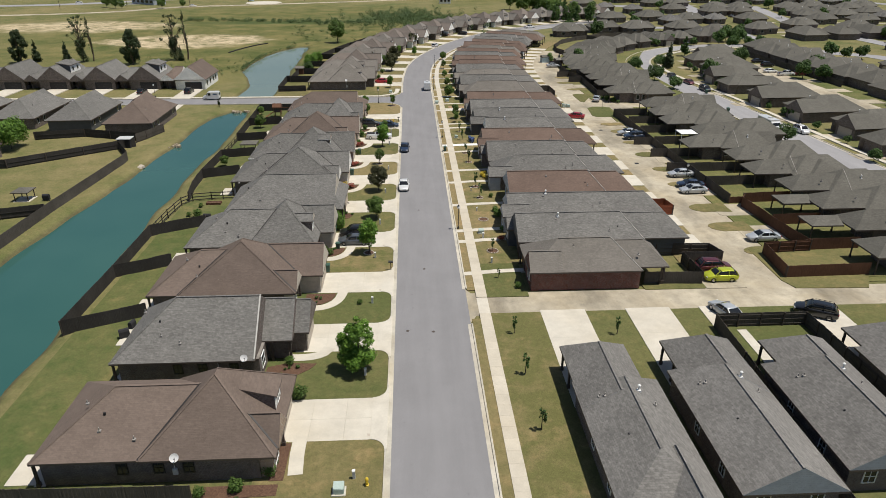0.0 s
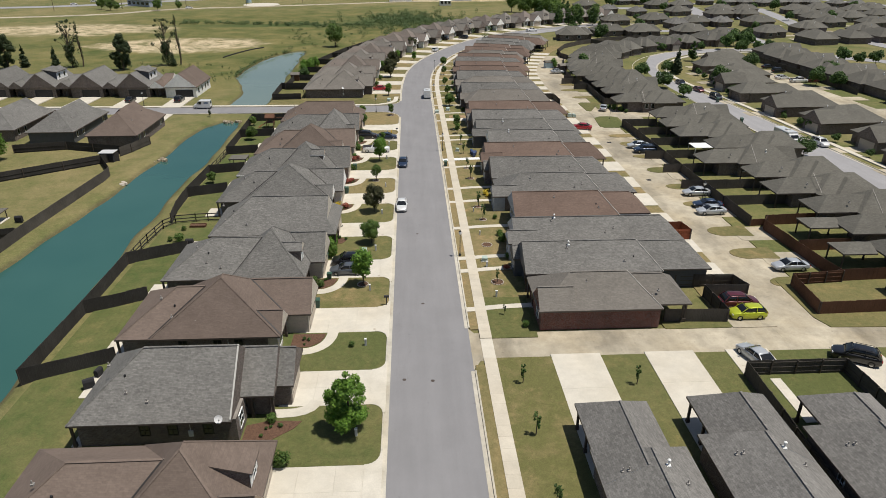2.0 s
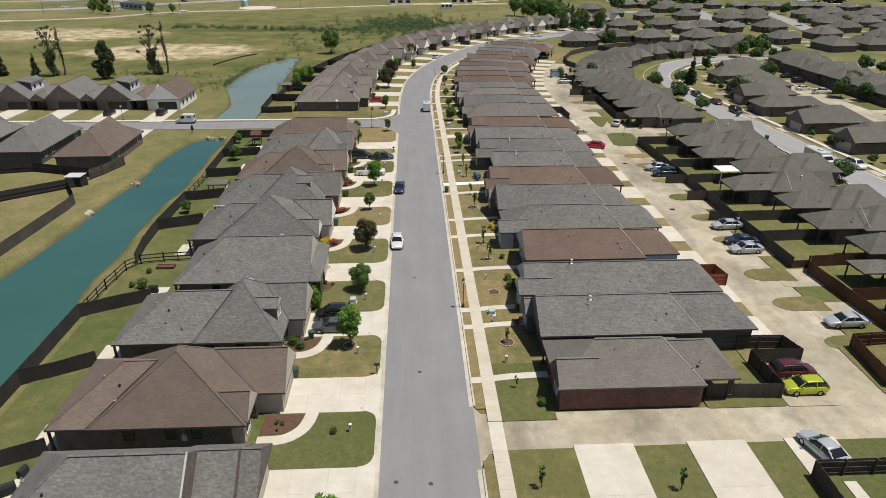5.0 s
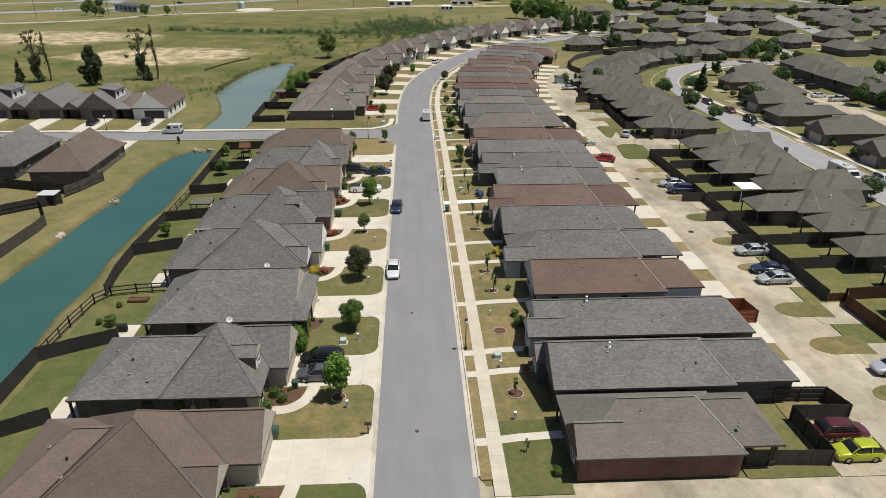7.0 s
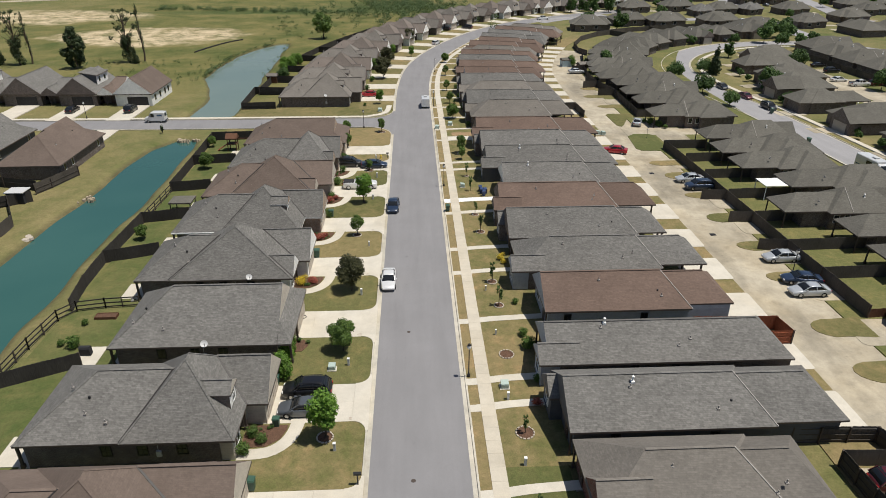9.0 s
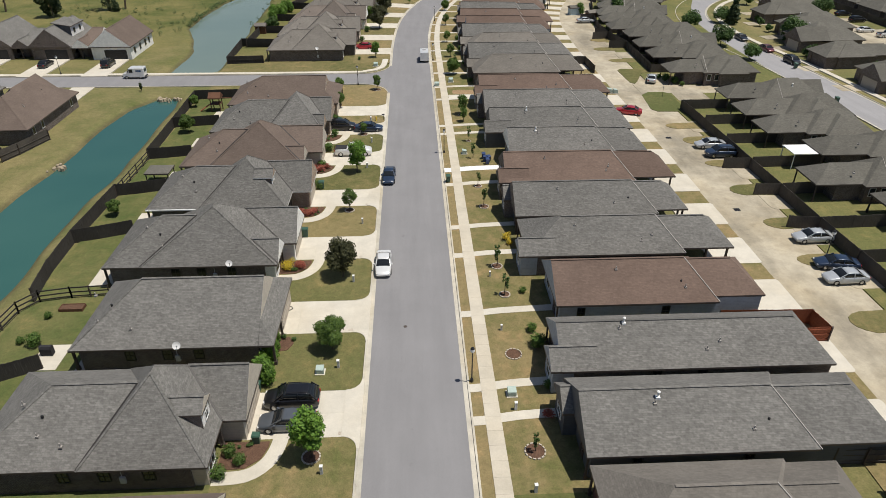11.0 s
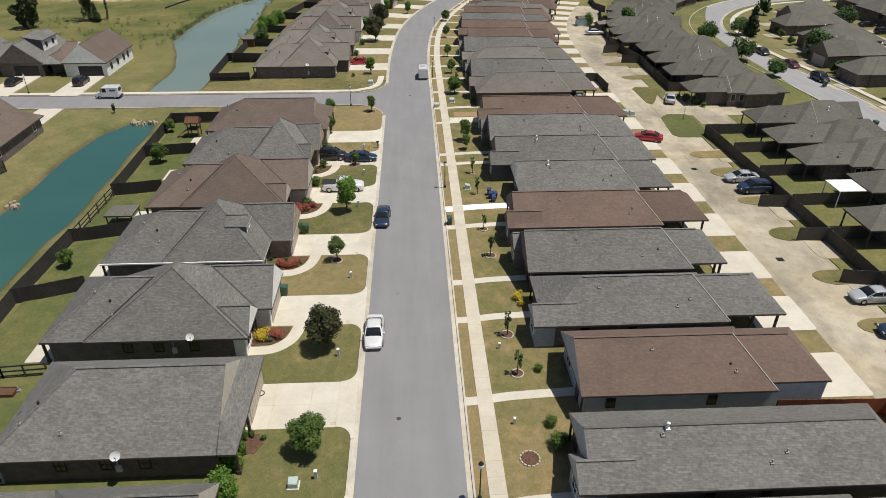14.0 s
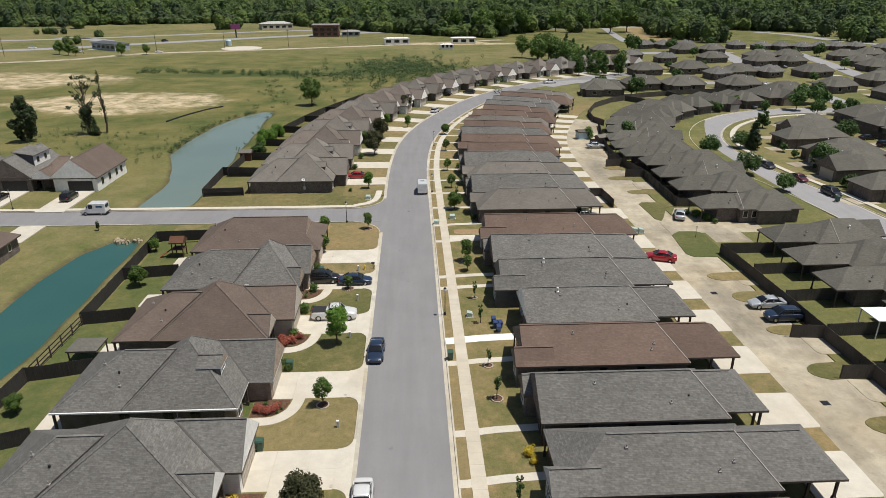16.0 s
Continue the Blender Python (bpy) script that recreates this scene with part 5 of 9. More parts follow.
def far_house(L, D, roof, label, wide):
    """A house seen only from far: hip roof with a cross wing, walls, garage, door and windows."""
    h = root("house", label, "house", "houses of the farther streets")
    for x0, x1, y0, y1, p, ax in ((0, L, 0, D, 0.6, "x"), (L * 0.1, L * 0.1 + wide, -2.4, D * 0.7, 0.72, "y"), (L * 0.55, L + 1.8, D * 0.3, D * 0.92, 0.78, "x")):
        rf = MB()
        roof_block(rf, x0, x1, y0, y1, EAVE, p, ax=ax)
        part("roof", rf, [M[roof], M["fascia"], M["brick_grey"]], h)
    w = MB()
    wall_block(w, 0.5, L - 0.5, 0.5, D - 0.5, 0, EAVE - 0.15)
    wall_block(w, L * 0.1 + 0.5, L * 0.1 + wide - 0.5, -1.9, 0.6, 0, EAVE - 0.15)
    wall_block(w, L - 0.7, L + 1.3, D * 0.3 + 0.5, D * 0.92 - 0.5, 0, EAVE - 0.15)
    part("wall", w, M["brick_grey"], h)
    garage_door(h, at_wall(L + 1.31, D * 0.6, 0.03, EAST), 4.4)
    for x in (L * 0.1 + wide * 0.5,):
        window(h, at_wall(x, -1.91, 1.0, SOUTH), 1.5, 1.3, "dish", False)
    window(h, at_wall(L * 0.7, 0.49, 1.0, SOUTH), 1.2, 1.3, "dish", False)
    roof_bits(h, [(L * 0.62, D * 0.3, EAVE + D * 0.18 + 0.05, "flue")])
    return h


PLAIN += [
    far_house(15.2, 10.8, "roof_old", "broad grey hip-roofed house in a far street", 7.0),
    far_house(14.2, 10.2, "roof_old", "dark hip-roofed brick house in a far street", 6.0),
    far_house(10.2, 9.4, "roof_grey", "small grey hip-roofed house along the last street", 4.6),
]
used = set()


def put(k, x, y, turn=0.0, z=-0.06):
    mt = pose(x, y, z, 0, 0, turn)
    if k in used:
        return copy_thing(PLAIN[k], mt)
    used.add(k)
    PLAIN[k].matrix_basis = mt
    return PLAIN[k]


# backing on the alley
rnd = random.Random(5)
A_Y = [73.0 + 9.3 * k for k in range(-6, -1)] + [73.0, 82.0, 90.4, 98.6, 107.2, 115.7, 124.2, 134.0, 143.0, 151.3, 160.0] + [176.4, 187.6, 196.8, 206.3, 214.2, 222.6, 231.0, 240.6]
for j, y in enumerate(A_Y):
    x = 60.2 if y < 80 else 63.2 if y < 104 else 61.0 if y < 120 else 55.4 if y < 128 else 61.8 if y < 138 else 58.4 if y < 165 else 54.2 if y < 210 else 51.8
    bend_in = max(0.0, y - 214) ** 2 * 0.0052
    put((0, 1, 2, 6, 1, 0, 6)[j % 7], x + bend_in + rnd.uniform(-0.4, 0.4), y, rnd.uniform(-0.4, 0.4) - max(0.0, y - 214) * 0.35, 0.03)
# round the outside of the farther street's bend, backs to the curved fence
for k, x, y, a in ((1, 66.0, 253.0, -18), (6, 70.0, 262.5, -28), (2, 76.0, 271.0, -42), (0, 84.0, 280.0, -54), (6, 94.0, 287.5, -62), (1, 105.5, 293.5, -70), (2, 117.5, 298.5, -77), (3, 131.5, 303.0, -82)):
    L_, D_ = {0: (16.4, 8.0), 1: (15.2, 7.9), 2: (15.8, 8.1), 3: (16, 11.0), 6: (14.6, 7.7)}[k]
    c_, s_ = math.cos(radians(a)), math.sin(radians(a))
    put(k, x - c_ * L_ / 2 + s_ * D_ / 2, y - s_ * L_ / 2 - c_ * D_ / 2, a, -0.04)


def gable_house(k, W, L, roof, wall, label, dormer):
    """A house end-on to its street: gable to the south with a garage in it, ridge along y; front eave y = 0."""
    h = root("house", label, "house", "houses beyond the side street")
    caps, body, mats = MB(), MB(), [M[roof], M["fascia"], M[wall]]
    roof_block(body, 0, W, 0, L, EAVE + 0.3, 0.8, "gable", "gable", caps, "y")
    part("roof", body, mats, h)
    w = MB()
    w.box(0.4, W - 0.4, 0.5, L - 0.4, 0, EAVE + 0.15)
    part("wall", w, M[wall], h)
    t = MB()
    run = W / 2 - 0.35
    for y, s in ((0.42, 1), (L - 0.42, -1)):
        v = [(0.35, y, EAVE + 0.15), (W - 0.35, y, EAVE + 0.15), (W / 2, y, EAVE + 0.15 + run * 0.8)]
        t.add(v + [(a, b + 0.12 * s, c) for a, b, c in v], [(0, 1, 2), (5, 4, 3), (0, 3, 4, 1), (1, 4, 5, 2), (2, 5, 3, 0)])
    part("gable", t, M[wall], h)
    garage_door(h, at_wall(W * 0.6, 0.48, 0.03, SOUTH), 4.9, 2.2, "dark")
    window(h, at_wall(W / 2, 0.4, 4.3, SOUTH), 1.2, 1.2, "dark")
    side = MB()
    roof_block(side, -4.2, 1.0, 3.0, L - 2, EAVE, 0.55, "hip", "gable", caps)
    part("roof", side, mats, h)
    sw = MB()
    sw.box(-3.8, 0.6, 3.5, L - 2.5, 0, EAVE - 0.1)
    part("wall", sw, M["brick_grey"], h)
    door_leaf(h, at_wall(-1.5, 3.49, 0.03, SOUTH))
    for y in (3.0, 6.5, 10.0, 12.5):
        window(h, at_wall(W - 0.39, y, 1.0, EAST), 0.9, 1.3, "dark", False)
    porch = MB()
    roof_block(porch, -4.6, 0.2, 0.9, 7.0, EAVE - 0.1, 0.75, "gable", "gable", caps, "y")
    part("roof", porch, mats, h)
    pg = MB()
    v = [(-4.3, 1.2, EAVE - 0.1), (-0.1, 1.2, EAVE - 0.1), (-2.2, 1.2, EAVE + 1.4)]
    pg.add(v + [(a, b + 0.12, c) for a, b, c in v], [(0, 1, 2), (5, 4, 3), (0, 3, 4, 1), (1, 4, 5, 2), (2, 5, 3, 0)])
    part("gable", pg, M["siding_dark"], h)
    for x in (-4.2, -2.2):
        post(h, x, 1.4)
    if dormer:
        # a tall shed dormer rising from the ridge over the east slope
        x0, x1, y0, y1, za, zb = W * 0.46, W - 1.5, 5.0, 11.4, EAVE + 4.35, EAVE + 3.7
        zs = EAVE + 0.3 + 1.5 * 0.8
        cheek = MB()
        for y in (y0, y1 - 0.12):
            ring = [(x0 + 0.3, EAVE + 3.4), (x1, zs - 0.2), (x1, zb), (x0 + 0.3, za - 0.1)]
            cheek.add([(a, y, c) for a, c in ring] + [(a, y + 0.12, c) for a, c in ring], [(0, 1, 2, 3), (7, 6, 5, 4), (0, 4, 5, 1), (1, 5, 6, 2), (2, 6, 7, 3), (3, 7, 4, 0)])
        part("dormer_cheek", cheek, M["siding_dark"], h)
        part("dormer_wall", MB().box(x1 - 0.1, x1 + 0.03, y0 + 0.02, y1 - 0.02, zs - 0.3, zb), M["siding_white"], h)
        dr = MB()
        ring = [(x0 - 0.3, za), (x1 + 0.4, zb - 0.08), (x1 + 0.4, zb + 0.08), (x0 - 0.3, za + 0.16)]
        dr.add([(a, y, c) for y in (y0 - 0.35, y1 + 0.35) for a, c in ring], [(0, 1, 2, 3), (7, 6, 5, 4), (0, 4, 5, 1), (1, 5, 6, 2), (2, 6, 7, 3), (3, 7, 4, 0)], [1, 1, 1, 1, 0, 1])
        part("roof", dr, mats, h)
        for y in (6.6, 9.6):
            window(h, at_wall(x1 + 0.04, y, zs + 0.6, EAST), 0.8, 1.0, "dark", False)
    cap_parts(caps, h, roof)
    return h


ga = gable_house(0, 9.4, 15.5, "roof_brown", "siding_white", "white-sided house with a brown gable roof beyond the street", False)
ga.matrix_basis = pose(-70.5, 201.0, -0.04)
gb = gable_house(1, 9.6, 15.0, "roof_grey", "brick_grey", "dark grey-shingled gabled house with a boxy dormer", True)
gb.matrix_basis = pose(-84.0, 201.5, -0.04)
gc = gable_house(2, 9.6, 15.0, "roof_grey", "brick_grey", "grey-shingled gabled brick house with a dark garage door", False)
gc.matrix_basis = pose(-97.4, 202.0, -0.04)
copy_thing(gb, pose(-110.8, 202.5, -0.04))
copy_thing(gc, pose(-124.2, 203, -0.04))
copy_thing(gb, pose(-137.6, 203.5, -0.04))
# beyond the pond, south of the side street
put(4, -92.0, 99.0, 0)
put(3, -101.5, 124.0, 0)
# the farther streets to the north-east
rnd = random.Random(8)
far_drives = root("far_driveways", "pale concrete driveways of the farther houses", "driveway", kind="structure")
far_slab = MB().prism([(0, 0), (6.8, 0), (6.8, 3.8), (0, 3.8)], -0.2, 0.1).mesh("slab", M["concrete_old"])


def row(kinds, x0, y0, x1, y1, pitch, turn, skip=()):
    n = int(math.hypot(x1 - x0, y1 - y0) / pitch)
    for j in range(n + 1):
        if j in skip:
            continue
        f = j / max(1, n)
        k = kinds[j % len(kinds)]
        h = put(k, x0 + (x1 - x0) * f + rnd.uniform(-1.2, 1.2), y0 + (y1 - y0) * f + rnd.uniform(-0.8, 0.8), turn + rnd.uniform(-2.5, 2.5))
        ob = part("slab", far_slab, None, far_drives)
        ob.matrix_basis = h.matrix_basis @ pose(16.0, 4.6, 0)


row((3, 2, 5, 3), 113.5, 118.5, 109.5, 212, 15.0, 184)          # front doors on the street's east side
row((3, 0, 5), 114.5, 226, 121.0, 254, 14.0, 186)
row((7, 3, 8, 3), 134, 105, 134, 258, 11.5, 3)
row((7, 8, 7), 176, 105, 176, 225, 15.0, 183)
row((8, 7, 7), 196, 110, 196, 262, 15.5, 2)
row((7, 8, 7), 186, 296, 290, 316, 17, 95)
# beyond the curved fence, and the streets behind
FAR_SPOTS = [(7, 66.7, 317.5, -10), (8, 87.8, 329.5, 2), (7, 103.0, 326.5, -2), (8, 136, 309, 4), (8, 163.5, 320.5, 4), (7, 191, 336, 2), (8, 214, 326, 3), (7, 126, 326, 0),
             (8, 104.5, 374, 0), (7, 127.2, 378.5, 2), (9, 134.5, 359.5, 0), (8, 145.0, 366.5, -2), (9, 161.2, 364.5, 3), (7, 179, 364, 1),
             (7, 176.5, 407.5, 0), (8, 192.5, 406.5, 2), (9, 134.0, 424.5, -3), (8, 158.0, 423.5, 0), (7, 188, 431, 3), (8, 205, 434, 0), (7, 161, 470.5, 0), (8, 178, 469.5, 2), (7, 111, 468.5, 0), (9, 107, 413, 4), (9, 121, 440, 0),
             (9, 149.2, 503, 0), (9, 162.2, 502.5, 3), (9, 176, 503, -3), (9, 208, 498, 0), (9, 221, 491, 0), (9, 233, 489, 2), (9, 244.5, 485.5, 0), (9, 256.5, 487.5, -2), (9, 268, 487.5, 2), (9, 280, 486.5, 0), (9, 292, 476.5, 0), (9, 305, 474, 2),
             (7, 234, 432, -14), (8, 227, 406, -12), (7, 221, 384, -8), (8, 217, 362, -4), (7, 254, 440, -10), (8, 247, 412, -10), (7, 243, 386, -6), (8, 238, 358, -3), (7, 272, 428, -8), (8, 268, 400, -8), (9, 262, 374, -5), (7, 290, 440, -6)]
for k, x, y, a in FAR_SPOTS:
    h = put(k, x, y, a)
    if k != 9:
        ob = part("slab", far_slab, None, far_drives)
        ob.matrix_basis = h.matrix_basis @ pose(15.6, 4.6, 0)
row((7, 8), 215, 230, 215, 300, 18, 5)
row((8, 7), 250, 240, 256, 300, 18, 182)

# ---- driveways, walks ----
def slabs(parent, x0, x1, y0, y1, nx, ny, z, gap=0.007, name="slab"):
    """Concrete bays with open joints: one mesh for all the bays of a size."""
    w, d = (x1 - x0) / nx, (y1 - y0) / ny
    m = MB()
    b = 0.008
    m.v = [(gap / 2, gap / 2, -0.12), (w - gap / 2, gap / 2, -0.12), (w - gap / 2, d - gap / 2, -0.12), (gap / 2, d - gap / 2, -0.12),
           (gap / 2, gap / 2, -b), (w - gap / 2, gap / 2, -b), (w - gap / 2, d - gap / 2, -b), (gap / 2, d - gap / 2, -b),
           (gap / 2 + b, gap / 2 + b, 0), (w - gap / 2 - b, gap / 2 + b, 0), (w - gap / 2 - b, d - gap / 2 - b, 0), (gap / 2 + b, d - gap / 2 - b, 0)]
    m.f = [(8, 9, 10, 11)] + [(k, (k + 1) % 4, 4 + (k + 1) % 4, 4 + k) for k in range(4)] + [(4 + k, 4 + (k + 1) % 4, 8 + (k + 1) % 4, 8 + k) for k in range(4)]
    m.i = [0] * len(m.f)
    me = m.mesh(name, PAVE)
    for i in range(nx):
        for j in range(ny):
            ob = part(name, me, None, parent)
            ob.location = (x0 + i * w, y0 + j * d, z)


PAVE = M["concrete"]
under = MB()
for a, b in DRIVE:
    under.prism(ring_round(-13.0, KERB_W - 0.2, a, b, 0.2), -0.1, 0.06)
for k, (a, b) in enumerate(DRIVE):
    d = root("driveway", "pale concrete two-car driveway with scored joints", "driveway", "driveways", "structure")
    slabs(d, -12.9, -3.5, a, b, 3, 2, 0.11)
    ap = MB()
    turn_ = [(radians(15 * q), KERB_W - 1.5) for q in range(7)]
    lower = [(cx + 1.3 * math.sin(q), a - 1.3 + 1.3 * math.cos(q)) for q, cx in turn_]
    upper = [(cx + 1.3 * math.sin(q), b + 1.3 - 1.3 * math.cos(q)) for q, cx in turn_]
    ap.prism(lower + [(KERB_W + 0.05, a - 1.3), (KERB_W + 0.05, b + 1.3)] + upper[::-1], -0.1, 0.165)
    part("apron", ap, M["concrete"], d)
    if k == 9:
        continue
    # the walk curving from the driveway to the porch
    y = a
    if k == 0:
        w = MB()
        strip(w, path_of([(-10.4, y + 0.6), (-10.4, y - 1.5), (-10.2, y - 4.0)], 0.6), -0.62, 0.62, -0.05, 0.14)
        part("walk", w, M["concrete"], d)
    elif k == 1:
        w = MB()
        strip(w, path_of([(-9.4, y + 0.8), (-9.9, y - 0.3), (-11.2, y - 0.9), (-13.4, y - 1.0)], 0.5), -0.62, 0.62, -0.05, 0.14)
        part("walk", w, M["concrete"], d)
    elif k != 4:
        w = MB()
        strip(w, path_of([(-9.0, y + 0.8), (-9.2, y - 1.0), (-9.8, y - 2.5), (-11.2, y - 3.6), (-13.6, y - 3.8)], 0.5), -0.62, 0.62, -0.05, 0.14)
        part("walk", w, M["concrete"], d)
thing("driveway_base", under, M["concrete_old"], "concrete bed under the driveway bays", "driveway", kind="structure")
# driveways along the bend
for j, s in enumerate(bend_s[:17]):
    d = root("driveway", "pale concrete driveway on the bend", "driveway", "driveways", "structure")
    m = MB()
    strip(m, [on_line(s + 5.6 + q, 0) for q in (0, 2, 4, 5.4)], -13.2, KERB_W - MID + 0.02, -0.1, 0.17)
    part("slab", m, M["concrete"], d)
    lw = MB()
    strip(lw, [on_line(s + q, 0) for q in (-2.0, 0, 2, 4, 5.6)], -13.0, KERB_W - MID - 0.2, -0.1, 0.13)
    part("turf", lw, M[("lawn", "lawn_dry", "lawn")[j % 3]], lawns)

# walks of the east side: from kerb across the sidewalk to each porch
WALKS = [77.6, 87.9, 91.8, 102.6, 114.0, 120.7, 133.1, 138.1, 152.6, 156.4, 170.5, 178.2]
walks = root("front_walks", "narrow pale concrete paths to the terrace doors", "path", kind="structure")
for k, y in enumerate(WALKS):
    m = MB()
    wd = 0.5 if k != 7 else 0.75
    strip(m, path_of([(KERB_E + 0.15, y - 0.5), (8.0, y - 0.4), (10.5, y), (16.2, y + 0.35)], 1.5), -wd, wd, -0.05, 0.155)
    part("path", m, M["concrete" if k != 7 else "white"], walks)
for j in range(1, 13):
    m = MB()
    x0, y0, _ = on_line(178.2 + 9.25 * j, KERB_E - MID + 0.2)
    x1, y1, _ = on_line(178.2 + 9.25 * j, 13.0)
    strip(m, path_of([(x0, y0), (x1, y1)], 2), -0.5, 0.5, -0.05, 0.155)
    part("path", m, M["concrete"], walks)
cw = MB()
cw.prism([(9.0, 170.4), (14.0, 170.6), (14.0, 172.9), (9.0, 172.7)], -0.05, 0.15)
part("path", cw, M["concrete"], walks)
soil = MB()
soil.prism(ring_round(9.9, 14.2, 173.2, 175.6, 0.6), -0.05, 0.14)
thing("bare_soil", soil, M["soil"], "bare reddish soil strip beside the cross path", "soil", kind="structure")

# carport aprons and the alley's grass islands
alley_edge = root("alley_aprons", "pale concrete carport aprons along the alley", "driveway", kind="structure")
for k, y in enumerate(TERRACE_Y):
    if k == 0:
        continue
    m = MB()
    m.prism(ring_round(36.2, 42.1, y + 1.8, y + 7.6, 0.4, "bc"), -0.1, 0.1)
    part("apron", m, M["concrete"], alley_edge)
for j in range(1, 13):
    m = MB()
    strip(m, [on_line(178.4 + 9.25 * j + q, 0) for q in (1.6, 4, 6.9)], 33.5, 40.2, -0.1, 0.1)
    part("apron", m, M["concrete"], alley_edge)
east_edge = root("alley_parking", "stained concrete parking bays beside the fence", "driveway", kind="structure")
for j in range(1, 9):
    y = 76.5 + 9.3 * j
    m = MB()
    m.prism(ring_round(49.6, 55.6 if y < 103 else 53.2, y + 0.5, y + 5.6, 0.8, "ad"), -0.1, 0.072)
    part("bay", m, M["concrete_old"], east_edge)
for j in range(0, 4):
    y = 197.4 + 9.3 * j
    m = MB()
    m.prism(ring_round(49.8, 53.4, y + 0.5, y + 5.6, 0.8, "ad"), -0.1, 0.072)
    part("bay", m, M["concrete_old"], east_edge)
for y in (82.2, 91.3, 99.2, 110.9, 119.9, 129.3, 138.6, 147.8, 154.6, 196.2, 206.0, 215.0):
    m = MB()
    e_ = 53.6 if y > 180 else 52.2
    tip = 46.4 + 0.7 * math.sin(y * 1.7)
    up_, dn_ = 1.5 + 0.35 * math.sin(y * 2.3), 1.6 + 0.3 * math.cos(y * 3.1)
    ring = [(e_, -dn_ - 0.2), (tip + 3.2, -dn_ + 0.12), (tip + 1.7, -dn_ + 0.05), (tip + 0.8, -dn_ * 0.72), (tip + 0.2, -dn_ * 0.4), (tip, 0.05), (tip + 0.25, up_ * 0.45), (tip + 0.9, up_ * 0.75), (tip + 1.9, up_ * 0.94), (tip + 3.4, up_ * 0.97), (e_, up_ + 0.2)]
    m.prism([(a_, y + b_) for a_, b_ in ring], -0.1, 0.085)
    part("turf", m, M["lawn"], lawn_e)
corner = MB()
corner.prism([(48.6, 71.2), (58.0, 70.9), (59.9, 73.8), (66.0, 74.0), (66.0, 82.4), (52.0, 83.0), (48.0, 82.9), (47.8, 73.4)], -0.1, 0.115)
part("turf", corner, M["lawn_green"], lawn_e)
near_strip = MB()
near_strip.prism(ring_round(29.2, 37.2, 71.7, 73.4, 0.3), -0.1, 0.11)
part("turf", near_strip, M["lawn_green"], lawn_e)
turn_i = MB()
turn_i.prism([(46.0, 163.2), (46.8, 161.9), (51.0, 161.7), (52.4, 165.4), (52.5, 172.0), (51.6, 173.0), (48.6, 173.1), (46.8, 171.4)], -0.1, 0.1)
part("turf", turn_i, M["lawn_green"], lawn_e)
turn_j = MB()
turn_j.prism([(46.6, 188.2), (46.8, 179.6), (47.6, 178.6), (48.6, 180.2), (51.0, 185.6), (53.8, 187.2), (53.8, 189.0), (47.4, 189.2)], -0.1, 0.1)
part("turf", turn_j, M["lawn"], lawn_e)

# driveways of the three end-on houses
for x0, x1, ya in ((14.9, 20.3, 49.0), (25.2, 30.6, 50.5), (34.2, 38.9, 62.6), (46.0, 50.8, 56)):
    d = root("driveway", "pale concrete driveway from the side road", "driveway", "driveways", "structure")
    slabs(d, x0, x1, ya, 67.2, 1, 3, 0.13)
d = root("driveway", "narrow concrete walk to a back door", "path", "", "structure")
slabs(d, 36.5, 37.6, 55, 61.8, 1, 4, 0.13)
PAVE = M["concrete_old"]
pad = root("driveway", "stained concrete parking pad beside the corner house", "driveway", "driveways", "structure")
slabs(pad, 37.2, 42.4, 71.6, 78.6, 2, 2, 0.12)

# the sidewalks
PAVE = M["concrete_walk"]
side_w = root("sidewalk_1", "pale concrete sidewalk with scored joints", "sidewalk", kind="structure")
for a, b in ((-20, 66.8), (70.7, 200)):
    slabs(side_w, 7.6, 8.95, a, b, 1, round((b - a) / 1.55), 0.165)
m = MB()
strip(m, [on_line(s, 0) for s in range(200, 331, 3)], 7.6 - MID, 8.95 - MID, -0.05, 0.165)
part("slab", m, M["concrete"], side_w)
m = MB()
m.prism(ring_round(7.6, 8.95, 66.8, 70.7, 0.1), -0.05, 0.06)
part("crossing", m, M["concrete"], side_w)
sw = MB()
strip(sw, path_of([(-260, 192.0), (-150, 190.5), (-60, 189.3), (-14, 189.1), (-8, 189.7), (-4.6, 192.6), (-3.9, 199)], 2), -0.62, 0.62, -0.05, 0.16)
thing("sidewalk_2", sw, M["concrete"], "pale concrete sidewalk along the side street", "sidewalk", kind="structure")
sw = MB()
strip(sw, STREET_2, 6.3, 7.6, -0.05, 0.16)
thing("sidewalk_3", sw, M["concrete"], "pale sidewalk along the farther street", "sidewalk", kind="structure")
w2d = root("side_street_driveways", "pale concrete driveways beyond the side street", "driveway", kind="structure")
for j in range(6):
    x = -70.5 - 13.4 * j
    m = MB()
    m.prism(ring_round(x + 3.0, x + 8.4, 187.9 + j * 0.2, 201.6 + j * 0.5, 0.3), -0.1, 0.18)
    part("slab", m, M["concrete"], w2d)
m = MB()
m.prism(ring_round(-66.0, -61.6, 172.5, 180.9, 0.3), -0.1, 0.1)
part("slab", m, M["concrete"], w2d)
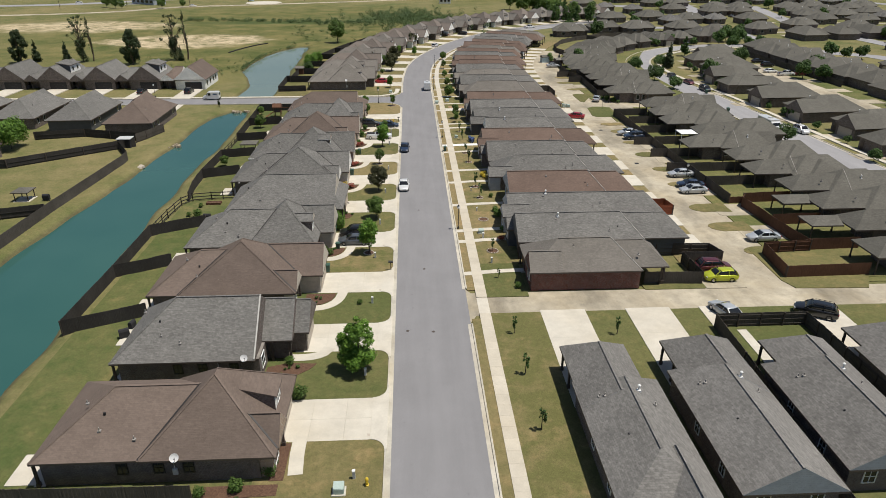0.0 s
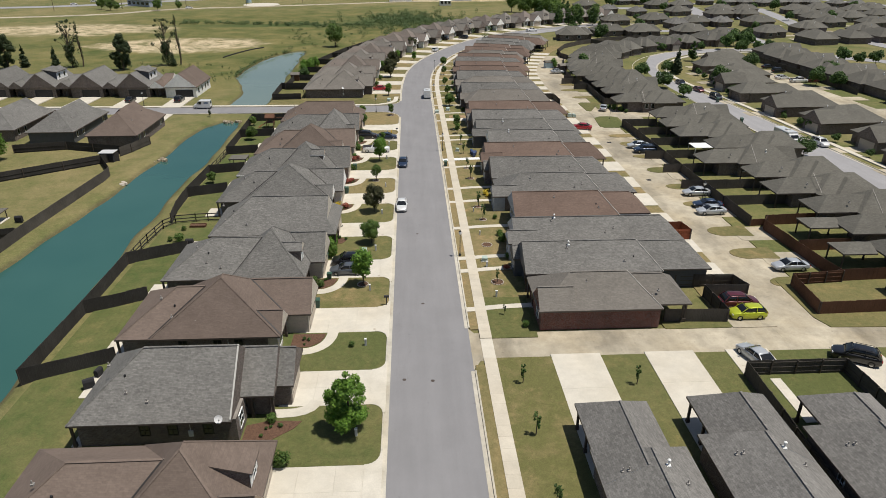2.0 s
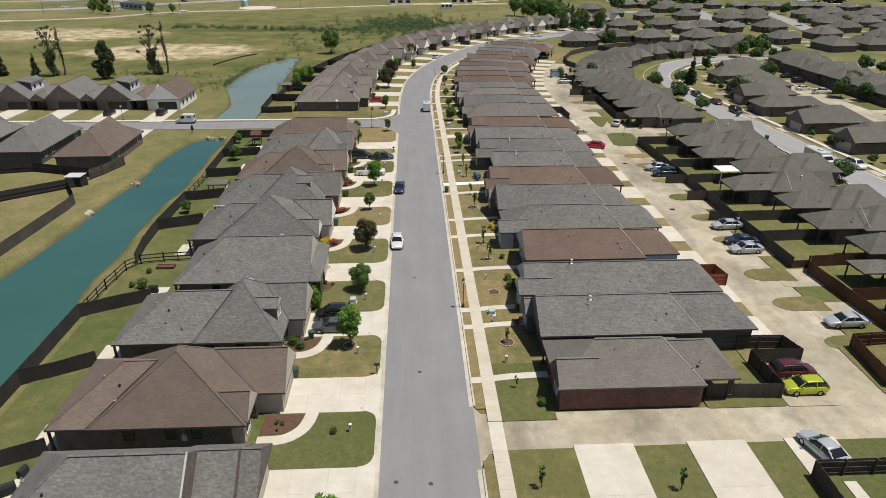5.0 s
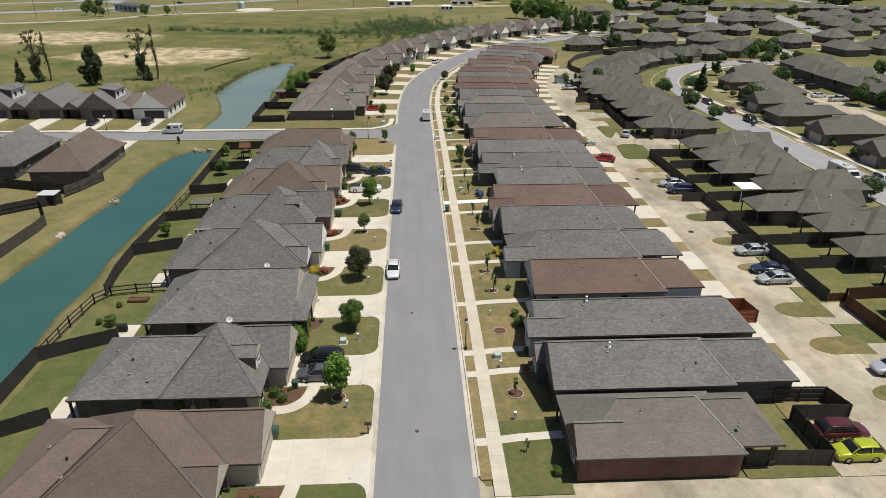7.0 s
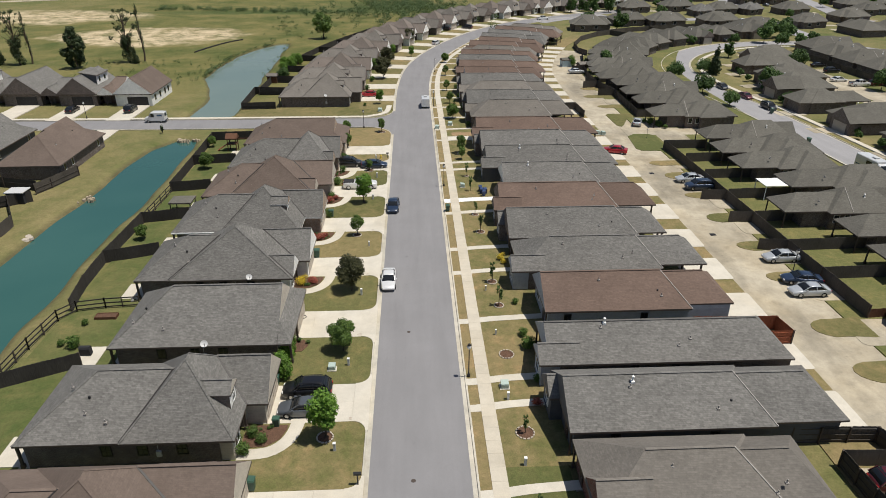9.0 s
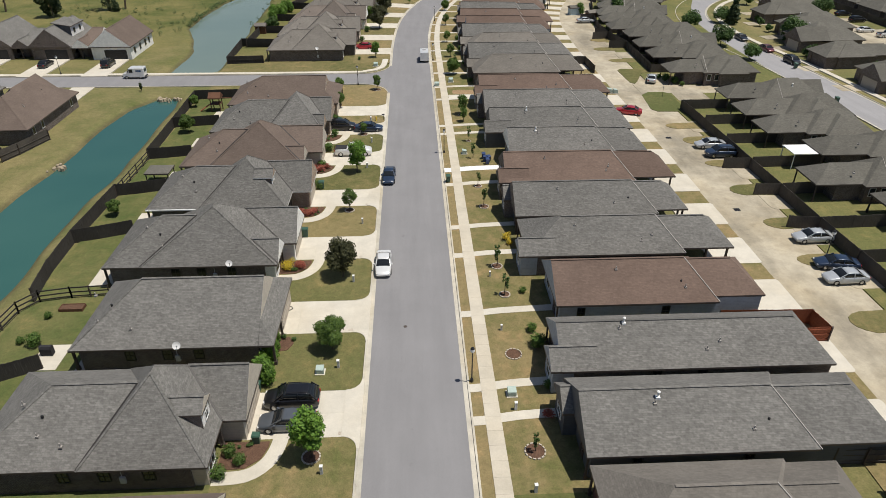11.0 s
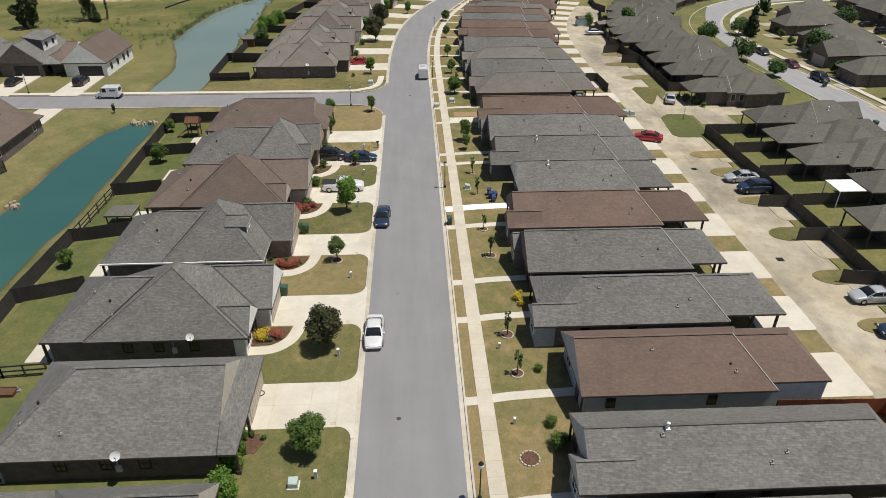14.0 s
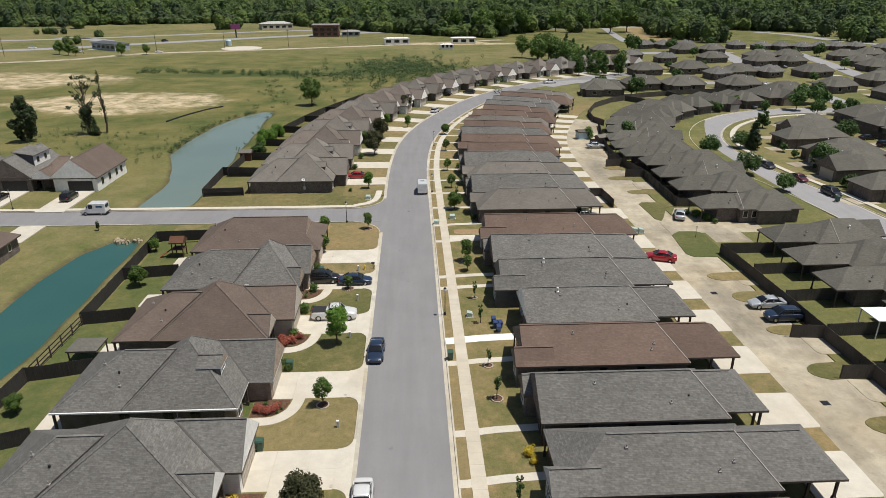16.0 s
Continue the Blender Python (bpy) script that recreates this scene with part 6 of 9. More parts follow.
def rubble(x, y, n, seed, label):
    """A fan of flat broken stones at a pipe's mouth."""
    c = root("rubble_apron", label, "rocks", "rubble aprons")
    c.location = (x, y, -0.32)
    rr = random.Random(seed)
    for k in range(n):
        w, q = rr.uniform(0.22, 0.5), MB()
        q.lathe([(w, -0.5), (w * 0.94, 0.02), (w * 0.7, rr.uniform(0.08, 0.16)), (0.05, rr.uniform(0.1, 0.2))], rr.choice((5, 6, 7)))
        ob = part("rock", q, M["rubble"], c)
        ob.matrix_basis = pose(rr.gauss(0, 1.25), rr.gauss(0, 0.5), rr.uniform(-0.08, 0.08), rr.uniform(-12, 12), rr.uniform(-12, 12), rr.uniform(0, 360)) @ Matrix.Diagonal((1.0, rr.uniform(0.6, 0.95), 1.0, 1.0))


rubble(-45.3, 174.0, 20, 3, "tan rubble apron at the pond's culvert")
rubble(-52.4, 142.0, 9, 4, "small tan rubble spill on the pond bank")

# ---- fences ----
FENCE_POST = MB().box(-0.06, 0.06, -0.06, 0.06, -0.3, 1.79).mesh("post", M["post"])


def fence(pts, mat="fence", h=1.83, label="weathered dark wooden privacy fence", z=0.0):
    f = root("fence", label, "fence", "yard fences")
    rnd = random.Random(int(abs(pts[0][0] * 31 + pts[0][1] * 17)))
    for (x0, y0), (x1, y1) in zip(pts, pts[1:]):
        L = math.hypot(x1 - x0, y1 - y0)
        dx, dy = (x1 - x0) / L, (y1 - y0) / L
        m = max(1, round(L / 2.44))
        if y0 > 195 or x0 < -50:
            m = max(1, round(L / 7.3))
        for k in range(m + 1):
            ob = part("post", FENCE_POST, None, f)
            ob.location = (x0 + dx * L * k / m - dy * 0.08, y0 + dy * L * k / m + dx * 0.08, z)
        n = max(1, round(L / m / 0.155))
        for j in range(m):
            rings = []
            sag = rnd.uniform(-0.035, 0.035)
            for k in range(n):
                o, t = rnd.uniform(-0.012, 0.012), h + sag + rnd.uniform(-0.025, 0.025)
                rings += [((j + (k + 0.03) / n) * L / m, o, 0.012, t), ((j + (k + 0.97) / n) * L / m, o, 0.012, t)]
                if k < n - 1:
                    rings.append(((j + (k + 1) / n) * L / m, 0.0, 0.004, t - 0.05))
            bay = MB()
            bay.v = [(x0 + dx * s - dy * e, y0 + dy * s + dx * e, q) for s, o, w, t in rings for e, q in ((o - w, z - 0.35), (o - w, z + t), (o + w, z + t), (o + w, z - 0.35))]
            bay.f = [(4 * r + c, 4 * r + 4 + c, 4 * r + 5 + c, 4 * r + 1 + c) for r in range(len(rings) - 1) for c in range(3)]
            bay.f += [(0, 1, 2, 3), tuple(range(len(bay.v) - 1, len(bay.v) - 5, -1))]
            bay.i = [0] * len(bay.f)
            part("panel", bay, M[mat], f)
        for hz in (0.35, 0.95, 1.55) if h > 1.4 and y0 < 195 and x0 > -50 else (0.3, 1.0):
            r = MB()
            r.beam((x0 - dy * 0.05, y0 + dx * 0.05, z + hz), (x1 - dy * 0.05, y1 + dx * 0.05, z + hz), 0.05, 0.09)
            part("rail", r, M[mat], f)
    return f


def rail_fence(pts, z=0.0):
    f = root("fence", "dark open rail fence with wire above the bank", "fence", "yard fences")
    for (x0, y0), (x1, y1) in zip(pts, pts[1:]):
        L = math.hypot(x1 - x0, y1 - y0)
        m = max(1, round(L / 2.4))
        for k in range(m + 1):
            p = MB()
            t = k / m
            p.box(-0.06, 0.06, -0.06, 0.06, -0.4, 1.5)
            ob = part("post", p, M["post"], f)
            ob.location = (x0 + (x1 - x0) * t, y0 + (y1 - y0) * t, z)
        for hz in (0.3, 0.8, 1.35):
            r = MB()
            r.beam((x0, y0, z + hz), (x1, y1, z + hz), 0.05, 0.14)
            part("rail", r, M["fence_black"], f)
    return f


fence([(-39.6, 64.6), (-39.4, 78.6)], "fence_black")
fence([(-39.6, 64.6), (-36.5, 66.0), (-31.6, 68.2)], "fence_black")
fence([(-39.4, 78.6), (-39.4, 92)], "fence_black")
fence([(-39.4, 78.6), (-37, 79.6), (-33.0, 81.7)], "fence_black")
fence([(-39.4, 92.0), (-32.2, 95.6)], "fence_black")
rail_fence([(-39.4, 92.0), (-39.2, 99.0), (-38.7, 104.4), (-37.4, 106.3), (-34.4, 106.9), (-30.6, 107.2)])
fence([(-38.0, 106.4), (-38.9, 112), (-39.2, 118.6)], "fence_black")
fence([(-39.2, 118.6), (-36.5, 119.4), (-32.8, 120.8)], "fence_black")
fence([(-39.2, 118.6), (-38.8, 131.2)], "fence_black")
rail_fence([(-38.8, 131.2), (-38.6, 143.8)])
fence([(-38.8, 131.2), (-36, 131.8), (-32.4, 132.8)], "fence_black")
fence([(-38.6, 143.8), (-36, 144.2), (-32.4, 145.0)], "fence_black")
fence([(-38.6, 143.8), (-38.9, 157.3), (-39.3, 172.2)], "fence_black")
fence([(-38.9, 157.3), (-31.4, 158.5)], "fence_black")
fence([(-39.3, 172.2), (-31.0, 172.8)], "fence_black")
# yards along the bend
fence([(-31.0, 197.0), (-38.8, 196.4), (-39.1, 212.6), (-30.6, 211.8)], "fence_black")
for k in range(1, 8):
    x, y, hd = on_line(bend_s[k], -33.4)
    x2, y2, _ = on_line(bend_s[k], -39.6)
    x3, y3, _ = on_line(bend_s[k + 1], -39.6)
    fence([(x, y), (x2, y2), (x3, y3)], "fence_black")
# beyond the pond
fence([(-58.8, 60), (-59.5, 88), (-59.0, 103.6), (-57.4, 128), (-57.6, 131)], label="weathered grey fence above the pond bank")
fence([(-57.6, 131), (-62.4, 138.8), (-79, 126.4), (-110, 123)], "fence_black")
fence([(-57.6, 152.6), (-59.4, 146.6), (-60.6, 143.6)], h=1.9)
fence([(-62.4, 138.8), (-59.6, 140.6)], "fence_black")
fence([(-61, 145.2), (-74, 149.2), (-84, 147.0)], "fence_black")
fence([(-59.4, 101.5), (-78, 96)], "fence_black")
# along the alley
fence([(51.4, 163.0), (51.8, 158.4), (52.2, 136.4), (52.6, 117.6), (53.0, 108.0), (53.2, 101.0)])
fence([(53.2, 101.0), (55.9, 101.2)], "fence_brown", 1.2)
fence([(55.9, 101.2), (54.7, 99.6), (55.8, 85.6), (56.4, 82.0)], "fence_brown", label="red-brown stained wooden privacy fence")
fence([(56.4, 82.0), (49.3, 81.5), (48.7, 74.1), (60.2, 74.4)], "fence_brown", label="red-brown stained wooden yard fence")
fence([(51.4, 163.0), (60, 163.2)])
for y, mt in ((82.2, "fence_brown"), (91.6, "fence_brown"), (101.3, "fence_brown"), (110.0, "fence"), (118.0, "fence"), (127.8, "fence"), (136.8, "fence"), (146.2, "fence"), (155.0, "fence")):
    fence([(52.8 if y > 103 else 55.8, y), (64.0, y + 0.4)], mt)
fence([(48.4, 136.8), (52.2, 136.4)])
fence([(49.0, 127.8), (52.4, 127.6)])
fence([(49.0, 118.6), (52.6, 117.8)])
fence([(53.4, 186.4), (53.8, 207.0), (51.9, 216.6), (51.8, 226), (53.2, 237), (56.0, 250), (58.6, 262)])
fence([(53.4, 186.4), (60.0, 186.2)])
fence([(49.8, 207.2), (53.8, 207.0)])
fence([(47.9, 215.8), (51.9, 216.6)])
for k in range(4):
    fence([(53.8, 194.4 + 9.2 * k), (58.5, 194.4 + 9.2 * k)])
fence([(49.6, 220.6), (52.3, 218.0)])
fence([(49.6, 237.2), (53.4, 237.0)])
fence([(131.5, 196), (131.3, 228), (130.6, 258), (134, 266)])
# the long curved fence behind the bend houses
fence([(58.6, 268.0), (59.6, 278.6), (65.4, 292.4), (73.8, 302.5), (88, 312.6), (104, 319.0), (116, 321.5), (132, 321.8)], label="long curved weathered wooden fence behind houses")
fence([(60.4, 262.5), (58.6, 268.0)])
fence([(80.2, 306.4), (88.0, 296.0)])
fence([(99.4, 317.0), (101.4, 306.0)])
fence([(42.2, 78.8), (41.4, 81.6), (34.0, 81.9)])
fence([(36.7, 79.0), (42.2, 78.8)])
fence([(29.6, 73.3), (37.0, 72.9), (36.7, 79.0)])
fence([(32.2, 99.4), (41.4, 99.2), (41.8, 96.4), (38.8, 96.3)], "fence_red", label="bright red-stained cedar yard fence")
fence([(45.0, 48.0), (44.8, 62.6), (34.2, 62.6), (34.0, 55.0)])
fence([(32.9, 30), (34.0, 55.0)])
fence([(44.0, 30.0), (45.0, 48.0)])
fence([(-33.4, 39.4), (-17.9, 39.1)])
fence([(36.8, 193.6), (40.6, 193.4), (41.0, 186.4)])


# ---- trees and shrubs ----
def leaf_mesh(name, lobes, n, size, mat, seed, flat=0.0):
    """Many small leaf faces filling a set of lobes: (x, y, z, rx, ry, rz)."""
    g_ = np.random.default_rng(seed)
    vol = np.array([l[3] * l[4] * l[5] for l in lobes]) ** 0.75
    which = g_.choice(len(lobes), n, p=vol / vol.sum())
    L = np.array(lobes)[which]
    d = g_.normal(size=(n, 3))
    d /= np.linalg.norm(d, axis=1)[:, None]
    r = g_.uniform(0.25, 1.0, n) ** 0.45
    r *= 1 + 0.12 * np.sin(5 * d[:, 0] + 7 * d[:, 2] + which)
    c = L[:, :3] + d * r[:, None] * L[:, 3:]
    nrm = d + g_.normal(size=(n, 3)) * 0.55 + np.array([0, 0, 0.35])
    nrm /= np.linalg.norm(nrm, axis=1)[:, None]
    a = np.cross(nrm, g_.normal(size=(n, 3)))
    a /= np.linalg.norm(a, axis=1)[:, None]
    b = np.cross(nrm, a)
    s = size * g_.uniform(0.6, 1.4, n)[:, None]
    P = np.stack([c - a * s, c - b * s * 0.6, c + a * s, c + b * s * 0.6], 1).reshape(-1, 3)
    me = bpy.data.meshes.new(name)
    me.vertices.add(4 * n)
    me.vertices.foreach_set("co", P.astype(np.float32).ravel())
    me.loops.add(4 * n)
    me.loops.foreach_set("vertex_index", np.arange(4 * n, dtype=np.int32))
    me.polygons.add(n)
    me.polygons.foreach_set("loop_start", np.arange(0, 4 * n, 4, dtype=np.int32))
    me.polygons.foreach_set("loop_total", np.full(n, 4, dtype=np.int32))
    me.materials.append(mat)
    me.update()
    me.validate()
    return me


def tree(name, h, w, trunk, n, size, mat, label, seed, shape="round", category="tree"):
    t = root(name, label, category, name.replace("_", " ") + "s")
    rnd = random.Random(seed)
    lobes = []
    zc, rz = (trunk + h) / 2, (h - trunk) / 2
    if shape == "round":
        lobes.append((0, 0, zc, w * 0.36, w * 0.36, rz * 0.85))
        for k in range(16):
            a, e = rnd.uniform(0, 6.28), rnd.uniform(-0.75, 0.95)
            ce = math.sqrt(max(0, 1 - e * e))
            q = rnd.uniform(0.15, 0.27) * w
            lobes.append((math.cos(a) * ce * w * 0.34, math.sin(a) * ce * w * 0.34, zc + e * rz * 0.72, q, q, q * 0.85))
    elif shape == "egg":
        for k in range(46):
            f = rnd.uniform(0, 1) ** 1.15
            r = w * 0.5 * math.sin(math.pi * min(1, 0.28 + 0.72 * f)) ** 0.8
            a, q = rnd.uniform(0, 6.28), w * rnd.uniform(0.1, 0.17) * (1.15 - 0.5 * f)
            e = rnd.uniform(0.25, 0.85)
            lobes.append((math.cos(a) * r * e, math.sin(a) * r * e, trunk + (h - trunk) * (0.06 + 0.88 * f), q, q, q * 0.8))
    elif shape == "tall":
        for k in range(34):
            f = rnd.uniform(0, 1)
            r = w * 0.5 * (0.35 + 0.65 * math.sin(math.pi * min(1, 0.22 + 0.8 * f)))
            a, q = rnd.uniform(0, 6.28), w * rnd.uniform(0.08, 0.17)
            lobes.append((math.cos(a) * r * rnd.uniform(0.2, 0.85), math.sin(a) * r * rnd.uniform(0.2, 0.85), trunk + (h - trunk) * f, q, q, q * rnd.uniform(0.8, 1.5)))
    elif shape == "sparse":
        for k in range(12):
            a, q = rnd.uniform(0, 6.28), w * rnd.uniform(0.08, 0.13)
            lobes.append((math.cos(a) * w * 0.09, math.sin(a) * w * 0.09, trunk + (h - trunk) * rnd.uniform(0.02, 0.42), q, q, q * 1.5))
        for k in range(26):
            f = rnd.uniform(0.42, 1)
            r = w * rnd.uniform(0.12, 0.5) * (1.25 - 0.55 * f)
            a, q = rnd.uniform(0, 6.28), w * rnd.uniform(0.045, 0.085)
            lobes.append((math.cos(a) * r, math.sin(a) * r, trunk + (h - trunk) * f, q, q, q * 0.7))
    elif shape == "cone":
        for k in range(9):
            f = k / 8
            r = w * 0.5 * (1 - f) ** 0.8 + 0.12
            for j in range(3 if k < 7 else 1):
                a = rnd.uniform(0, 6.28)
                lobes.append((math.cos(a) * r * 0.4, math.sin(a) * r * 0.4, trunk + (h - trunk) * (0.04 + 0.92 * f), r * 0.75, r * 0.75, (h - trunk) * 0.075))
    elif shape == "pine":
        for k in range(44):
            f = rnd.uniform(0, 1)
            r = w * (0.34 - 0.2 * f)
            a = rnd.uniform(0, 6.28)
            lobes.append((math.cos(a) * r, math.sin(a) * r, trunk + (h - trunk) * f, w * rnd.uniform(0.07, 0.16), w * rnd.uniform(0.07, 0.16), h * rnd.uniform(0.03, 0.07)))
    else:
        for k in range(16):
            a = rnd.uniform(0, 6.28)
            lobes.append((math.cos(a) * w * 0.25, math.sin(a) * w * 0.25, trunk + (h - trunk) * rnd.uniform(0.1, 0.95), w * rnd.uniform(0.12, 0.22), w * rnd.uniform(0.12, 0.22), (h - trunk) * rnd.uniform(0.07, 0.14)))
    part("crown", leaf_mesh("crown", lobes, n, size, M[mat], seed), None, t)
    tr = MB()
    r0 = 0.018 * h + 0.02
    top = trunk + (h - trunk) * (0.5 if shape == "round" else 0.92)
    tr.tube((0, 0, -0.1), (0.02 * h, 0.01 * h, trunk * 0.6), r0, r0 * 0.8)
    tr.tube((0.02 * h, 0.01 * h, trunk * 0.6 - 0.02), (0, 0, top), r0 * 0.8, r0 * 0.25)
    for l in (lobes[12:] if shape == "sparse" else [] if shape == "loose" else lobes[1:9]):
        z0 = max(trunk * 0.7, l[2] - 0.25 * (h - trunk))
        tr.tube((0, 0, z0), (l[0], l[1], l[2]), r0 * 0.35, r0 * 0.1, 5)
    part("trunk", tr, M["bark"], t)
    return t


def clone(base, spots):
    """The thing itself at the first spot, and copies at the rest: (x, y, z, turn, scale)."""
    for j, (x, y, z, a, s) in enumerate(spots):
        m = pose(x, y, z, 0, 0, a) @ Matrix.Scale(s, 4)
        if j == 0:
            base.matrix_basis = m
        else:
            c = copy_thing(base, Matrix())
            c.matrix_basis = m


clone(tree("broad_tree", 6.6, 4.7, 1.2, 15000, 0.115, "leaf_bright", "bright green broad tree on a front lawn", 1, "egg"), [(-5.9, 56.0, 0.1, 0, 1)])
clone(tree("dark_tree", 4.7, 3.5, 0.4, 9000, 0.11, "leaf_maroon", "dense dark brownish-green tree on a front lawn", 2), [(-6.1, 109.7, 0.1, 0, 1), (-6.5, 229.5, 0.1, 40, 1.3), (-5.6, 247.5, 0.1, 150, 1.25), (1.0, 286, 0.1, 20, 1.2)])
clone(tree("round_tree", 3.7, 2.9, 0.5, 7000, 0.1, "leaf_mid", "rounded green tree on a front lawn", 3), [(-6.0, 97.2, 0.1, 0, 1), (-9.4, 243, 0.1, 60, 0.9), (10.8, 186.6, 0.1, 90, 0.95), (12.2, 252, 0.1, 200, 0.85), (-36.8, 125.5, 0.1, 10, 0.6), (-35.8, 155.0, 0.1, 80, 0.85), (-38.2, 168.0, 0.1, 30, 0.6)])
clone(tree("upright_tree", 5.7, 2.8, 0.8, 4200, 0.13, "leaf_bright", "upright light green young tree on a lawn", 4), [(-6.4, 84.2, 0.1, 0, 1), (-6.3, 137.5, 0.1, 60, 0.96), (-6.3, 200.8, 0.1, 10, 0.7), (-36.6, 241.8, 0, 90, 0.8), (1.6, 262, 0.1, 60, 0.7), (-4.5, 265, 0.1, 60, 0.7)])
clone(tree("young_tree", 3.3, 1.9, 0.7, 1900, 0.1, "leaf_mid", "young green tree in a mulch ring", 5), [(-6.5, 125.4, 0.1, 0, 1), (-6.2, 152.6, 0.1, 50, 0.65), (-4.9, 176.6, 0.1, 90, 0.95), (-12.2, 174.6, 0.1, 20, 1), (-11.3, 166.0, 0.1, 20, 0.95), (11.0, 161.6, 0.1, 80, 1.15), (11.4, 232.7, 0.1, 0, 0.95), (10.9, 200.5, 0.1, 0, 0.95), (10.8, 214, 0.1, 0, 0.9), (10.9, 158, 0.1, 60, 0.8)])
clone(tree("sapling", 2.7, 1.0, 0.9, 420, 0.085, "leaf", "thin sapling in a ring of bare soil", 6, "loose", "sapling"), [(11.3, 111.0, 0.1, 0, 1), (11.5, 105.4, 0.1, 70, 0.95), (11.1, 148.9, 0.1, 10, 0.9), (11.1, 132.0, 0.1, 140, 0.8), (11.3, 125.7, 0.1, 200, 1.0), (11.2, 142.0, 0.1, 0, 0.9), (11.5, 192, 0.1, 0, 1), (11.2, 84.0, 0.1, 0, 0.7), (11.1, 62.3, 0.05, 0, 0.8), (11.1, 54.6, 0.05, 60, 0.9), (11.2, 46.1, 0.05, 120, 0.9), (22.6, 61.6, 0.05, 0, 0.8), (11.0, 75.8, 0.1, 60, 0.5)])
clone(tree("shade_tree", 11.0, 7.0, 1.2, 3600, 0.28, "leaf_mid", "tall green shade tree beyond the houses", 15), [(69.6, 425.4, 0, 0, 1.25), (77.7, 435.8, 0, 50, 1.45), (81.2, 428.3, 0, 90, 1.2), (82.1, 409.9, 0, 130, 1.25), (81.6, 385, 0, 170, 0.85), (94.3, 395.4, 0, 210, 0.95), (92.8, 383.8, 0, 250, 0.8), (102.0, 386.7, 0, 290, 1.0), (74, 446, 0, 20, 1.3), (88, 420, 0, 320, 1.0), (66, 452, 0, 100, 1.2), (90.5, 408, 0, 140, 0.8), (-31.7, 300.9, 0, 60, 0.95), (-196, 474, 0, 0, 0.7), (-190, 470, 0, 90, 0.6), (-164, 470, 0, 40, 0.75), (-152, 476, 0, 130, 0.6), (-204, 480, 0, 10, 0.8), (170, 640, 0, 0, 2.2), (188, 652, 0, 60, 2.4), (150, 655, 0, 120, 2.0), (215, 634, 0, 180, 1.9), (60, 606, 0, 30, 2.1), (76, 612, 0, 90, 2.4), (96, 640, 0, 150, 2.0), (38, 628, 0, 210, 2.0), (128, 660, 0, 250, 1.8)])
clone(tree("tall_tree", 12, 7.6, 0.8, 9000, 0.24, "leaf_dark", "tall dark tree standing in the field", 7, "tall"), [(-100, 247.4, 0, 0, 1), (-141.9, 252.5, 0, 30, 0.95)])
clone(tree("sparse_tree", 16.5, 10.0, 0.6, 3400, 0.22, "leaf_dark", "gaunt half-bare tree with ivy up its trunk", 17, "sparse"), [(-87.6, 256.7, 0, 70, 1), (-119.9, 254, 0, 150, 1)])
clone(tree("bare_tree", 17, 2.2, 4.0, 420, 0.2, "leaf_dark", "thin half-bare pine trunk in the field", 8, "pine"), [(-83.8, 258.8, 0, 0, 1), (-117.5, 256, 0, 0, 0.9)])
clone(tree("cedar", 8.2, 3.0, 0.4, 1900, 0.25, "leaf_dark", "narrow dark cedar in the field", 9, "cone"), [(-137.2, 254.8, 0, 0, 1), (-126.2, 254.3, 0, 80, 0.95), (-85, 255, 0, 10, 0.7), (90.5, 231.2, 0, 0, 1.1), (92.5, 236, 0, 0, 0.9)])
clone(tree("garden_tree", 5.0, 5.4, 1.3, 3600, 0.2, "leaf", "spreading green garden tree", 10), [(76.8, 226.4, 0, 0, 0.95), (88.1, 233.2, 0, 20, 0.85), (77.6, 208.0, 0, 60, 1), (79.2, 195.4, 0, 100, 0.75), (97, 211.5, 0, 140, 1.2), (82.0, 137.0, 0, 20, 0.8), (97.5, 178, 0, 0, 0.8), (-94, 139, 0, 40, 0.9), (120, 240, 0, 0, 1.1), (140, 225, 0, 70, 1), (132, 170, 0, 70, 1), (96, 158, 0, 10, 0.7), (-34.5, 229, 0, 0, 0.7)])
g_spots = []
rnd = random.Random(12)
for k in range(16):
    row_y = rnd.choice((300, 343, 352, 392, 398, 452, 456, 515))
    g_spots.append((rnd.uniform(112, 300), row_y + rnd.uniform(-3, 3), 0, rnd.uniform(0, 360), rnd.uniform(0.6, 1.3)))
for x, y, sc in ((130.5, 205, 0.9), (126.8, 209.6, 1.0), (96.4, 222, 0.35), (97.0, 228.5, 0.4), (94.6, 197.5, 0.5), (99.0, 234.5, 0.3), (170, 246, 0.9), (160, 250, 1.0), (164, 246, 0.8), (87.7, 316.9, 1.15), (110.5, 290.2, 0.75), (113.4, 291.2, 0.7), (140, 296, 1.2), (146, 297, 1.25), (141.0, 276.5, 0.8), (73, 256, 0.6), (61.0, 243, 0.9), (88, 273, 0.4), (75.5, 324, 1.15), (131.6, 284.6, 1.1), (141.7, 288.4, 1.15), (104.1, 283.0, 0.55), (101.6, 283.2, 0.6), (133.5, 275.5, 0.9), (148, 281, 0.8), (121, 284.6, 0.6), (164, 484, 1.3), (93, 422, 1.2), (135.8, 475, 1.9)):
    g_spots.append((x, y, 0, 57 * x % 360, sc))
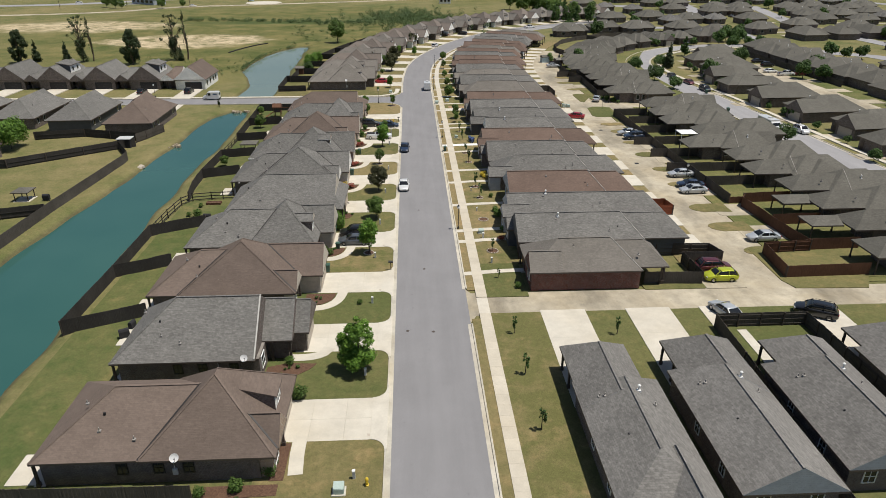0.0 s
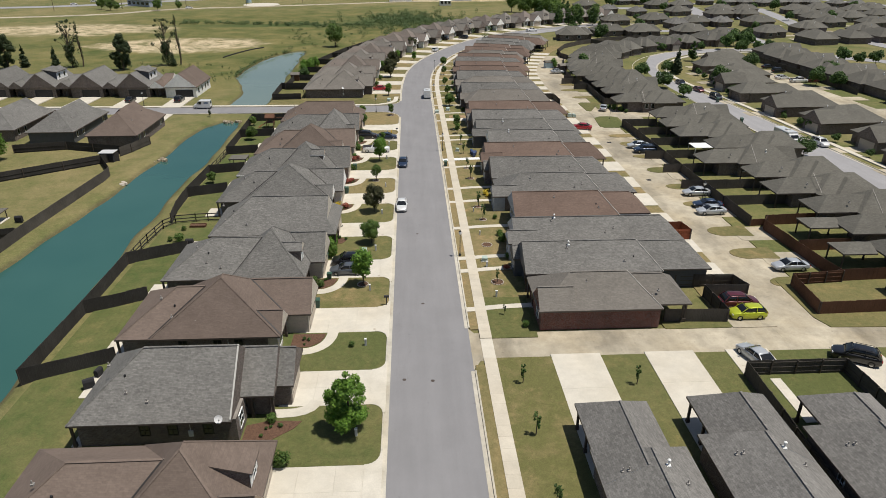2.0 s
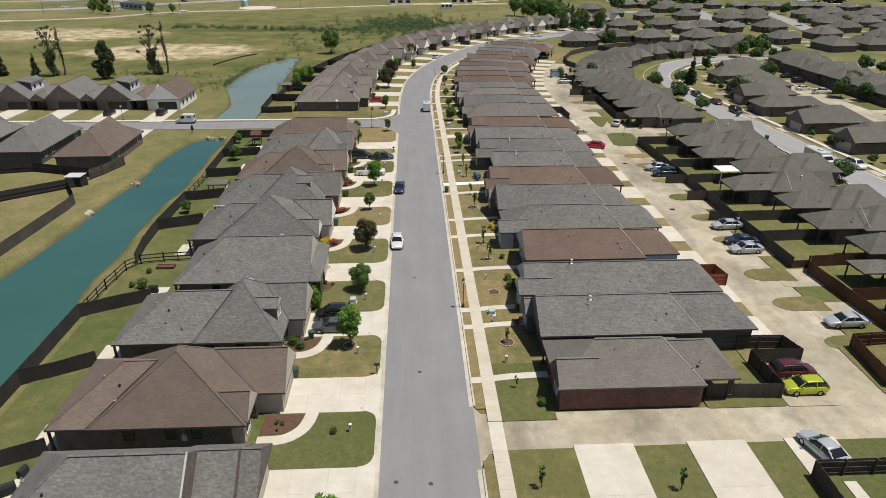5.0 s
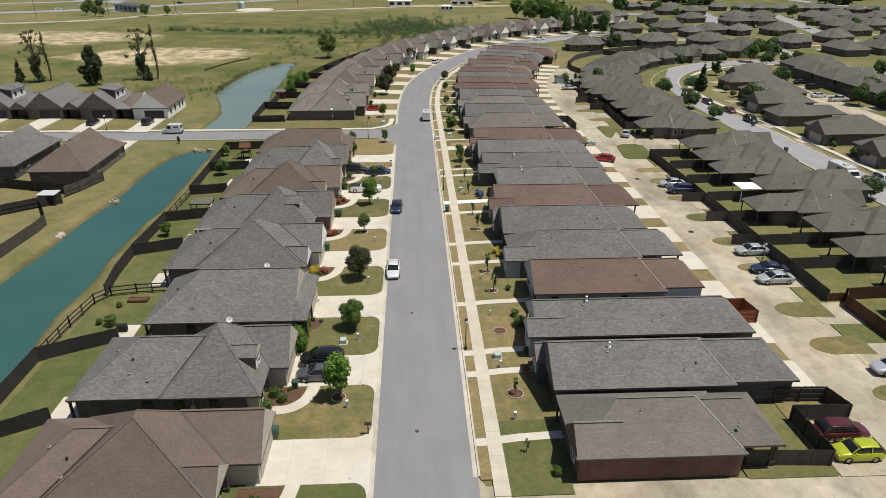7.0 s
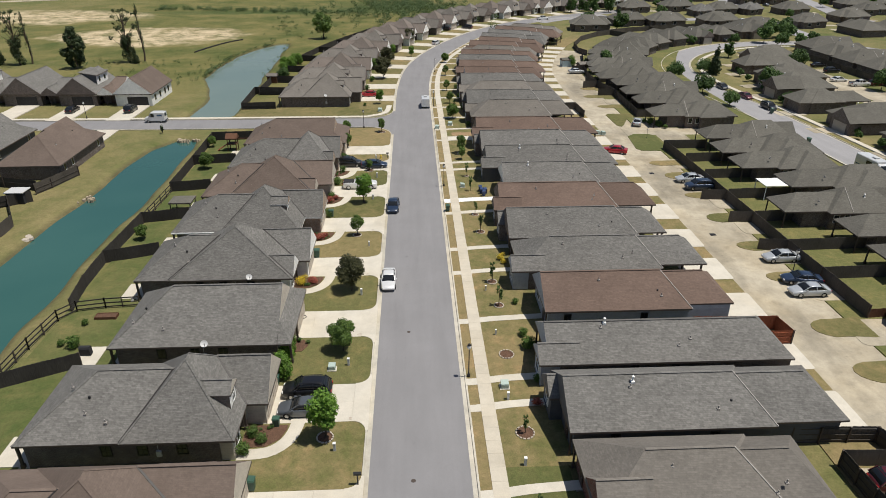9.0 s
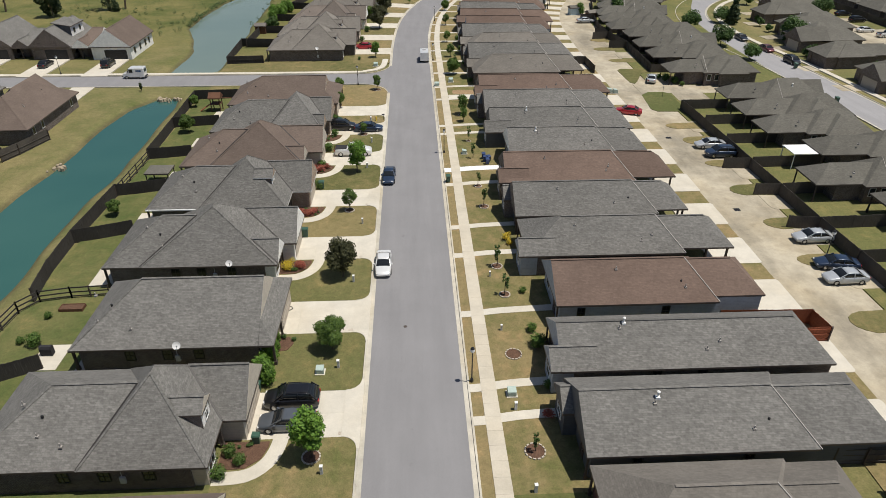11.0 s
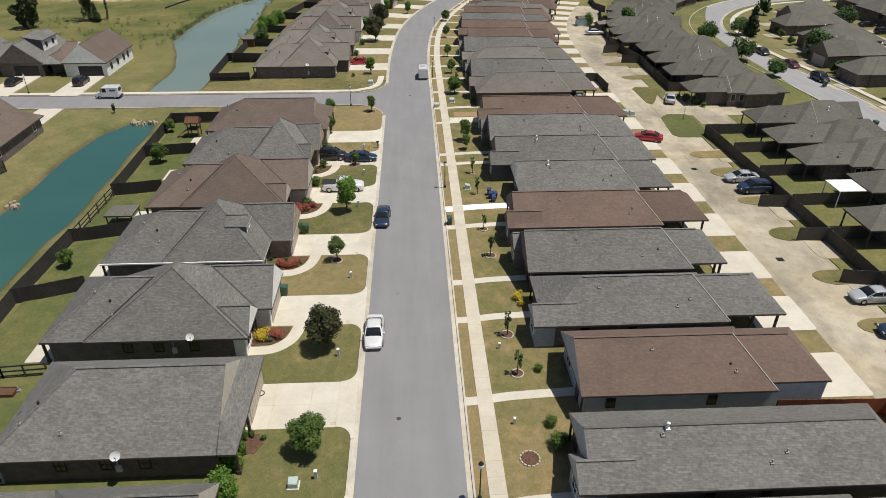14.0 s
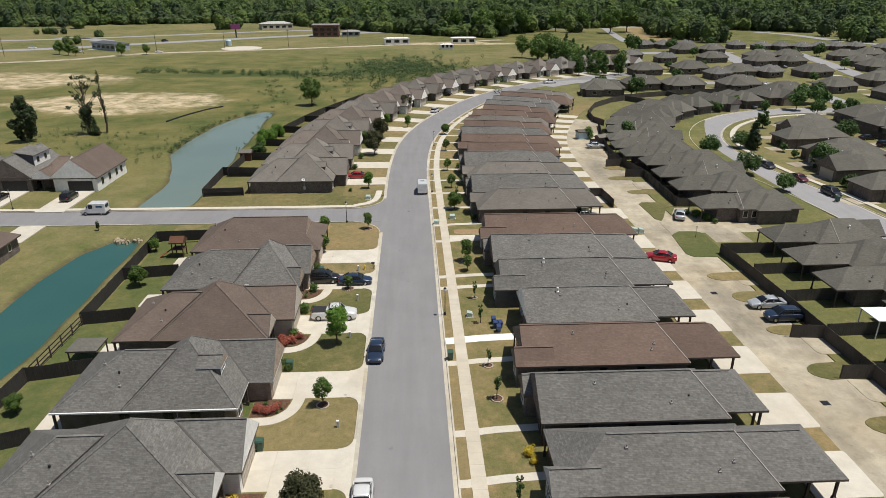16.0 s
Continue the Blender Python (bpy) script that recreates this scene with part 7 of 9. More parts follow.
clone(tree("pear_tree", 10.5, 5.8, 1.2, 2600, 0.3, "leaf", "tall oval green tree in a row along a street", 14, "egg"), [(80.2, 475, 0, 0, 1.15), (81.1, 465, 0, 40, 1.1), (78.5, 425, 0, 80, 0.9), (92, 458.5, 0, 120, 1.25), (92.5, 443.6, 0, 160, 1.1), (79.8, 400.5, 0, 200, 0.85), (79.9, 375.2, 0, 240, 1.0), (86.3, 379, 0, 280, 0.8), (88.2, 376.5, 0, 320, 0.75), (91.5, 374.8, 0, 20, 0.9), (99, 376.4, 0, 60, 0.9), (93, 424, 0, 100, 0.95), (88, 391, 0, 130, 0.9), (87, 319.6, 0, 170, 0.8), (92.8, 412, 0, 210, 0.95), (81, 437, 0, 250, 1.0), (79.5, 388, 0, 290, 0.8), (106.5, 257.6, 0, 30, 0.72)])
clone(tree("willow", 6.5, 8.0, 0.5, 6500, 0.2, "leaf_bright", "wide pale green willow behind a yard fence", 13), [(-85.5, 140.0, 0, 0, 1.0)])
for k in range(16):
    g_spots.append((rnd.uniform(92.5, 95.5), rnd.uniform(118, 222), 0, rnd.uniform(0, 360), rnd.uniform(0.22, 0.5)))
clone(tree("street_tree", 5.6, 5.4, 1.3, 1500, 0.34, "leaf", "full green tree among farther houses", 11), g_spots)


def shrub(name, w, h, n, mat, label, seed, spots, size=0.07):
    b = root(name, label, "shrub", name.replace("_", " ") + "s")
    rnd = random.Random(seed)
    lobes = [(rnd.uniform(-0.22, 0.22) * w, rnd.uniform(-0.22, 0.22) * w, h * rnd.uniform(0.35, 0.65), w * 0.33, w * 0.33, h * 0.36) for _ in range(6)]
    part("foliage", leaf_mesh("foliage", lobes, n, size, M[mat], seed), None, b)
    s = MB()
    for k in range(4):
        a = k * 1.57 + 0.4
        s.tube((0, 0, -0.05), (math.cos(a) * w * 0.2, math.sin(a) * w * 0.2, h * 0.55), 0.03, 0.012, 5)
    part("stem", s, M["bark"], b)
    clone(b, spots)


shrub("green_shrub", 1.3, 1.2, 900, "leaf_yard", "rounded green shrub beside a house front", 21, [(-11.2, 51.9, 0.1, 0, 1.3), (-11.9, 118.9, 0.1, 30, 0.9), (-11.2, 132.2, 0.1, 70, 0.9), (-10.8, 158.2, 0.1, 10, 0.7), (-6.7, 69.8, 0.1, 0, 0.6), (13.6, 96.9, 0.1, 0, 1.35), (13.5, 91.2, 0.1, 50, 0.8), (13.2, 73.0, 0.1, 0, 0.8), (-13.2, 57.5, 0.1, 60, 0.9), (-14.6, 40.2, 0.1, 0, 1.1), (-17.4, 39.7, 0.1, 0, 0.9), (-12.5, 43.5, 0.1, 30, 1), (-12.4, 41.8, 0.1, 90, 1.1), (-12.6, 45.0, 0.1, 130, 0.9), (13.4, 99.2, 0.1, 0, 0.9), (13.5, 105.8, 0.1, 0, 0.7), (-14.0, 84.0, 0.1, 0, 1), (-12.8, 84.8, 0.1, 50, 1.0), (-13.2, 82.6, 0.1, 90, 1.1), (-11.9, 83.8, 0.1, 140, 0.9), (-9.4, 226, 0.1, 0, 1.4), (-10.2, 216, 0.1, 0, 1.2), (-9.8, 198.9, 0.1, 0, 0.7), (14.0, 181, 0.1, 0, 0.9), (13.9, 194, 0.1, 0, 1.2), (13.8, 206, 0.1, 0, 1.2), (13.6, 216, 0.1, 0, 1.2), (-13.4, 145.6, 0.1, 0, 0.8), (-11.6, 139.4, 0.1, 20, 1.15), (-11.4, 145.9, 0.1, 70, 1.25), (-10.2, 146.2, 0.1, 130, 0.75), (-12.2, 133.6, 0.1, 20, 0.7), (-11.6, 133.4, 0.1, 90, 0.65), (-13.0, 133.7, 0.1, 140, 0.7), (-10.9, 152.2, 0.1, 0, 1.1), (-12.2, 155.9, 0.1, 0, 0.9), (-11.4, 159.0, 0.1, 0, 1.2), (-36, 99.5, 0.05, 0, 0.7), (-35.2, 103.5, 0.05, 0, 0.7), (-34.6, 99.2, 0.05, 60, 1.3), (54.4, 180.2, 0.05, 0, 1.5), (55.8, 178.6, 0.05, 0, 1.3), (53.4, 181.8, 0.05, 60, 1.0), (56.6, 176.9, 0.05, 60, 0.9), (81.8, 130.2, 0.05, 0, 1.5)])
shrub("tall_hedge_bush", 2.3, 3.2, 2400, "leaf_bright", "tall bright green bush at a house corner", 22, [(-11.7, 93.0, 0.1, 0, 1), (-11.6, 95.6, 0.1, 60, 0.7), (-11.5, 97.3, 0.1, 20, 0.5), (-11.5, 98.5, 0.1, 110, 0.48), (51.0, 245, 0, 0, 1.2), (-36.4, 238.6, 0, 20, 1.2), (-35.0, 243.0, 0, 80, 1.4), (-34.2, 247.2, 0, 150, 1.3), (-36.8, 246.4, 0, 210, 1.1), (-33.8, 252.0, 0, 10, 1.2), (-35.6, 255.0, 0, 60, 1.0)], 0.1)
shrub("yellow_shrub", 1.5, 1.3, 900, "leaf_yellow", "bright golden-yellow shrub in a curved bed", 23, [(-12.3, 111.4, 0.1, 0, 1.05), (13.2, 117.0, 0.1, 0, 0.8), (13.4, 115.9, 0.1, 40, 0.6)])
shrub("red_shrub", 1.3, 1.0, 800, "leaf_red", "red-leaved shrub in a house-front bed", 24, [(-11.0, 111.5, 0.1, 0, 1), (-12.7, 124.4, 0.1, 0, 0.95), (-11.6, 124.2, 0.1, 50, 0.95), (-11.0, 124.9, 0.1, 90, 0.8), (-12.3, 137.4, 0.1, 80, 1.1), (-11.6, 138.2, 0.1, 150, 1.0), (-10.9, 138.9, 0.1, 20, 0.9), (-12.9, 138.6, 0.1, 60, 0.9), (12.9, 87.6, 0.1, 0, 0.8), (-11.8, 211.4, 0.1, 0, 1.1)])
shrub("conical_shrub", 0.7, 1.6, 500, "leaf_dark", "dark upright conical shrub beside a driveway", 25, [(-12.0, 119.4, 0.1, 0, 1), (-13.0, 64.8, 0.1, 0, 0.8), (-51.4, 178, 0.0, 0, 1.2)])

# planting beds
bed_spots = []
rnd = random.Random(44)
BEDS = [[(-13.5, y - 3.0), (-11.4, y - 2.9), (-10.3, y - 2.0), (-9.9, y - 0.8), (-9.9, y - 0.25), (-13.5, y - 0.25)] for k, (y, _) in enumerate(DRIVE) if k in (2, 3, 5, 6, 7, 8)]
BEDS += [[(-12.3, 41.0), (-11.1, 41.0), (-11.1, 45.4), (-12.3, 45.4)], [(-17.6, 39.2), (-11.4, 39.4), (-11.4, 40.6), (-17.6, 40.6)], [(-11.6, 97.0), (-10.3, 97.2), (-9.8, 98.2), (-10.3, 99.2), (-11.6, 99.2)], [(-15.4, 55.0), (-13.0, 54.8), (-11.0, 56.4), (-10.4, 57.4), (-13.4, 57.6), (-15.4, 57.0)]]
for nm, pts in (("flower_bed", p) for p in BEDS):
    m = MB()
    m.prism(pts, -0.05, 0.16)
    thing(nm, m, M["mulch"], "reddish mulch planting bed beside a house front", "flower bed", "planting beds")
    cx, cy = sum(p[0] for p in pts) / len(pts), sum(p[1] for p in pts) / len(pts)
    for j in range(4):
        bed_spots.append((cx + rnd.uniform(-0.95, 0.95), cy + rnd.uniform(-1.0, 1.0), 0.14, rnd.uniform(0, 360), rnd.uniform(0.3, 0.6)))
shrub("low_shrub", 1.1, 0.9, 260, "leaf", "low green shrub in a mulch bed", 27, bed_spots, 0.09)
for x, y, rr in ((11.3, 111.0, 0.6), (11.5, 105.4, 0.55), (11.1, 95.7, 0.75), (11.1, 132, 0.5), (11.3, 125.7, 0.6), (-6.4, 84.2, 0.7), (-6.5, 125.4, 0.6), (-6.2, 152.6, 0.7), (-4.9, 176.6, 0.75), (11.1, 148.9, 0.35), (11.0, 161.4, 0.7), (11.2, 84, 0.8)):
    rg = root("tree_ring", "ring of pale edging stones round mulch", "tree ring", "tree rings")
    rg.location = (x, y, LAWN_Z)
    m = MB()
    m.lathe([(rr, -0.05), (rr * 0.96, 0.03), (0.01, 0.05)], 14)
    part("mulch", m, M["mulch"], rg)
    n = 14
    st = MB().box(-0.12, 0.12, -0.06, 0.06, -0.05, 0.1).mesh("stone", M["stone"])
    for k in range(n):
        a = 2 * math.pi * k / n
        ob = part("stone", st, None, rg)
        ob.matrix_basis = pose(rr * math.cos(a), rr * math.sin(a), 0, 0, 0, math.degrees(a) + 90)

# ---- far woods and scrub ----
def woods(name, label, spots, per, mat, seed):
    """Many far trees in one mesh: each a heap of leaf clumps over a short trunk."""
    g_ = np.random.default_rng(seed)
    S = np.array(spots)
    n = len(S) * per
    i = np.repeat(np.arange(len(S)), per)
    d = g_.normal(size=(n, 3))
    d /= np.linalg.norm(d, axis=1)[:, None]
    lump = 1 + 0.3 * np.sin(4 * d[:, 0] + i) * np.cos(5 * d[:, 1] + 2 * i)
    r = g_.uniform(0.5, 1, n) ** 0.5 * lump
    H, W = S[i, 3], S[i, 4]
    c = np.stack([S[i, 0] + d[:, 0] * r * W / 2, S[i, 1] + d[:, 1] * r * W / 2, S[i, 2] + H * 0.52 + d[:, 2] * r * H * 0.48 * (1.15 - 0.3 * np.sin(i * 7.7))], 1)
    nrm = d + g_.normal(size=(n, 3)) * (0.2 if per > 100 else 0.5) + np.array([0, 0, 0.85])
    nrm /= np.linalg.norm(nrm, axis=1)[:, None]
    a = np.cross(nrm, g_.normal(size=(n, 3)))
    a /= np.linalg.norm(a, axis=1)[:, None]
    b = np.cross(nrm, a)
    s = (np.minimum(W, 30) * (0.105 if per > 100 else 0.064) * g_.uniform(0.6, 1.4, n))[:, None]
    P = np.stack([c - a * s, c - b * s * 0.7, c + a * s, c + b * s * 0.7], 1).reshape(-1, 3)
    if per > 100:
        # the dense inner foliage of each crown, lumpy and closed
        u, v = np.meshgrid(np.arange(8), np.arange(5), indexing="ij")
        q = np.stack([np.stack([u + du, v + dv], -1) for du, dv in ((0, 0), (1, 0), (1, 1), (0, 1))], 2).reshape(-1, 2)
        th, ph = q[:, 0] % 8 * math.pi / 4, q[:, 1] * math.pi / 5
        d = np.stack([np.cos(th) * np.sin(ph), np.sin(th) * np.sin(ph), -np.cos(ph)], 1)
        j = np.arange(len(S))[:, None]
        r = 0.92 * (1 + 0.25 * np.sin(4 * d[None, :, 0] + j) * np.cos(5 * d[None, :, 1] + 2 * j))
        core = np.stack([S[:, 0:1] + d[None, :, 0] * r * S[:, 4:5] / 2, S[:, 1:2] + d[None, :, 1] * r * S[:, 4:5] / 2, S[:, 2:3] + S[:, 3:4] * (0.5 + d[None, :, 2] * r * 0.46)], 2)
        P = np.concatenate([P, core.reshape(-1, 3)])
        n = len(P) // 4
    me = bpy.data.meshes.new(name)
    me.vertices.add(4 * n)
    me.vertices.foreach_set("co", P.astype(np.float32).ravel())
    me.loops.add(4 * n)
    me.loops.foreach_set("vertex_index", np.arange(4 * n, dtype=np.int32))
    me.polygons.add(n)
    me.polygons.foreach_set("loop_start", np.arange(0, 4 * n, 4, dtype=np.int32))
    me.polygons.foreach_set("loop_total", np.full(n, 4, dtype=np.int32))
    me.materials.append(mat)
    me.update()
    return tagged(new(name, me), label, "woods", kind="stuff")


rnd = random.Random(31)


def edge(x):
    """Where the woods begin, by x."""
    pts = [(-900, 600), (-385, 735), (-319, 752), (-252, 785), (-160, 800), (-60, 700), (9, 634), (62, 600), (132, 700), (189, 712), (204, 735), (240, 735), (262, 690), (306, 668), (345, 640), (372, 668), (430, 660), (900, 520)]
    for (a, ya), (b, yb) in zip(pts, pts[1:]):
        if x <= b:
            return ya + (yb - ya) * (x - a) / (b - a)
    return 480


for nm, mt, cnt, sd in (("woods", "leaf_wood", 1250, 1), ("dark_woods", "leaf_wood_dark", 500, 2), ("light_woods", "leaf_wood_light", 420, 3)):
    sp = []
    for k in range(cnt):
        x = rnd.uniform(-900, 900)
        dd = rnd.random() ** 2.0 * 420
        H = rnd.uniform(12, 22) if dd > 15 else rnd.uniform(9, 15)
        sp.append((x, edge(x) + dd, 0, H + dd * 0.012, rnd.uniform(9, 14)))
    for k in range(cnt // 4):
        x = rnd.uniform(-2200, 2200)
        y = rnd.uniform(1150, 2600)
        sp.append((x, y, 0, rnd.uniform(24, 36), rnd.uniform(34, 50)))
    for k in range(cnt // 5):
        sp.append((rnd.uniform(-1100, 1100), rnd.uniform(880, 1240), 0, rnd.uniform(20, 28), rnd.uniform(24, 34)))
    # copses standing out into the fields
    for cx, cy, rx, ry, c_n in ((206, 600, 9, 34, 22), (219, 552, 7, 5, 5), (226, 665, 20, 18, 16), (326, 553, 8, 8, 5), (-288, 642, 13, 4, 12), (-304, 715, 14, 6, 8), (-236, 612, 4, 3, 3), (-228, 547, 4, 3, 3), (-160, 700, 10, 6, 6), (352, 596, 22, 12, 9), (395, 560, 26, 22, 14), (122, 655, 26, 10, 10)):
        for k in range(max(2, c_n // 3)):
            low = 0.4 if ry < 5 else 1.0
            sp.append((cx + rnd.uniform(-rx, rx), cy + rnd.uniform(-ry, ry), 0, rnd.uniform(9, 15) * low, rnd.uniform(8, 12) * low))
    if nm != "dark_woods":
        for k in range(330):
            x = rnd.uniform(-700, 700)
            sp.append((x, edge(x) + rnd.uniform(-6, 40), -0.5, rnd.uniform(5, 10), rnd.uniform(9, 14)))
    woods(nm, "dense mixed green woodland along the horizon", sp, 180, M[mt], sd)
sp = []
for k in range(300):
    sp.append((rnd.gauss(-2, 16), rnd.gauss(395, 26), 0.5, rnd.uniform(1.2, 3.6), rnd.uniform(2, 4.5)))
for k in range(130):
    x = rnd.uniform(-125, -22)
    sp.append((x, 386 - (x + 70) * 0.16 + rnd.gauss(0, 3.2), 0.1, rnd.uniform(0.8, 2.2), rnd.uniform(1.5, 3.6)))
for k in range(70):
    sp.append((rnd.uniform(-60, -20), rnd.uniform(296, 380), 0, rnd.uniform(0.5, 1.8), rnd.uniform(0.8, 2.4)))
for k in range(90):
    y = rnd.uniform(236, 292)
    s = shore(POND_B, y)
    sp.append((s[0] - rnd.uniform(0.2, 1.6) if rnd.random() < 0.85 else s[1] + rnd.uniform(0.2, 1.6), y, -0.2, rnd.uniform(0.4, 1.2), rnd.uniform(0.6, 1.5)))
for k in range(120):
    sp.append((rnd.uniform(-100, -56), rnd.uniform(222, 262), 0, rnd.uniform(0.4, 1.6), rnd.uniform(0.5, 1.3)))
woods("scrub", "low green scrub and weeds over the field", sp, 99, M["leaf_scrub"], 5)

# ---- vehicles ----
def wheel(parent, x, y, r=0.33):
    s = 1 if y > 0 else -1
    t = MB()
    n = 16
    prof = [(r * 0.62, -0.1), (r * 0.95, -0.11), (r, -0.06), (r, 0.06), (r * 0.95, 0.11), (r * 0.62, 0.1)]
    v = [(q * math.cos(2 * math.pi * k / n), w, q * math.sin(2 * math.pi * k / n)) for q, w in prof for k in range(n)]
    f = [(j * n + k, j * n + (k + 1) % n, (j + 1) % 6 * n + (k + 1) % n, (j + 1) % 6 * n + k) for j in range(6) for k in range(n)]
    t.add(v, f)
    w = part("wheel", t, M["tyre"], parent)
    w.location = (x, y, r)
    rm = MB()
    rm.tube((0, -0.07, 0), (0, 0.085 * s + (0.0 if s > 0 else 0), 0), r * 0.64, r * 0.6, 12)
    part("rim", rm, M["rim"], w)


def loft(mb, stations, mi=0):
    """Rings of (x, [(y, z), ...]) joined along x and closed at both ends."""
    n = len(stations[0][1])
    o = []
    for x, ring in stations:
        o += [(x, y, z) for y, z in ring]
    f = []
    for k in range(len(stations) - 1):
        a, b = k * n, (k + 1) * n
        f += [(a + j, b + j, b + (j + 1) % n, a + (j + 1) % n) for j in range(n)]
    f += [tuple(range(n)), tuple(range((len(stations) - 1) * n + n - 1, (len(stations) - 1) * n - 1, -1))]
    return mb.add(o, f, mi)


def body_ring(w, lo, belt, tuck=0.06):
    mid = lo + (belt - lo) * 0.5
    return [(-w + 0.08, lo), (-w, lo + 0.12), (-w, mid), (-w + tuck, belt - 0.06), (-w + tuck + 0.08, belt), (w - tuck - 0.08, belt), (w - tuck, belt - 0.06), (w, mid), (w, lo + 0.12), (w - 0.08, lo)]


CAR_KINDS = {
    # length, half width, height, belt, bonnet height, windscreen foot, roof front, roof back, rear glass foot, tail height, wheel r
    "sedan": (4.75, 0.91, 1.46, 0.95, 0.82, 1.2, 0.3, -0.95, -1.85, 1.0, 0.33),
    "suv": (4.7, 0.94, 1.74, 1.12, 1.02, 1.3, 0.5, -1.65, -2.22, 1.08, 0.37),
    "hatch": (4.3, 0.9, 1.6, 1.03, 0.95, 1.1, 0.4, -1.6, -2.05, 1.03, 0.34),
    "van": (5.1, 0.99, 1.78, 1.1, 1.0, 1.6, 0.85, -2.0, -2.45, 1.1, 0.35),
    "pickup": (5.7, 0.99, 1.85, 1.2, 1.12, 1.35, 0.75, -0.55, -0.85, 1.2, 0.39),
}


def car(kind, paint, label):
    L, w, H, belt, bon, wf, rf, rb, rg, tail, r = CAR_KINDS[kind]
    c = root(kind if kind != "suv" else "sport_utility_car", label, "car" if kind not in ("pickup", "van") else kind, "parked cars")
    h2 = L / 2

    def blend(keys, x):
        for (a, va), (b_, vb) in zip(keys, keys[1:]):
            if x <= b_:
                f = max(0.0, (x - a) / (b_ - a))
                return va + (vb - va) * (f * f * (3 - 2 * f))
        return keys[-1][1]

    def shell(ob):
        for pl in ob.data.polygons:
            pl.use_smooth = True
        return ob

    # the body: rounded rings under a flowing top line
    top = [(-h2, tail * 0.8), (-h2 + 0.12, tail * 0.95), (-h2 + 0.4, tail), (rg, belt + 0.01), (0, belt), (wf, belt - 0.02), (h2 - 0.6, bon * 0.97), (h2 - 0.2, bon * 0.88), (h2, bon * 0.68)]
    wid = [(-h2, w * 0.78), (-h2 + 0.15, w * 0.9), (-h2 + 0.7, w), (h2 - 1.1, w), (h2 - 0.35, w * 0.92), (h2 - 0.1, w * 0.82), (h2, w * 0.66)]
    low = [(-h2, 0.38), (-h2 + 0.25, 0.24), (0, 0.19), (h2 - 0.3, 0.2), (h2, 0.34)]
    xs = [-h2, -h2 + 0.04, -h2 + 0.12, -h2 + 0.25] + [-h2 + 0.45 + (L - 0.9) * q / 12 for q in range(13)] + [h2 - 0.25, h2 - 0.12, h2 - 0.04, h2]
    st = []
    for x in xs[::-1]:
        zt, hw, zl = blend(top, x), blend(wid, x), blend(low, x)
        zm = zl + (zt - zl) * 0.52
        ring = [(hw * 0.9, zl), (hw * 0.985, zl + 0.07), (hw, zm - 0.1), (hw * 0.99, zm + 0.08), (hw * 0.955, zt - 0.1), (hw * 0.91, zt - 0.03), (hw * 0.8, zt), (hw * 0.4, zt + 0.025)]
        st.append((x, [(-y, z) for y, z in ring] + ring[::-1]))
    b = MB()
    loft(b, st)
    shell(part("body", b, M["car_" + paint], c))
    # glass house, with the roof panel over it
    t, k = w - 0.25, w - 0.1
    line = [(rg, belt - 0.04), (rg + (rb - rg) * 0.55, belt + (H - belt) * 0.6), (rb, H - 0.07), ((rb + rf) / 2, H - 0.025), (rf, H - 0.06), (rf + (wf - rf) * 0.5, belt + (H - belt) * 0.52), (wf, belt - 0.04)]

    def height(x):
        for (a, va), (b_, vb) in zip(line, line[1:]):
            if x <= b_:
                return va + (vb - va) * (x - a) / (b_ - a)
        return line[-1][1]

    gl = MB()
    st = []
    for x, z in line[::-1]:
        f = (z - belt) / (H - belt)
        hw = k + (t - k) * max(0.0, f)
        sh = 0.07 * max(0.05, f)
        st.append((x, [(-k, belt - 0.05), (-hw - 0.01, z - sh), (-hw + 0.1, z - sh * 0.25), (-hw * 0.4, z), (hw * 0.4, z), (hw - 0.1, z - sh * 0.25), (hw + 0.01, z - sh), (k, belt - 0.05)]))
    loft(gl, st)
    shell(part("glazing", gl, M["car_glass"], c, "dark tinted car windows"))
    rp = MB()
    st = []
    for q in range(7):
        x = rf + 0.08 + (rb - 0.1 - rf - 0.08) * q / 6
        z = height(x)
        up = [(-t - 0.03, z - 0.05), (-t + 0.08, z - 0.002), (-t * 0.5, z + 0.025), (0, z + 0.035), (t * 0.5, z + 0.025), (t - 0.08, z - 0.002), (t + 0.03, z - 0.05)]
        st.append((x, up + [(t - 0.1, z - 0.08), (-t + 0.1, z - 0.08)]))
    loft(rp, st)
    shell(part("roof", rp, M["car_" + paint], c))
    for s in (-1, 1):
        for xa, za, xb, zb, ya, yb in ((wf, belt, rf, H - 0.04, k, t), ((rf + rb) / 2 - 0.1, belt, (rf + rb) / 2 - 0.1, H - 0.04, k, t), (rg, belt, rb, H - 0.04, k, t)):
            p = MB()
            p.beam((xa, s * (ya + 0.005), za - 0.04), (xb, s * (yb + 0.012), zb), 0.07, 0.09)
            part("pillar", p, M["car_" + paint], c)
        for x in (h2 - 0.95, -h2 + 0.95):
            wheel(c, x, s * (w - 0.1), r)
        hl = MB()
        hl.box(h2 - 0.3, h2 - 0.06, s * w * 0.64 - 0.15, s * w * 0.64 + 0.15, bon * 0.64, bon * 0.8)
        part("headlight", hl, M["lamp_clear"], c)
        tl = MB()
        tl.box(-h2 - 0.005, -h2 + 0.16, s * w * 0.66 - 0.14, s * w * 0.66 + 0.14, tail * 0.66, tail * 0.85)
        part("tail_light", tl, M["lamp_red"], c)
        mr = MB()
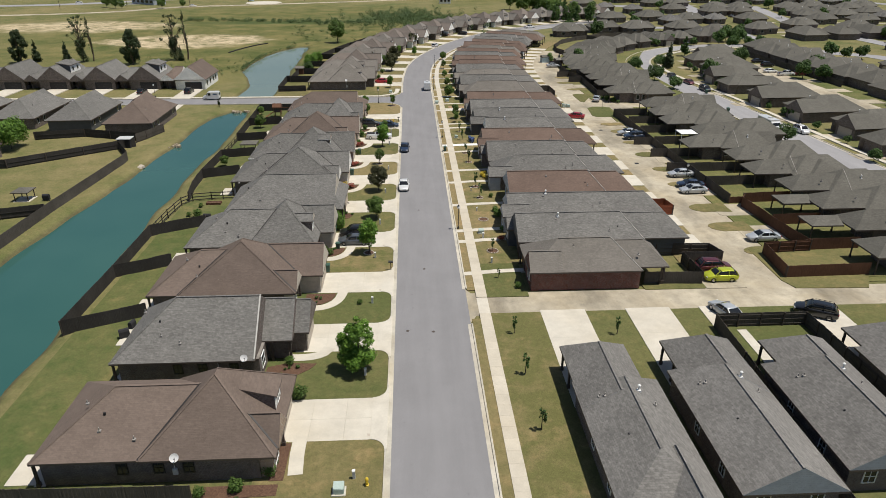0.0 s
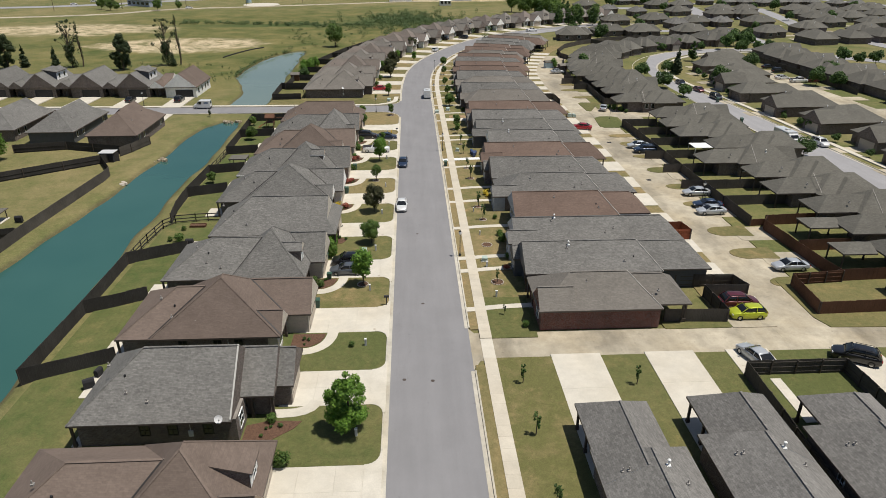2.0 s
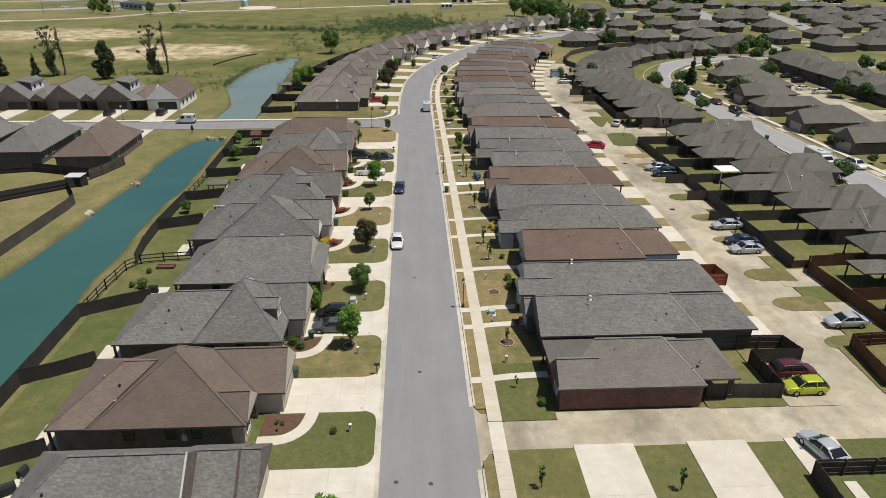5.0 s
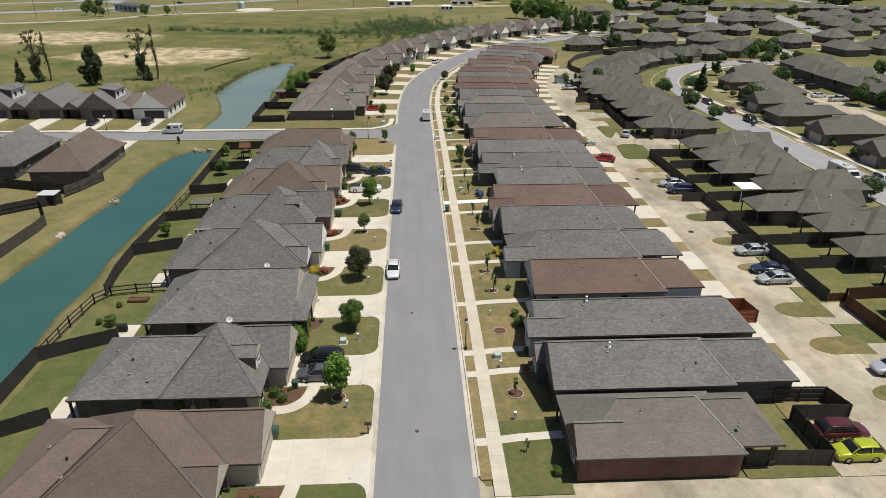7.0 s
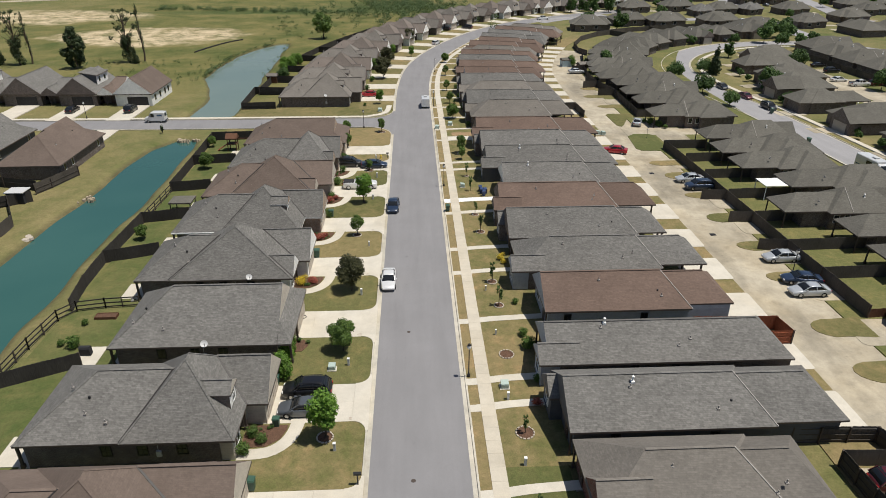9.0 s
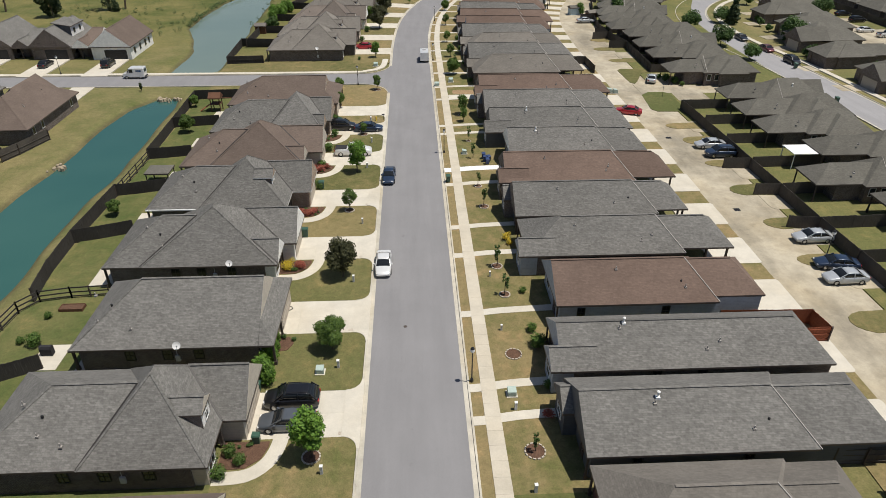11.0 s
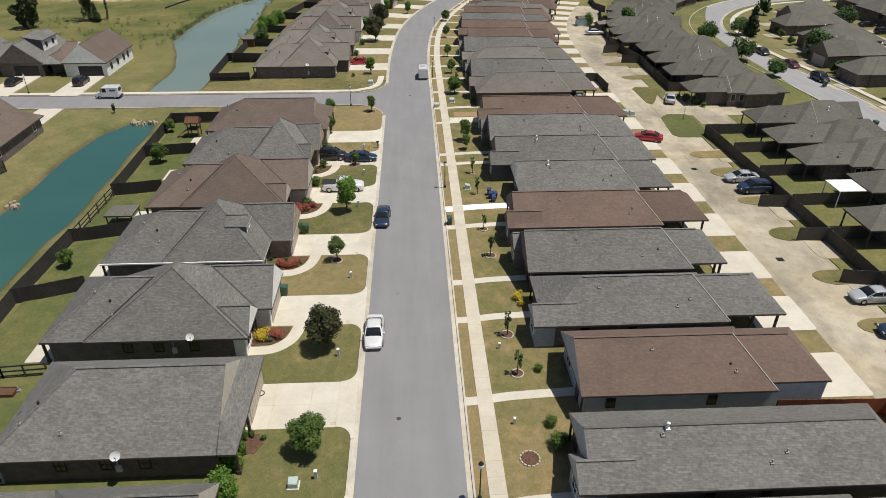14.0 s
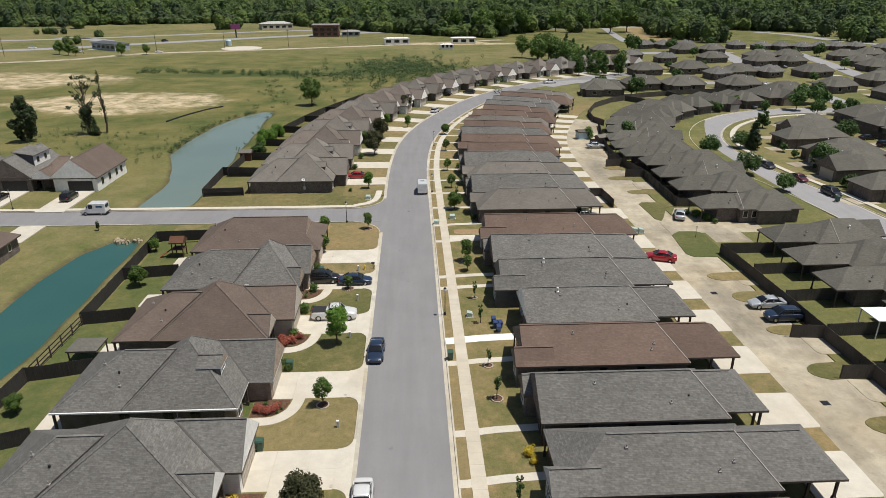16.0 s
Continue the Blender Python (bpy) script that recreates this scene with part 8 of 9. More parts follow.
        mr.box(wf - 0.45, wf - 0.25, s * (w + 0.08) - 0.09, s * (w + 0.08) + 0.09, belt - 0.02, belt + 0.14)
        part("wing_mirror", mr, M["car_" + paint], c)
    if kind == "pickup":
        bed = MB()
        x0, x1 = -h2 + 0.12, rg - 0.12
        bed.box(x0, x1, -w + 0.16, w - 0.16, belt - 0.02, belt + 0.07)
        part("bed_cover", bed, M["canvas"], c, "black pickup bed cover")
    if kind in ("suv", "van"):
        for s in (-1, 1):
            rl = MB()
            rl.beam((rf - 0.2, s * (t - 0.08), H + 0.05), (rb + 0.2, s * (t - 0.08), H + 0.05), 0.04, 0.04)
            part("roof_rail", rl, M["dark"], c)
    return c


CARS = [
    ("sedan", "white", "white sedan parked at the kerb", -1.6, 111.5, -90), ("suv", "black", "black sport utility car on a driveway", -8.7, 90.2, 180), ("sedan", "grey", "dark grey sedan on a driveway", -8.7, 87.6, 180),
    ("sedan", "navy", "dark blue-grey sedan parked at the kerb", -1.55, 135.2, -92), ("pickup", "white", "white pickup with a dark bed cover", -7.3, 144.2, 0), ("suv", "black", "black sport utility car beside a garage", -10.0, 155.2, 0),
    ("sedan", "navy", "dark blue sedan near the street", -5.4, 154.4, 0), ("sedan", "red", "bright red sedan on a driveway", -9.4, 208.6, 180), ("sedan", "silver", "silver sedan parked by the alley fence", 50.4, 115.2, 180),
    ("sedan", "navy", "dark blue sedan parked by the fence", 49.9, 109.2, 170), ("sedan", "silver", "silver-white sedan beside the alley", 49.3, 106.4, 180), ("sedan", "silver", "silver sedan in an alley bay", 49.5, 144.8, 180),
    ("suv", "navy", "dark blue estate car beside the fence", 49.8, 141.2, 180), ("sedan", "red", "dark red sedan beside a carport", 41.0, 160.9, 160), ("sedan", "silver", "silver sedan nosed towards the alley house", 51.5, 180.2, 70),
    ("sedan", "silver", "silver sedan under a far fence", 50.4, 234.5, 0), ("hatch", "lime", "lime-green hatchback on a parking pad", 39.8, 73.9, 180), ("suv", "maroon", "dark maroon sport utility car by the fence", 40.0, 76.5, 0),
    ("sedan", "silver", "silver sedan on a short driveway", 36.6, 65.2, 105), ("suv", "black", "black sport utility car beside the side road", 47.2, 64.6, 150), ("sedan", "silver", "silver sedan in an alley parking bay", 51.6, 86.0, 180),
    ("suv", "white", "white sport utility car at a far kerb", 90.3, 145.0, -86), ("sedan", "black", "black sedan at a far kerb", 85.4, 214.0, -88), ("sedan", "maroon", "dark red sedan at a far kerb", 86.8, 203.2, -84),
    ("suv", "black", "black sport utility car at a far kerb", 87.4, 192.4, -84), ("hatch", "white", "white car driving on the bend", 10.6, 286.0, 65), ("pickup", "white", "white pickup on a far drive", 61.6, 350.7, 20),
    ("sedan", "black", "black sedan beside a bend house", 15.8, 320.5, 150), ("suv", "black", "black sport utility car on a bend drive", 25.0, 324.0, 150), ("suv", "black", "black car on a drive beyond the street", -64.6, 195.8, 90),
    ("sedan", "black", "dark sedan beyond the side street", -78.2, 196.2, 90), ("sedan", "grey", "dark car on a far drive", 119, 289.6, 100), ("suv", "black", "black car on a far drive", 123.5, 291.0, 95), ("sedan", "white", "white car near far houses", 124.8, 262.3, 10), ("sedan", "black", "black sedan on a far drive", 127.7, 241.4, 8), ("sedan", "white", "white sedan on a drive behind the bend", 120.5, 252.6, 5),
    ("sedan", "white", "white sedan in a far alley bay", 122.0, 221.0, 5), ("pickup", "white", "white pickup in a far alley bay", 124.4, 215.3, 5), ("suv", "maroon", "dark red car in a far alley bay", 129.5, 215.7, 5), ("hatch", "white", "white hatchback behind far houses", 117.3, 247.5, 10), ("suv", "black", "black car in a far alley bay", 127.0, 233.0, 5), ("sedan", "silver", "silver car by far houses", 150, 342, 85), ("suv", "white", "white car by far houses", 176, 341, 95), ("sedan", "grey", "grey car by far houses", 190, 400, 90), ("sedan", "black", "dark car under a carport", 34.0, 188.6, 0), ("pickup", "white", "white pickup under a carport", 33.5, 179.8, 0),
]
proto = {}
for kd, pt, lb, x, y, a in CARS:
    z = ROAD_Z if abs(x - 1.9) < 4.7 or (80 < x < 92 and y < 260) else 0.12 if x < 60 else -0.03
    m = pose(x, y, z, 0, 0, a)
    if (kd, pt) in proto:
        c = copy_thing(proto[(kd, pt)], m)
        c["label"] = lb
    else:
        c = proto[(kd, pt)] = car(kd, pt, lb)
        c.matrix_basis = m


def box_truck(label, L, W, H, z0, m, cab=True, paint="white"):
    """A panelled van or motor home: body, cab, stripes, windows and wheels."""
    c = root("box_van", label, "van", "parked cars")
    b = MB()
    r = 0.12
    ring = [(-W + r, z0), (-W, z0 + r), (-W, H - r), (-W + r, H), (W - r, H), (W, H - r), (W, z0 + r), (W - r, z0)]
    front = [(y * 0.96, z) for y, z in ring]
    cabl = 1.5 if cab else 0.0
    loft(b, [(L / 2 - cabl, front), (L / 2 - cabl - 0.12, ring), (-L / 2 + 0.1, ring), (-L / 2, front)])
    part("body", b, M["car_" + paint], c)
    if cab:
        k = MB()
        loft(k, [(L / 2, [(y * 0.85, z0 + (z - z0) * 0.45) for y, z in ring]), (L / 2 - 0.45, [(y * 0.93, z0 + (z - z0) * 0.52) for y, z in ring]), (L / 2 - 1.0, [(y * 0.93, z0 + (z - z0) * 0.8) for y, z in ring]), (L / 2 - cabl - 0.02, [(y * 0.95, z0 + (z - z0) * 0.86) for y, z in ring])])
        part("cab", k, M["car_" + paint], c)
        wsh = MB()
        zc, zt = z0 + (H - z0) * 0.53, z0 + (H - z0) * 0.78
        wsh.add([(L / 2 - 0.44, -W * 0.8, zc), (L / 2 - 0.44, W * 0.8, zc), (L / 2 - 0.96, W * 0.78, zt), (L / 2 - 0.96, -W * 0.78, zt)], [(0, 1, 2, 3)])
        part("windscreen", wsh, M["car_glass"], c)
    for s in (-1, 1):
        for x in (L / 2 - 1.0, -L / 2 + 1.1):
            wheel(c, x, s * (W - 0.12), 0.38)
        wn_ = MB()
        wn_.box(-L * 0.1, L * 0.1, s * W - 0.02, s * W + 0.012, H * 0.58, H * 0.84)
        part("side_window", wn_, M["car_glass"], c)
        sp_ = MB()
        sp_.box(-L * 0.46, L * 0.5 - cabl - 0.2, s * W - 0.02, s * W + 0.01, H * 0.4, H * 0.46)
        part("stripe", sp_, M["car_blue"], c)
    ac = MB()
    ac.box(-0.5, 0.4, -0.4, 0.4, H - 0.02, H + 0.22)
    part("roof_unit", ac, M["dish"], c)
    c.matrix_basis = m
    return c


def postal_jeep(m):
    """A small right-hand-drive delivery van: boxy body, short sloped bonnet, wide side opening."""
    c = root("delivery_van", "small white delivery van with dark windows on the side street", "van", "parked cars")
    W = 0.95

    def ring(w, a, b):
        return [(-w + 0.08, a), (-w, a + 0.08), (-w, b - 0.1), (-w + 0.14, b), (w - 0.14, b), (w, b - 0.1), (w, a + 0.08), (w - 0.08, a)]

    b = MB()
    loft(b, [(2.25, ring(0.82, 0.42, 0.95)), (2.12, ring(0.9, 0.38, 1.12)), (1.35, ring(0.93, 0.36, 1.3)), (0.82, ring(W, 0.36, 2.2)), (0.6, ring(W, 0.36, 2.3)), (-2.1, ring(W, 0.36, 2.3)), (-2.2, ring(W - 0.04, 0.42, 2.22))])
    part("body", b, M["car_white"], c)
    w = MB()
    w.add([(1.31, -0.76, 1.4), (1.31, 0.76, 1.4), (0.89, 0.78, 2.1), (0.89, -0.78, 2.1)], [(0, 1, 2, 3)])
    w.v = [(x + 0.03, y, z) for x, y, z in w.v]
    part("windscreen", w, M["car_glass"], c)
    for s_ in (-1, 1):
        for x in (1.45, -1.35):
            wheel(c, x, s_ * 0.84, 0.34)
        part("side_window", MB().box(0.05, 0.78, s_ * W - 0.02, s_ * W + 0.012, 1.3, 2.02), M["car_glass"], c)
        part("side_door", MB().box(-0.02, 0.85, s_ * W - 0.02, s_ * W + 0.008, 0.55, 1.26), M["car_white"], c)
        part("badge", MB().box(-1.7, -0.6, s_ * W - 0.02, s_ * W + 0.01, 1.5, 1.85), M["car_blue"], c, "dark blue marking on the side panel")
        part("mirror", MB().box(0.95, 1.1, s_ * 1.0 - 0.12, s_ * 1.0 + 0.12, 1.45, 1.75), M["dark"], c)
        part("headlight", MB().box(2.18, 2.27, s_ * 0.62 - 0.12, s_ * 0.62 + 0.12, 0.72, 0.9), M["dish"], c)
    part("bumper", MB().box(2.2, 2.36, -0.85, 0.85, 0.4, 0.58), M["dark"], c)
    part("rear_bumper", MB().box(-2.34, -2.18, -0.85, 0.85, 0.4, 0.58), M["dark"], c)
    part("rear_window", MB().box(-2.24, -2.17, -0.6, 0.6, 1.4, 2.0), M["car_glass"], c)
    c.matrix_basis = m


postal_jeep(pose(-55.7, 187.0, ROAD_Z, 0, 0, 180))
box_truck("white motor home parked on the farther street", 7.0, 1.15, 3.0, 0.5, pose(83.6, 147.0, ROAD_Z, 0, 0, -86))
box_truck("white box van parked at the kerb", 5.2, 0.98, 2.3, 0.45, pose(4.9, 198.4, ROAD_Z, 0, 0, 90))


# ---- street furniture ----
def lamp_post():
    l = root("street_lamp", "slim dark lamp post with a globe head", "street lamp", "street lamps")
    p = MB()
    p.lathe([(0.16, 0), (0.16, 0.25), (0.08, 0.4), (0.06, 0.5), (0.045, 3.3)], 12)
    part("pole", p, M["dark"], l)
    h_ = MB()
    h_.lathe([(0.05, 3.3), (0.16, 3.38), (0.22, 3.55), (0.2, 3.72), (0.1, 3.85), (0.02, 3.9)], 12)
    part("globe", h_, M["white"], l)
    c = MB()
    c.lathe([(0.2, 3.73), (0.12, 3.87), (0.03, 3.97)], 12)
    part("cap", c, M["dark"], l)
    return l


# the half-size copy on the alley lawn stands in for a short utility post
clone(lamp_post(), [(6.85, 92.2, 0.12, 0, 1), (6.85, 144.3, 0.12, 0, 1), (-8.9, 180.0, 0.12, 0, 1), (-72.3, 189.9, 0.12, 0, 1), (6.85, 197.5, 0.12, 0, 1), (50.4, 170.2, 0.1, 0, 0.5), (49.6, 110.8, 0.1, 0, 1), (8.6, 238.0, 0.12, 0, 1)])


def transformer():
    t = root("transformer_box", "pale green steel utility box on a pad", "utility box", "utility boxes")
    p = MB().box(-0.65, 0.65, -0.6, 0.6, -0.05, 0.1)
    part("pad", p, M["concrete"], t)
    b = MB()
    b.add([(-0.5, -0.45, 0.1), (0.5, -0.45, 0.1), (0.5, 0.45, 0.1), (-0.5, 0.45, 0.1), (-0.5, -0.4, 0.75), (0.5, -0.4, 0.75), (0.5, 0.45, 0.9), (-0.5, 0.45, 0.9)], [(4, 5, 6, 7), (0, 1, 5, 4), (1, 2, 6, 5), (2, 3, 7, 6), (3, 0, 4, 7)])
    part("cabinet", b, M["box_green"], t)
    d = MB().box(-0.46, 0.46, -0.47, -0.42, 0.14, 0.68)
    part("door", d, M["box_green"], t)
    return t


clone(transformer(), [(10.2, 90.4, 0.12, 0, 0.75), (-6.8, 94.0, 0.12, 0, 0.7), (-6.4, 39.6, 0.12, 0, 0.85), (10.0, 143.8, 0.12, 90, 0.75), (-5.9, 193.4, 0.12, 0, 0.9), (10.0, 181.2, 0.12, 0, 0.9), (7.0, 178.5, 0.12, 0, 0.9), (40.8, 173.0, 0.1, 90, 1.0), (41.9, 172.8, 0.1, 90, 0.9)])


def pedestal():
    p = root("utility_pedestal", "slim pale utility pedestal in the lawn", "pedestal", "utility pedestals")
    b = MB().box(-0.11, 0.11, -0.11, 0.11, -0.05, 0.75)
    part("case", b, M["dish"], p)
    c = MB().box(-0.13, 0.13, -0.13, 0.13, 0.75, 0.85)
    part("lid", c, M["white"], p)
    return p


clone(pedestal(), [(-5.2, 94.6, 0.12, 0, 1), (-5.2, 69.9, 0.12, 0, 1), (-5.4, 82.6, 0.12, 0, 1), (-4.8, 108.6, 0.12, 0, 1), (-5.2, 55.2, 0.12, 0, 1), (-5.3, 41.0, 0.12, 0, 1), (-4.6, 121.8, 0.12, 0, 0.9), (-4.7, 149.0, 0.12, 0, 1), (10.6, 80.2, 0.12, 0, 1), (10.4, 99.4, 0.12, 0, 0.8), (10.3, 109, 0.12, 0, 0.8), (10.3, 88.6, 0.12, 0, 1), (-5.3, 158.8, 0.12, 0, 1), (-4.9, 139.0, 0.12, 0, 1)])


def hydrant():
    p = root("fire_hydrant", "yellow fire hydrant on the lawn", "hydrant")
    b = MB()
    b.lathe([(0.16, 0), (0.16, 0.06), (0.11, 0.08), (0.11, 0.5), (0.14, 0.52), (0.14, 0.58), (0.1, 0.68), (0.03, 0.75)], 12)
    part("barrel", b, M["yellow"], p)
    for s in (-1, 1):
        n = MB().tube((0, s * 0.1, 0.4), (0, s * 0.2, 0.4), 0.06, 0.06)
        part("nozzle", n, M["yellow"], p)
    return p


clone(hydrant(), [(-4.2, 40.2, 0.12, 0, 1.1), (-4.4, 159.2, 0.12, 0, 1)])


def wheelie_bin(mat, label):
    b = root("wheeled_bin", label, "bin", "wheeled bins")
    m = MB()
    m.add([(-0.24, -0.26, 0.05), (0.24, -0.26, 0.05), (0.24, 0.26, 0.05), (-0.24, 0.26, 0.05), (-0.3, -0.34, 0.98), (0.3, -0.34, 0.98), (0.3, 0.34, 0.98), (-0.3, 0.34, 0.98)],
          [(3, 2, 1, 0), (4, 5, 6, 7), (0, 1, 5, 4), (1, 2, 6, 5), (2, 3, 7, 6), (3, 0, 4, 7)])
    part("body", m, M[mat], b)
    l = MB()
    l.add([(-0.33, -0.37, 0.98), (0.33, -0.37, 0.98), (0.33, 0.37, 0.98), (-0.33, 0.37, 0.98), (-0.26, -0.3, 1.07), (0.26, -0.3, 1.07), (0.28, 0.34, 1.1), (-0.28, 0.34, 1.1)],
          [(4, 5, 6, 7), (0, 1, 5, 4), (1, 2, 6, 5), (2, 3, 7, 6), (3, 0, 4, 7)])
    part("lid", l, M[mat], b)
    for s in (-1, 1):
        w = MB().tube((s * 0.22, 0.3, 0.11), (s * 0.3, 0.3, 0.11), 0.11, 0.11, 10)
        part("wheel", w, M["tyre"], b)
    return b


clone(wheelie_bin("bin", "dark green wheeled bin beside a driveway"), [(-11.4, 118.8, 0.12, 90, 1.1), (-11.6, 105.4, 0.12, 90, 1.1), (-10.9, 132.3, 0.12, 90, 1.05), (-11.6, 78.6, 0.12, 90, 1.1), (-12.3, 65.5, 0.12, 90, 1.1), (-12.0, 91.8, 0.12, 90, 1.0), (-10.9, 85.9, 0.12, 90, 0.9), (6.95, 133.6, 0.12, 0, 1.0), (-10.6, 157.9, 0.12, 0, 1), (82.0, 165.0, 0.12, 0, 1.1), (86.0, 188, 0.12, 0, 1.1)])
clone(wheelie_bin("blue", "blue recycling bin by a front door"), [(13.2, 139.6, 0.12, 0, 0.9), (12.9, 140.6, 0.12, 0, 0.9), (13.5, 140.6, 0.12, 10, 0.9), (12.8, 141.7, 0.12, 0, 0.9)])
mb_ = root("mailbox", "black mailbox on a post at the kerb", "mailbox", "mailboxes")
part("post", MB().box(-0.05, 0.05, -0.05, 0.05, -0.1, 1.0), M["dark"], mb_)
bx = MB()
loft(bx, [(-0.28, [(-0.11, 1.0), (-0.11, 1.18), (0, 1.28), (0.11, 1.18), (0.11, 1.0)]), (0.28, [(-0.11, 1.0), (-0.11, 1.18), (0, 1.28), (0.11, 1.18), (0.11, 1.0)])])
part("box", bx, M["dark"], mb_)
clone(mb_, [(-3.15, 78.7, 0.12, 0, 1.1), (-3.15, 159.3, 0.12, 0, 0.9)])
# drain grates and covers set in the paving
for x, y in ((44.8, 123.6), (44.4, 149.2)):
    m = MB()
    for k in range(6):
        m.box(x - 0.35, x + 0.35, y - 0.32 + k * 0.11, y - 0.26 + k * 0.11, 0.03, 0.06)
    m.box(x - 0.42, x + 0.42, y - 0.4, y + 0.4, -0.02, 0.045)
    thing("drain_grate", m, M["dark"], "dark iron drain grate in the alley", "drain", "drains")
for x, y in ((0.9, 100.5), (-0.9, 63.5), (2.0, 63.2), (2.1, 186.0), (1.3, 79.0)):
    m = MB()
    m.lathe([(0.2, 0.0), (0.2, 0.026), (0.18, 0.03), (0.02, 0.03)], 16, c=(x, y))
    thing("manhole_cover", m, M["post"], "dark iron cover set in the asphalt", "cover", "covers")
for x, y in ((-4.4, 100.1), (-4.2, 86.6), (-4.2, 46.2), (-4.2, 113.8), (-4.2, 127.1), (-4.2, 73.2)):
    m = MB().box(x - 0.32, x + 0.32, y - 0.17, y + 0.17, 0.05, 0.125)
    thing("meter_cover", m, M["stone"], "small brown meter cover in a driveway", "cover", "meter covers")

# ---- yards ----
def patio(k, x, y):
    p = MB()
    p.prism(ring_round(x - 2.6, x, y, y + 3.6, 0.1), -0.05, 0.12)
    thing("patio_slab", p, M["concrete"], "pale concrete patio slab behind a house", "patio", kind="structure")


for k, y in enumerate(LOT_Y):
    patio(k, -30.2 if k == 1 else -31.0, y + (7.4 if k == 1 else 0.6))


def grill():
    g_ = root("barbecue_grill", "covered black barbecue grill on the patio", "grill", "grills")
    b = MB()
    loft(b, [(-0.6, [(-0.3, 0.1), (-0.32, 0.9), (-0.2, 1.15), (0.2, 1.15), (0.32, 0.9), (0.3, 0.1)]), (0.6, [(-0.3, 0.1), (-0.32, 0.9), (-0.2, 1.15), (0.2, 1.15), (0.32, 0.9), (0.3, 0.1)])])
    part("cover", b, M["canvas"], g_)
    for s in (-1, 1):
        part("leg", MB().box(s * 0.5 - 0.04, s * 0.5 + 0.04, -0.25, 0.25, 0, 0.12), M["dark"], g_)
    return g_


clone(grill(), [(-32.4, 63.6, 0.1, 30, 0.9), (-32.3, 65.6, 0.1, 80, 0.75), (-32.6, 97.6, 0.12, 0, 0.9), (-62.5, 108, 0.1, 0, 0.9)])
cn = root("canopy_shelter", "low black flat-topped shelter in a fence corner", "shelter")
cn.location = (-61.6, 140.6, -0.03)
part("wall", MB().box(-1.3, 1.3, -1.1, 1.1, 0, 1.9), M["canvas"], cn)
part("roof", MB().box(-1.5, 1.5, -1.3, 1.3, 1.9, 2.02), M["dish"], cn)
lg = MB()
silt = path_of([(-72.2, 273.5), (-69.5, 284), (-65.6, 294), (-61.8, 299.4)], 2.0)
for (a0, b0, _), (a1, b1, _) in zip(silt, silt[1:]):
    lg.beam((a0, b0, 0.15), (a1, b1, 0.15), 0.34, 0.4)
thing("silt_barrier", lg, M["canvas"], "long dark silt barrier lying in the field", "barrier")
rk = root("bank_rocks", "pale flat rocks on the pond bank", "rocks")
rk.location = (-54.4, 127.5, -0.5)
for k in range(5):
    q = MB()
    q.lathe([(0.5 + 0.1 * (k % 3), -0.1), (0.45, 0.25), (0.1, 0.34)], 7)
    part("rock", q, M["stone"], rk).location = (0.8 * math.cos(k * 1.3), 0.6 * math.sin(k * 1.3), 0)
# gazebo beyond the pond
gz = root("gazebo", "small dark-roofed garden gazebo with open sides", "gazebo")
gz.matrix_basis = pose(-66.5, 108.8, -0.02) @ Matrix.Scale(0.72, 4)
for sx in (-1, 1):
    for sy in (-1, 1):
        part("post", MB().box(sx * 1.5 - 0.08, sx * 1.5 + 0.08, sy * 1.5 - 0.08, sy * 1.5 + 0.08, 0, 2.3), M["post"], gz)
r_ = MB()
roof_block(r_, -2, 2, -2, 2, 2.35, 0.35)
part("roof", r_, [M["roof_old"], M["fascia"]], gz)
part("floor", MB().box(-1.9, 1.9, -1.9, 1.9, -0.1, 0.08), M["concrete"], gz)
# pergola behind the brown-roofed house, shed, playset
for lbl, x, y, w_, d_, h_ in (("small grey garden shelter with a flat roof", -34.0, 135.4, 3.0, 2.6, 2.0),):
    s_ = root("garden_shelter", lbl, "shelter")
    s_.location = (x, y, 0.05)
    for sx in (-1, 1):
        for sy in (-1, 1):
            part("post", MB().box(sx * w_ / 2 - 0.06, sx * w_ / 2 + 0.06, sy * d_ / 2 - 0.06, sy * d_ / 2 + 0.06, 0, h_), M["post"], s_)
    q = MB()
    roof_block(q, -w_ / 2 - 0.2, w_ / 2 + 0.2, -d_ / 2 - 0.2, d_ / 2 + 0.2, h_, 0.2)
    part("roof", q, [M["roof_old"], M["fascia"]], s_)
ps = root("playset", "brown timber climbing frame with a slide", "playset")
ps.location = (-33.6, 165.8, 0.08)
for sx in (-1, 1):
    for sy in (-1, 1):
        part("post", MB().box(sx * 0.8 - 0.07, sx * 0.8 + 0.07, sy * 0.8 - 0.07, sy * 0.8 + 0.07, 0, 2.6), M["fence_brown"], ps)
part("deck", MB().box(-0.9, 0.9, -0.9, 0.9, 1.3, 1.4), M["fence_brown"], ps)
q = MB()
roof_block(q, -1.1, 1.1, -1.1, 1.1, 2.6, 0.7, "gable", "gable")
part("roof", q, [M["fence_brown"], M["fence_brown"]], ps)
q = MB().beam((-0.9, 0, 1.35), (-2.9, -0.4, 0.1), 0.6, 0.08)
part("slide", q, M["fence_red"], ps)
q = MB().beam((0.9, 0, 2.3), (3.2, 0.2, 2.3), 0.12, 0.12)
part("swing_beam", q, M["fence_brown"], ps)
for sy in (-1, 1):
    part("leg", MB().beam((3.2, 0.2, 2.3), (3.5, 0.2 + sy * 1.0, 0), 0.1, 0.1), M["fence_brown"], ps)
sh = root("garden_shed", "small wooden garden shed behind the bend houses", "shed")
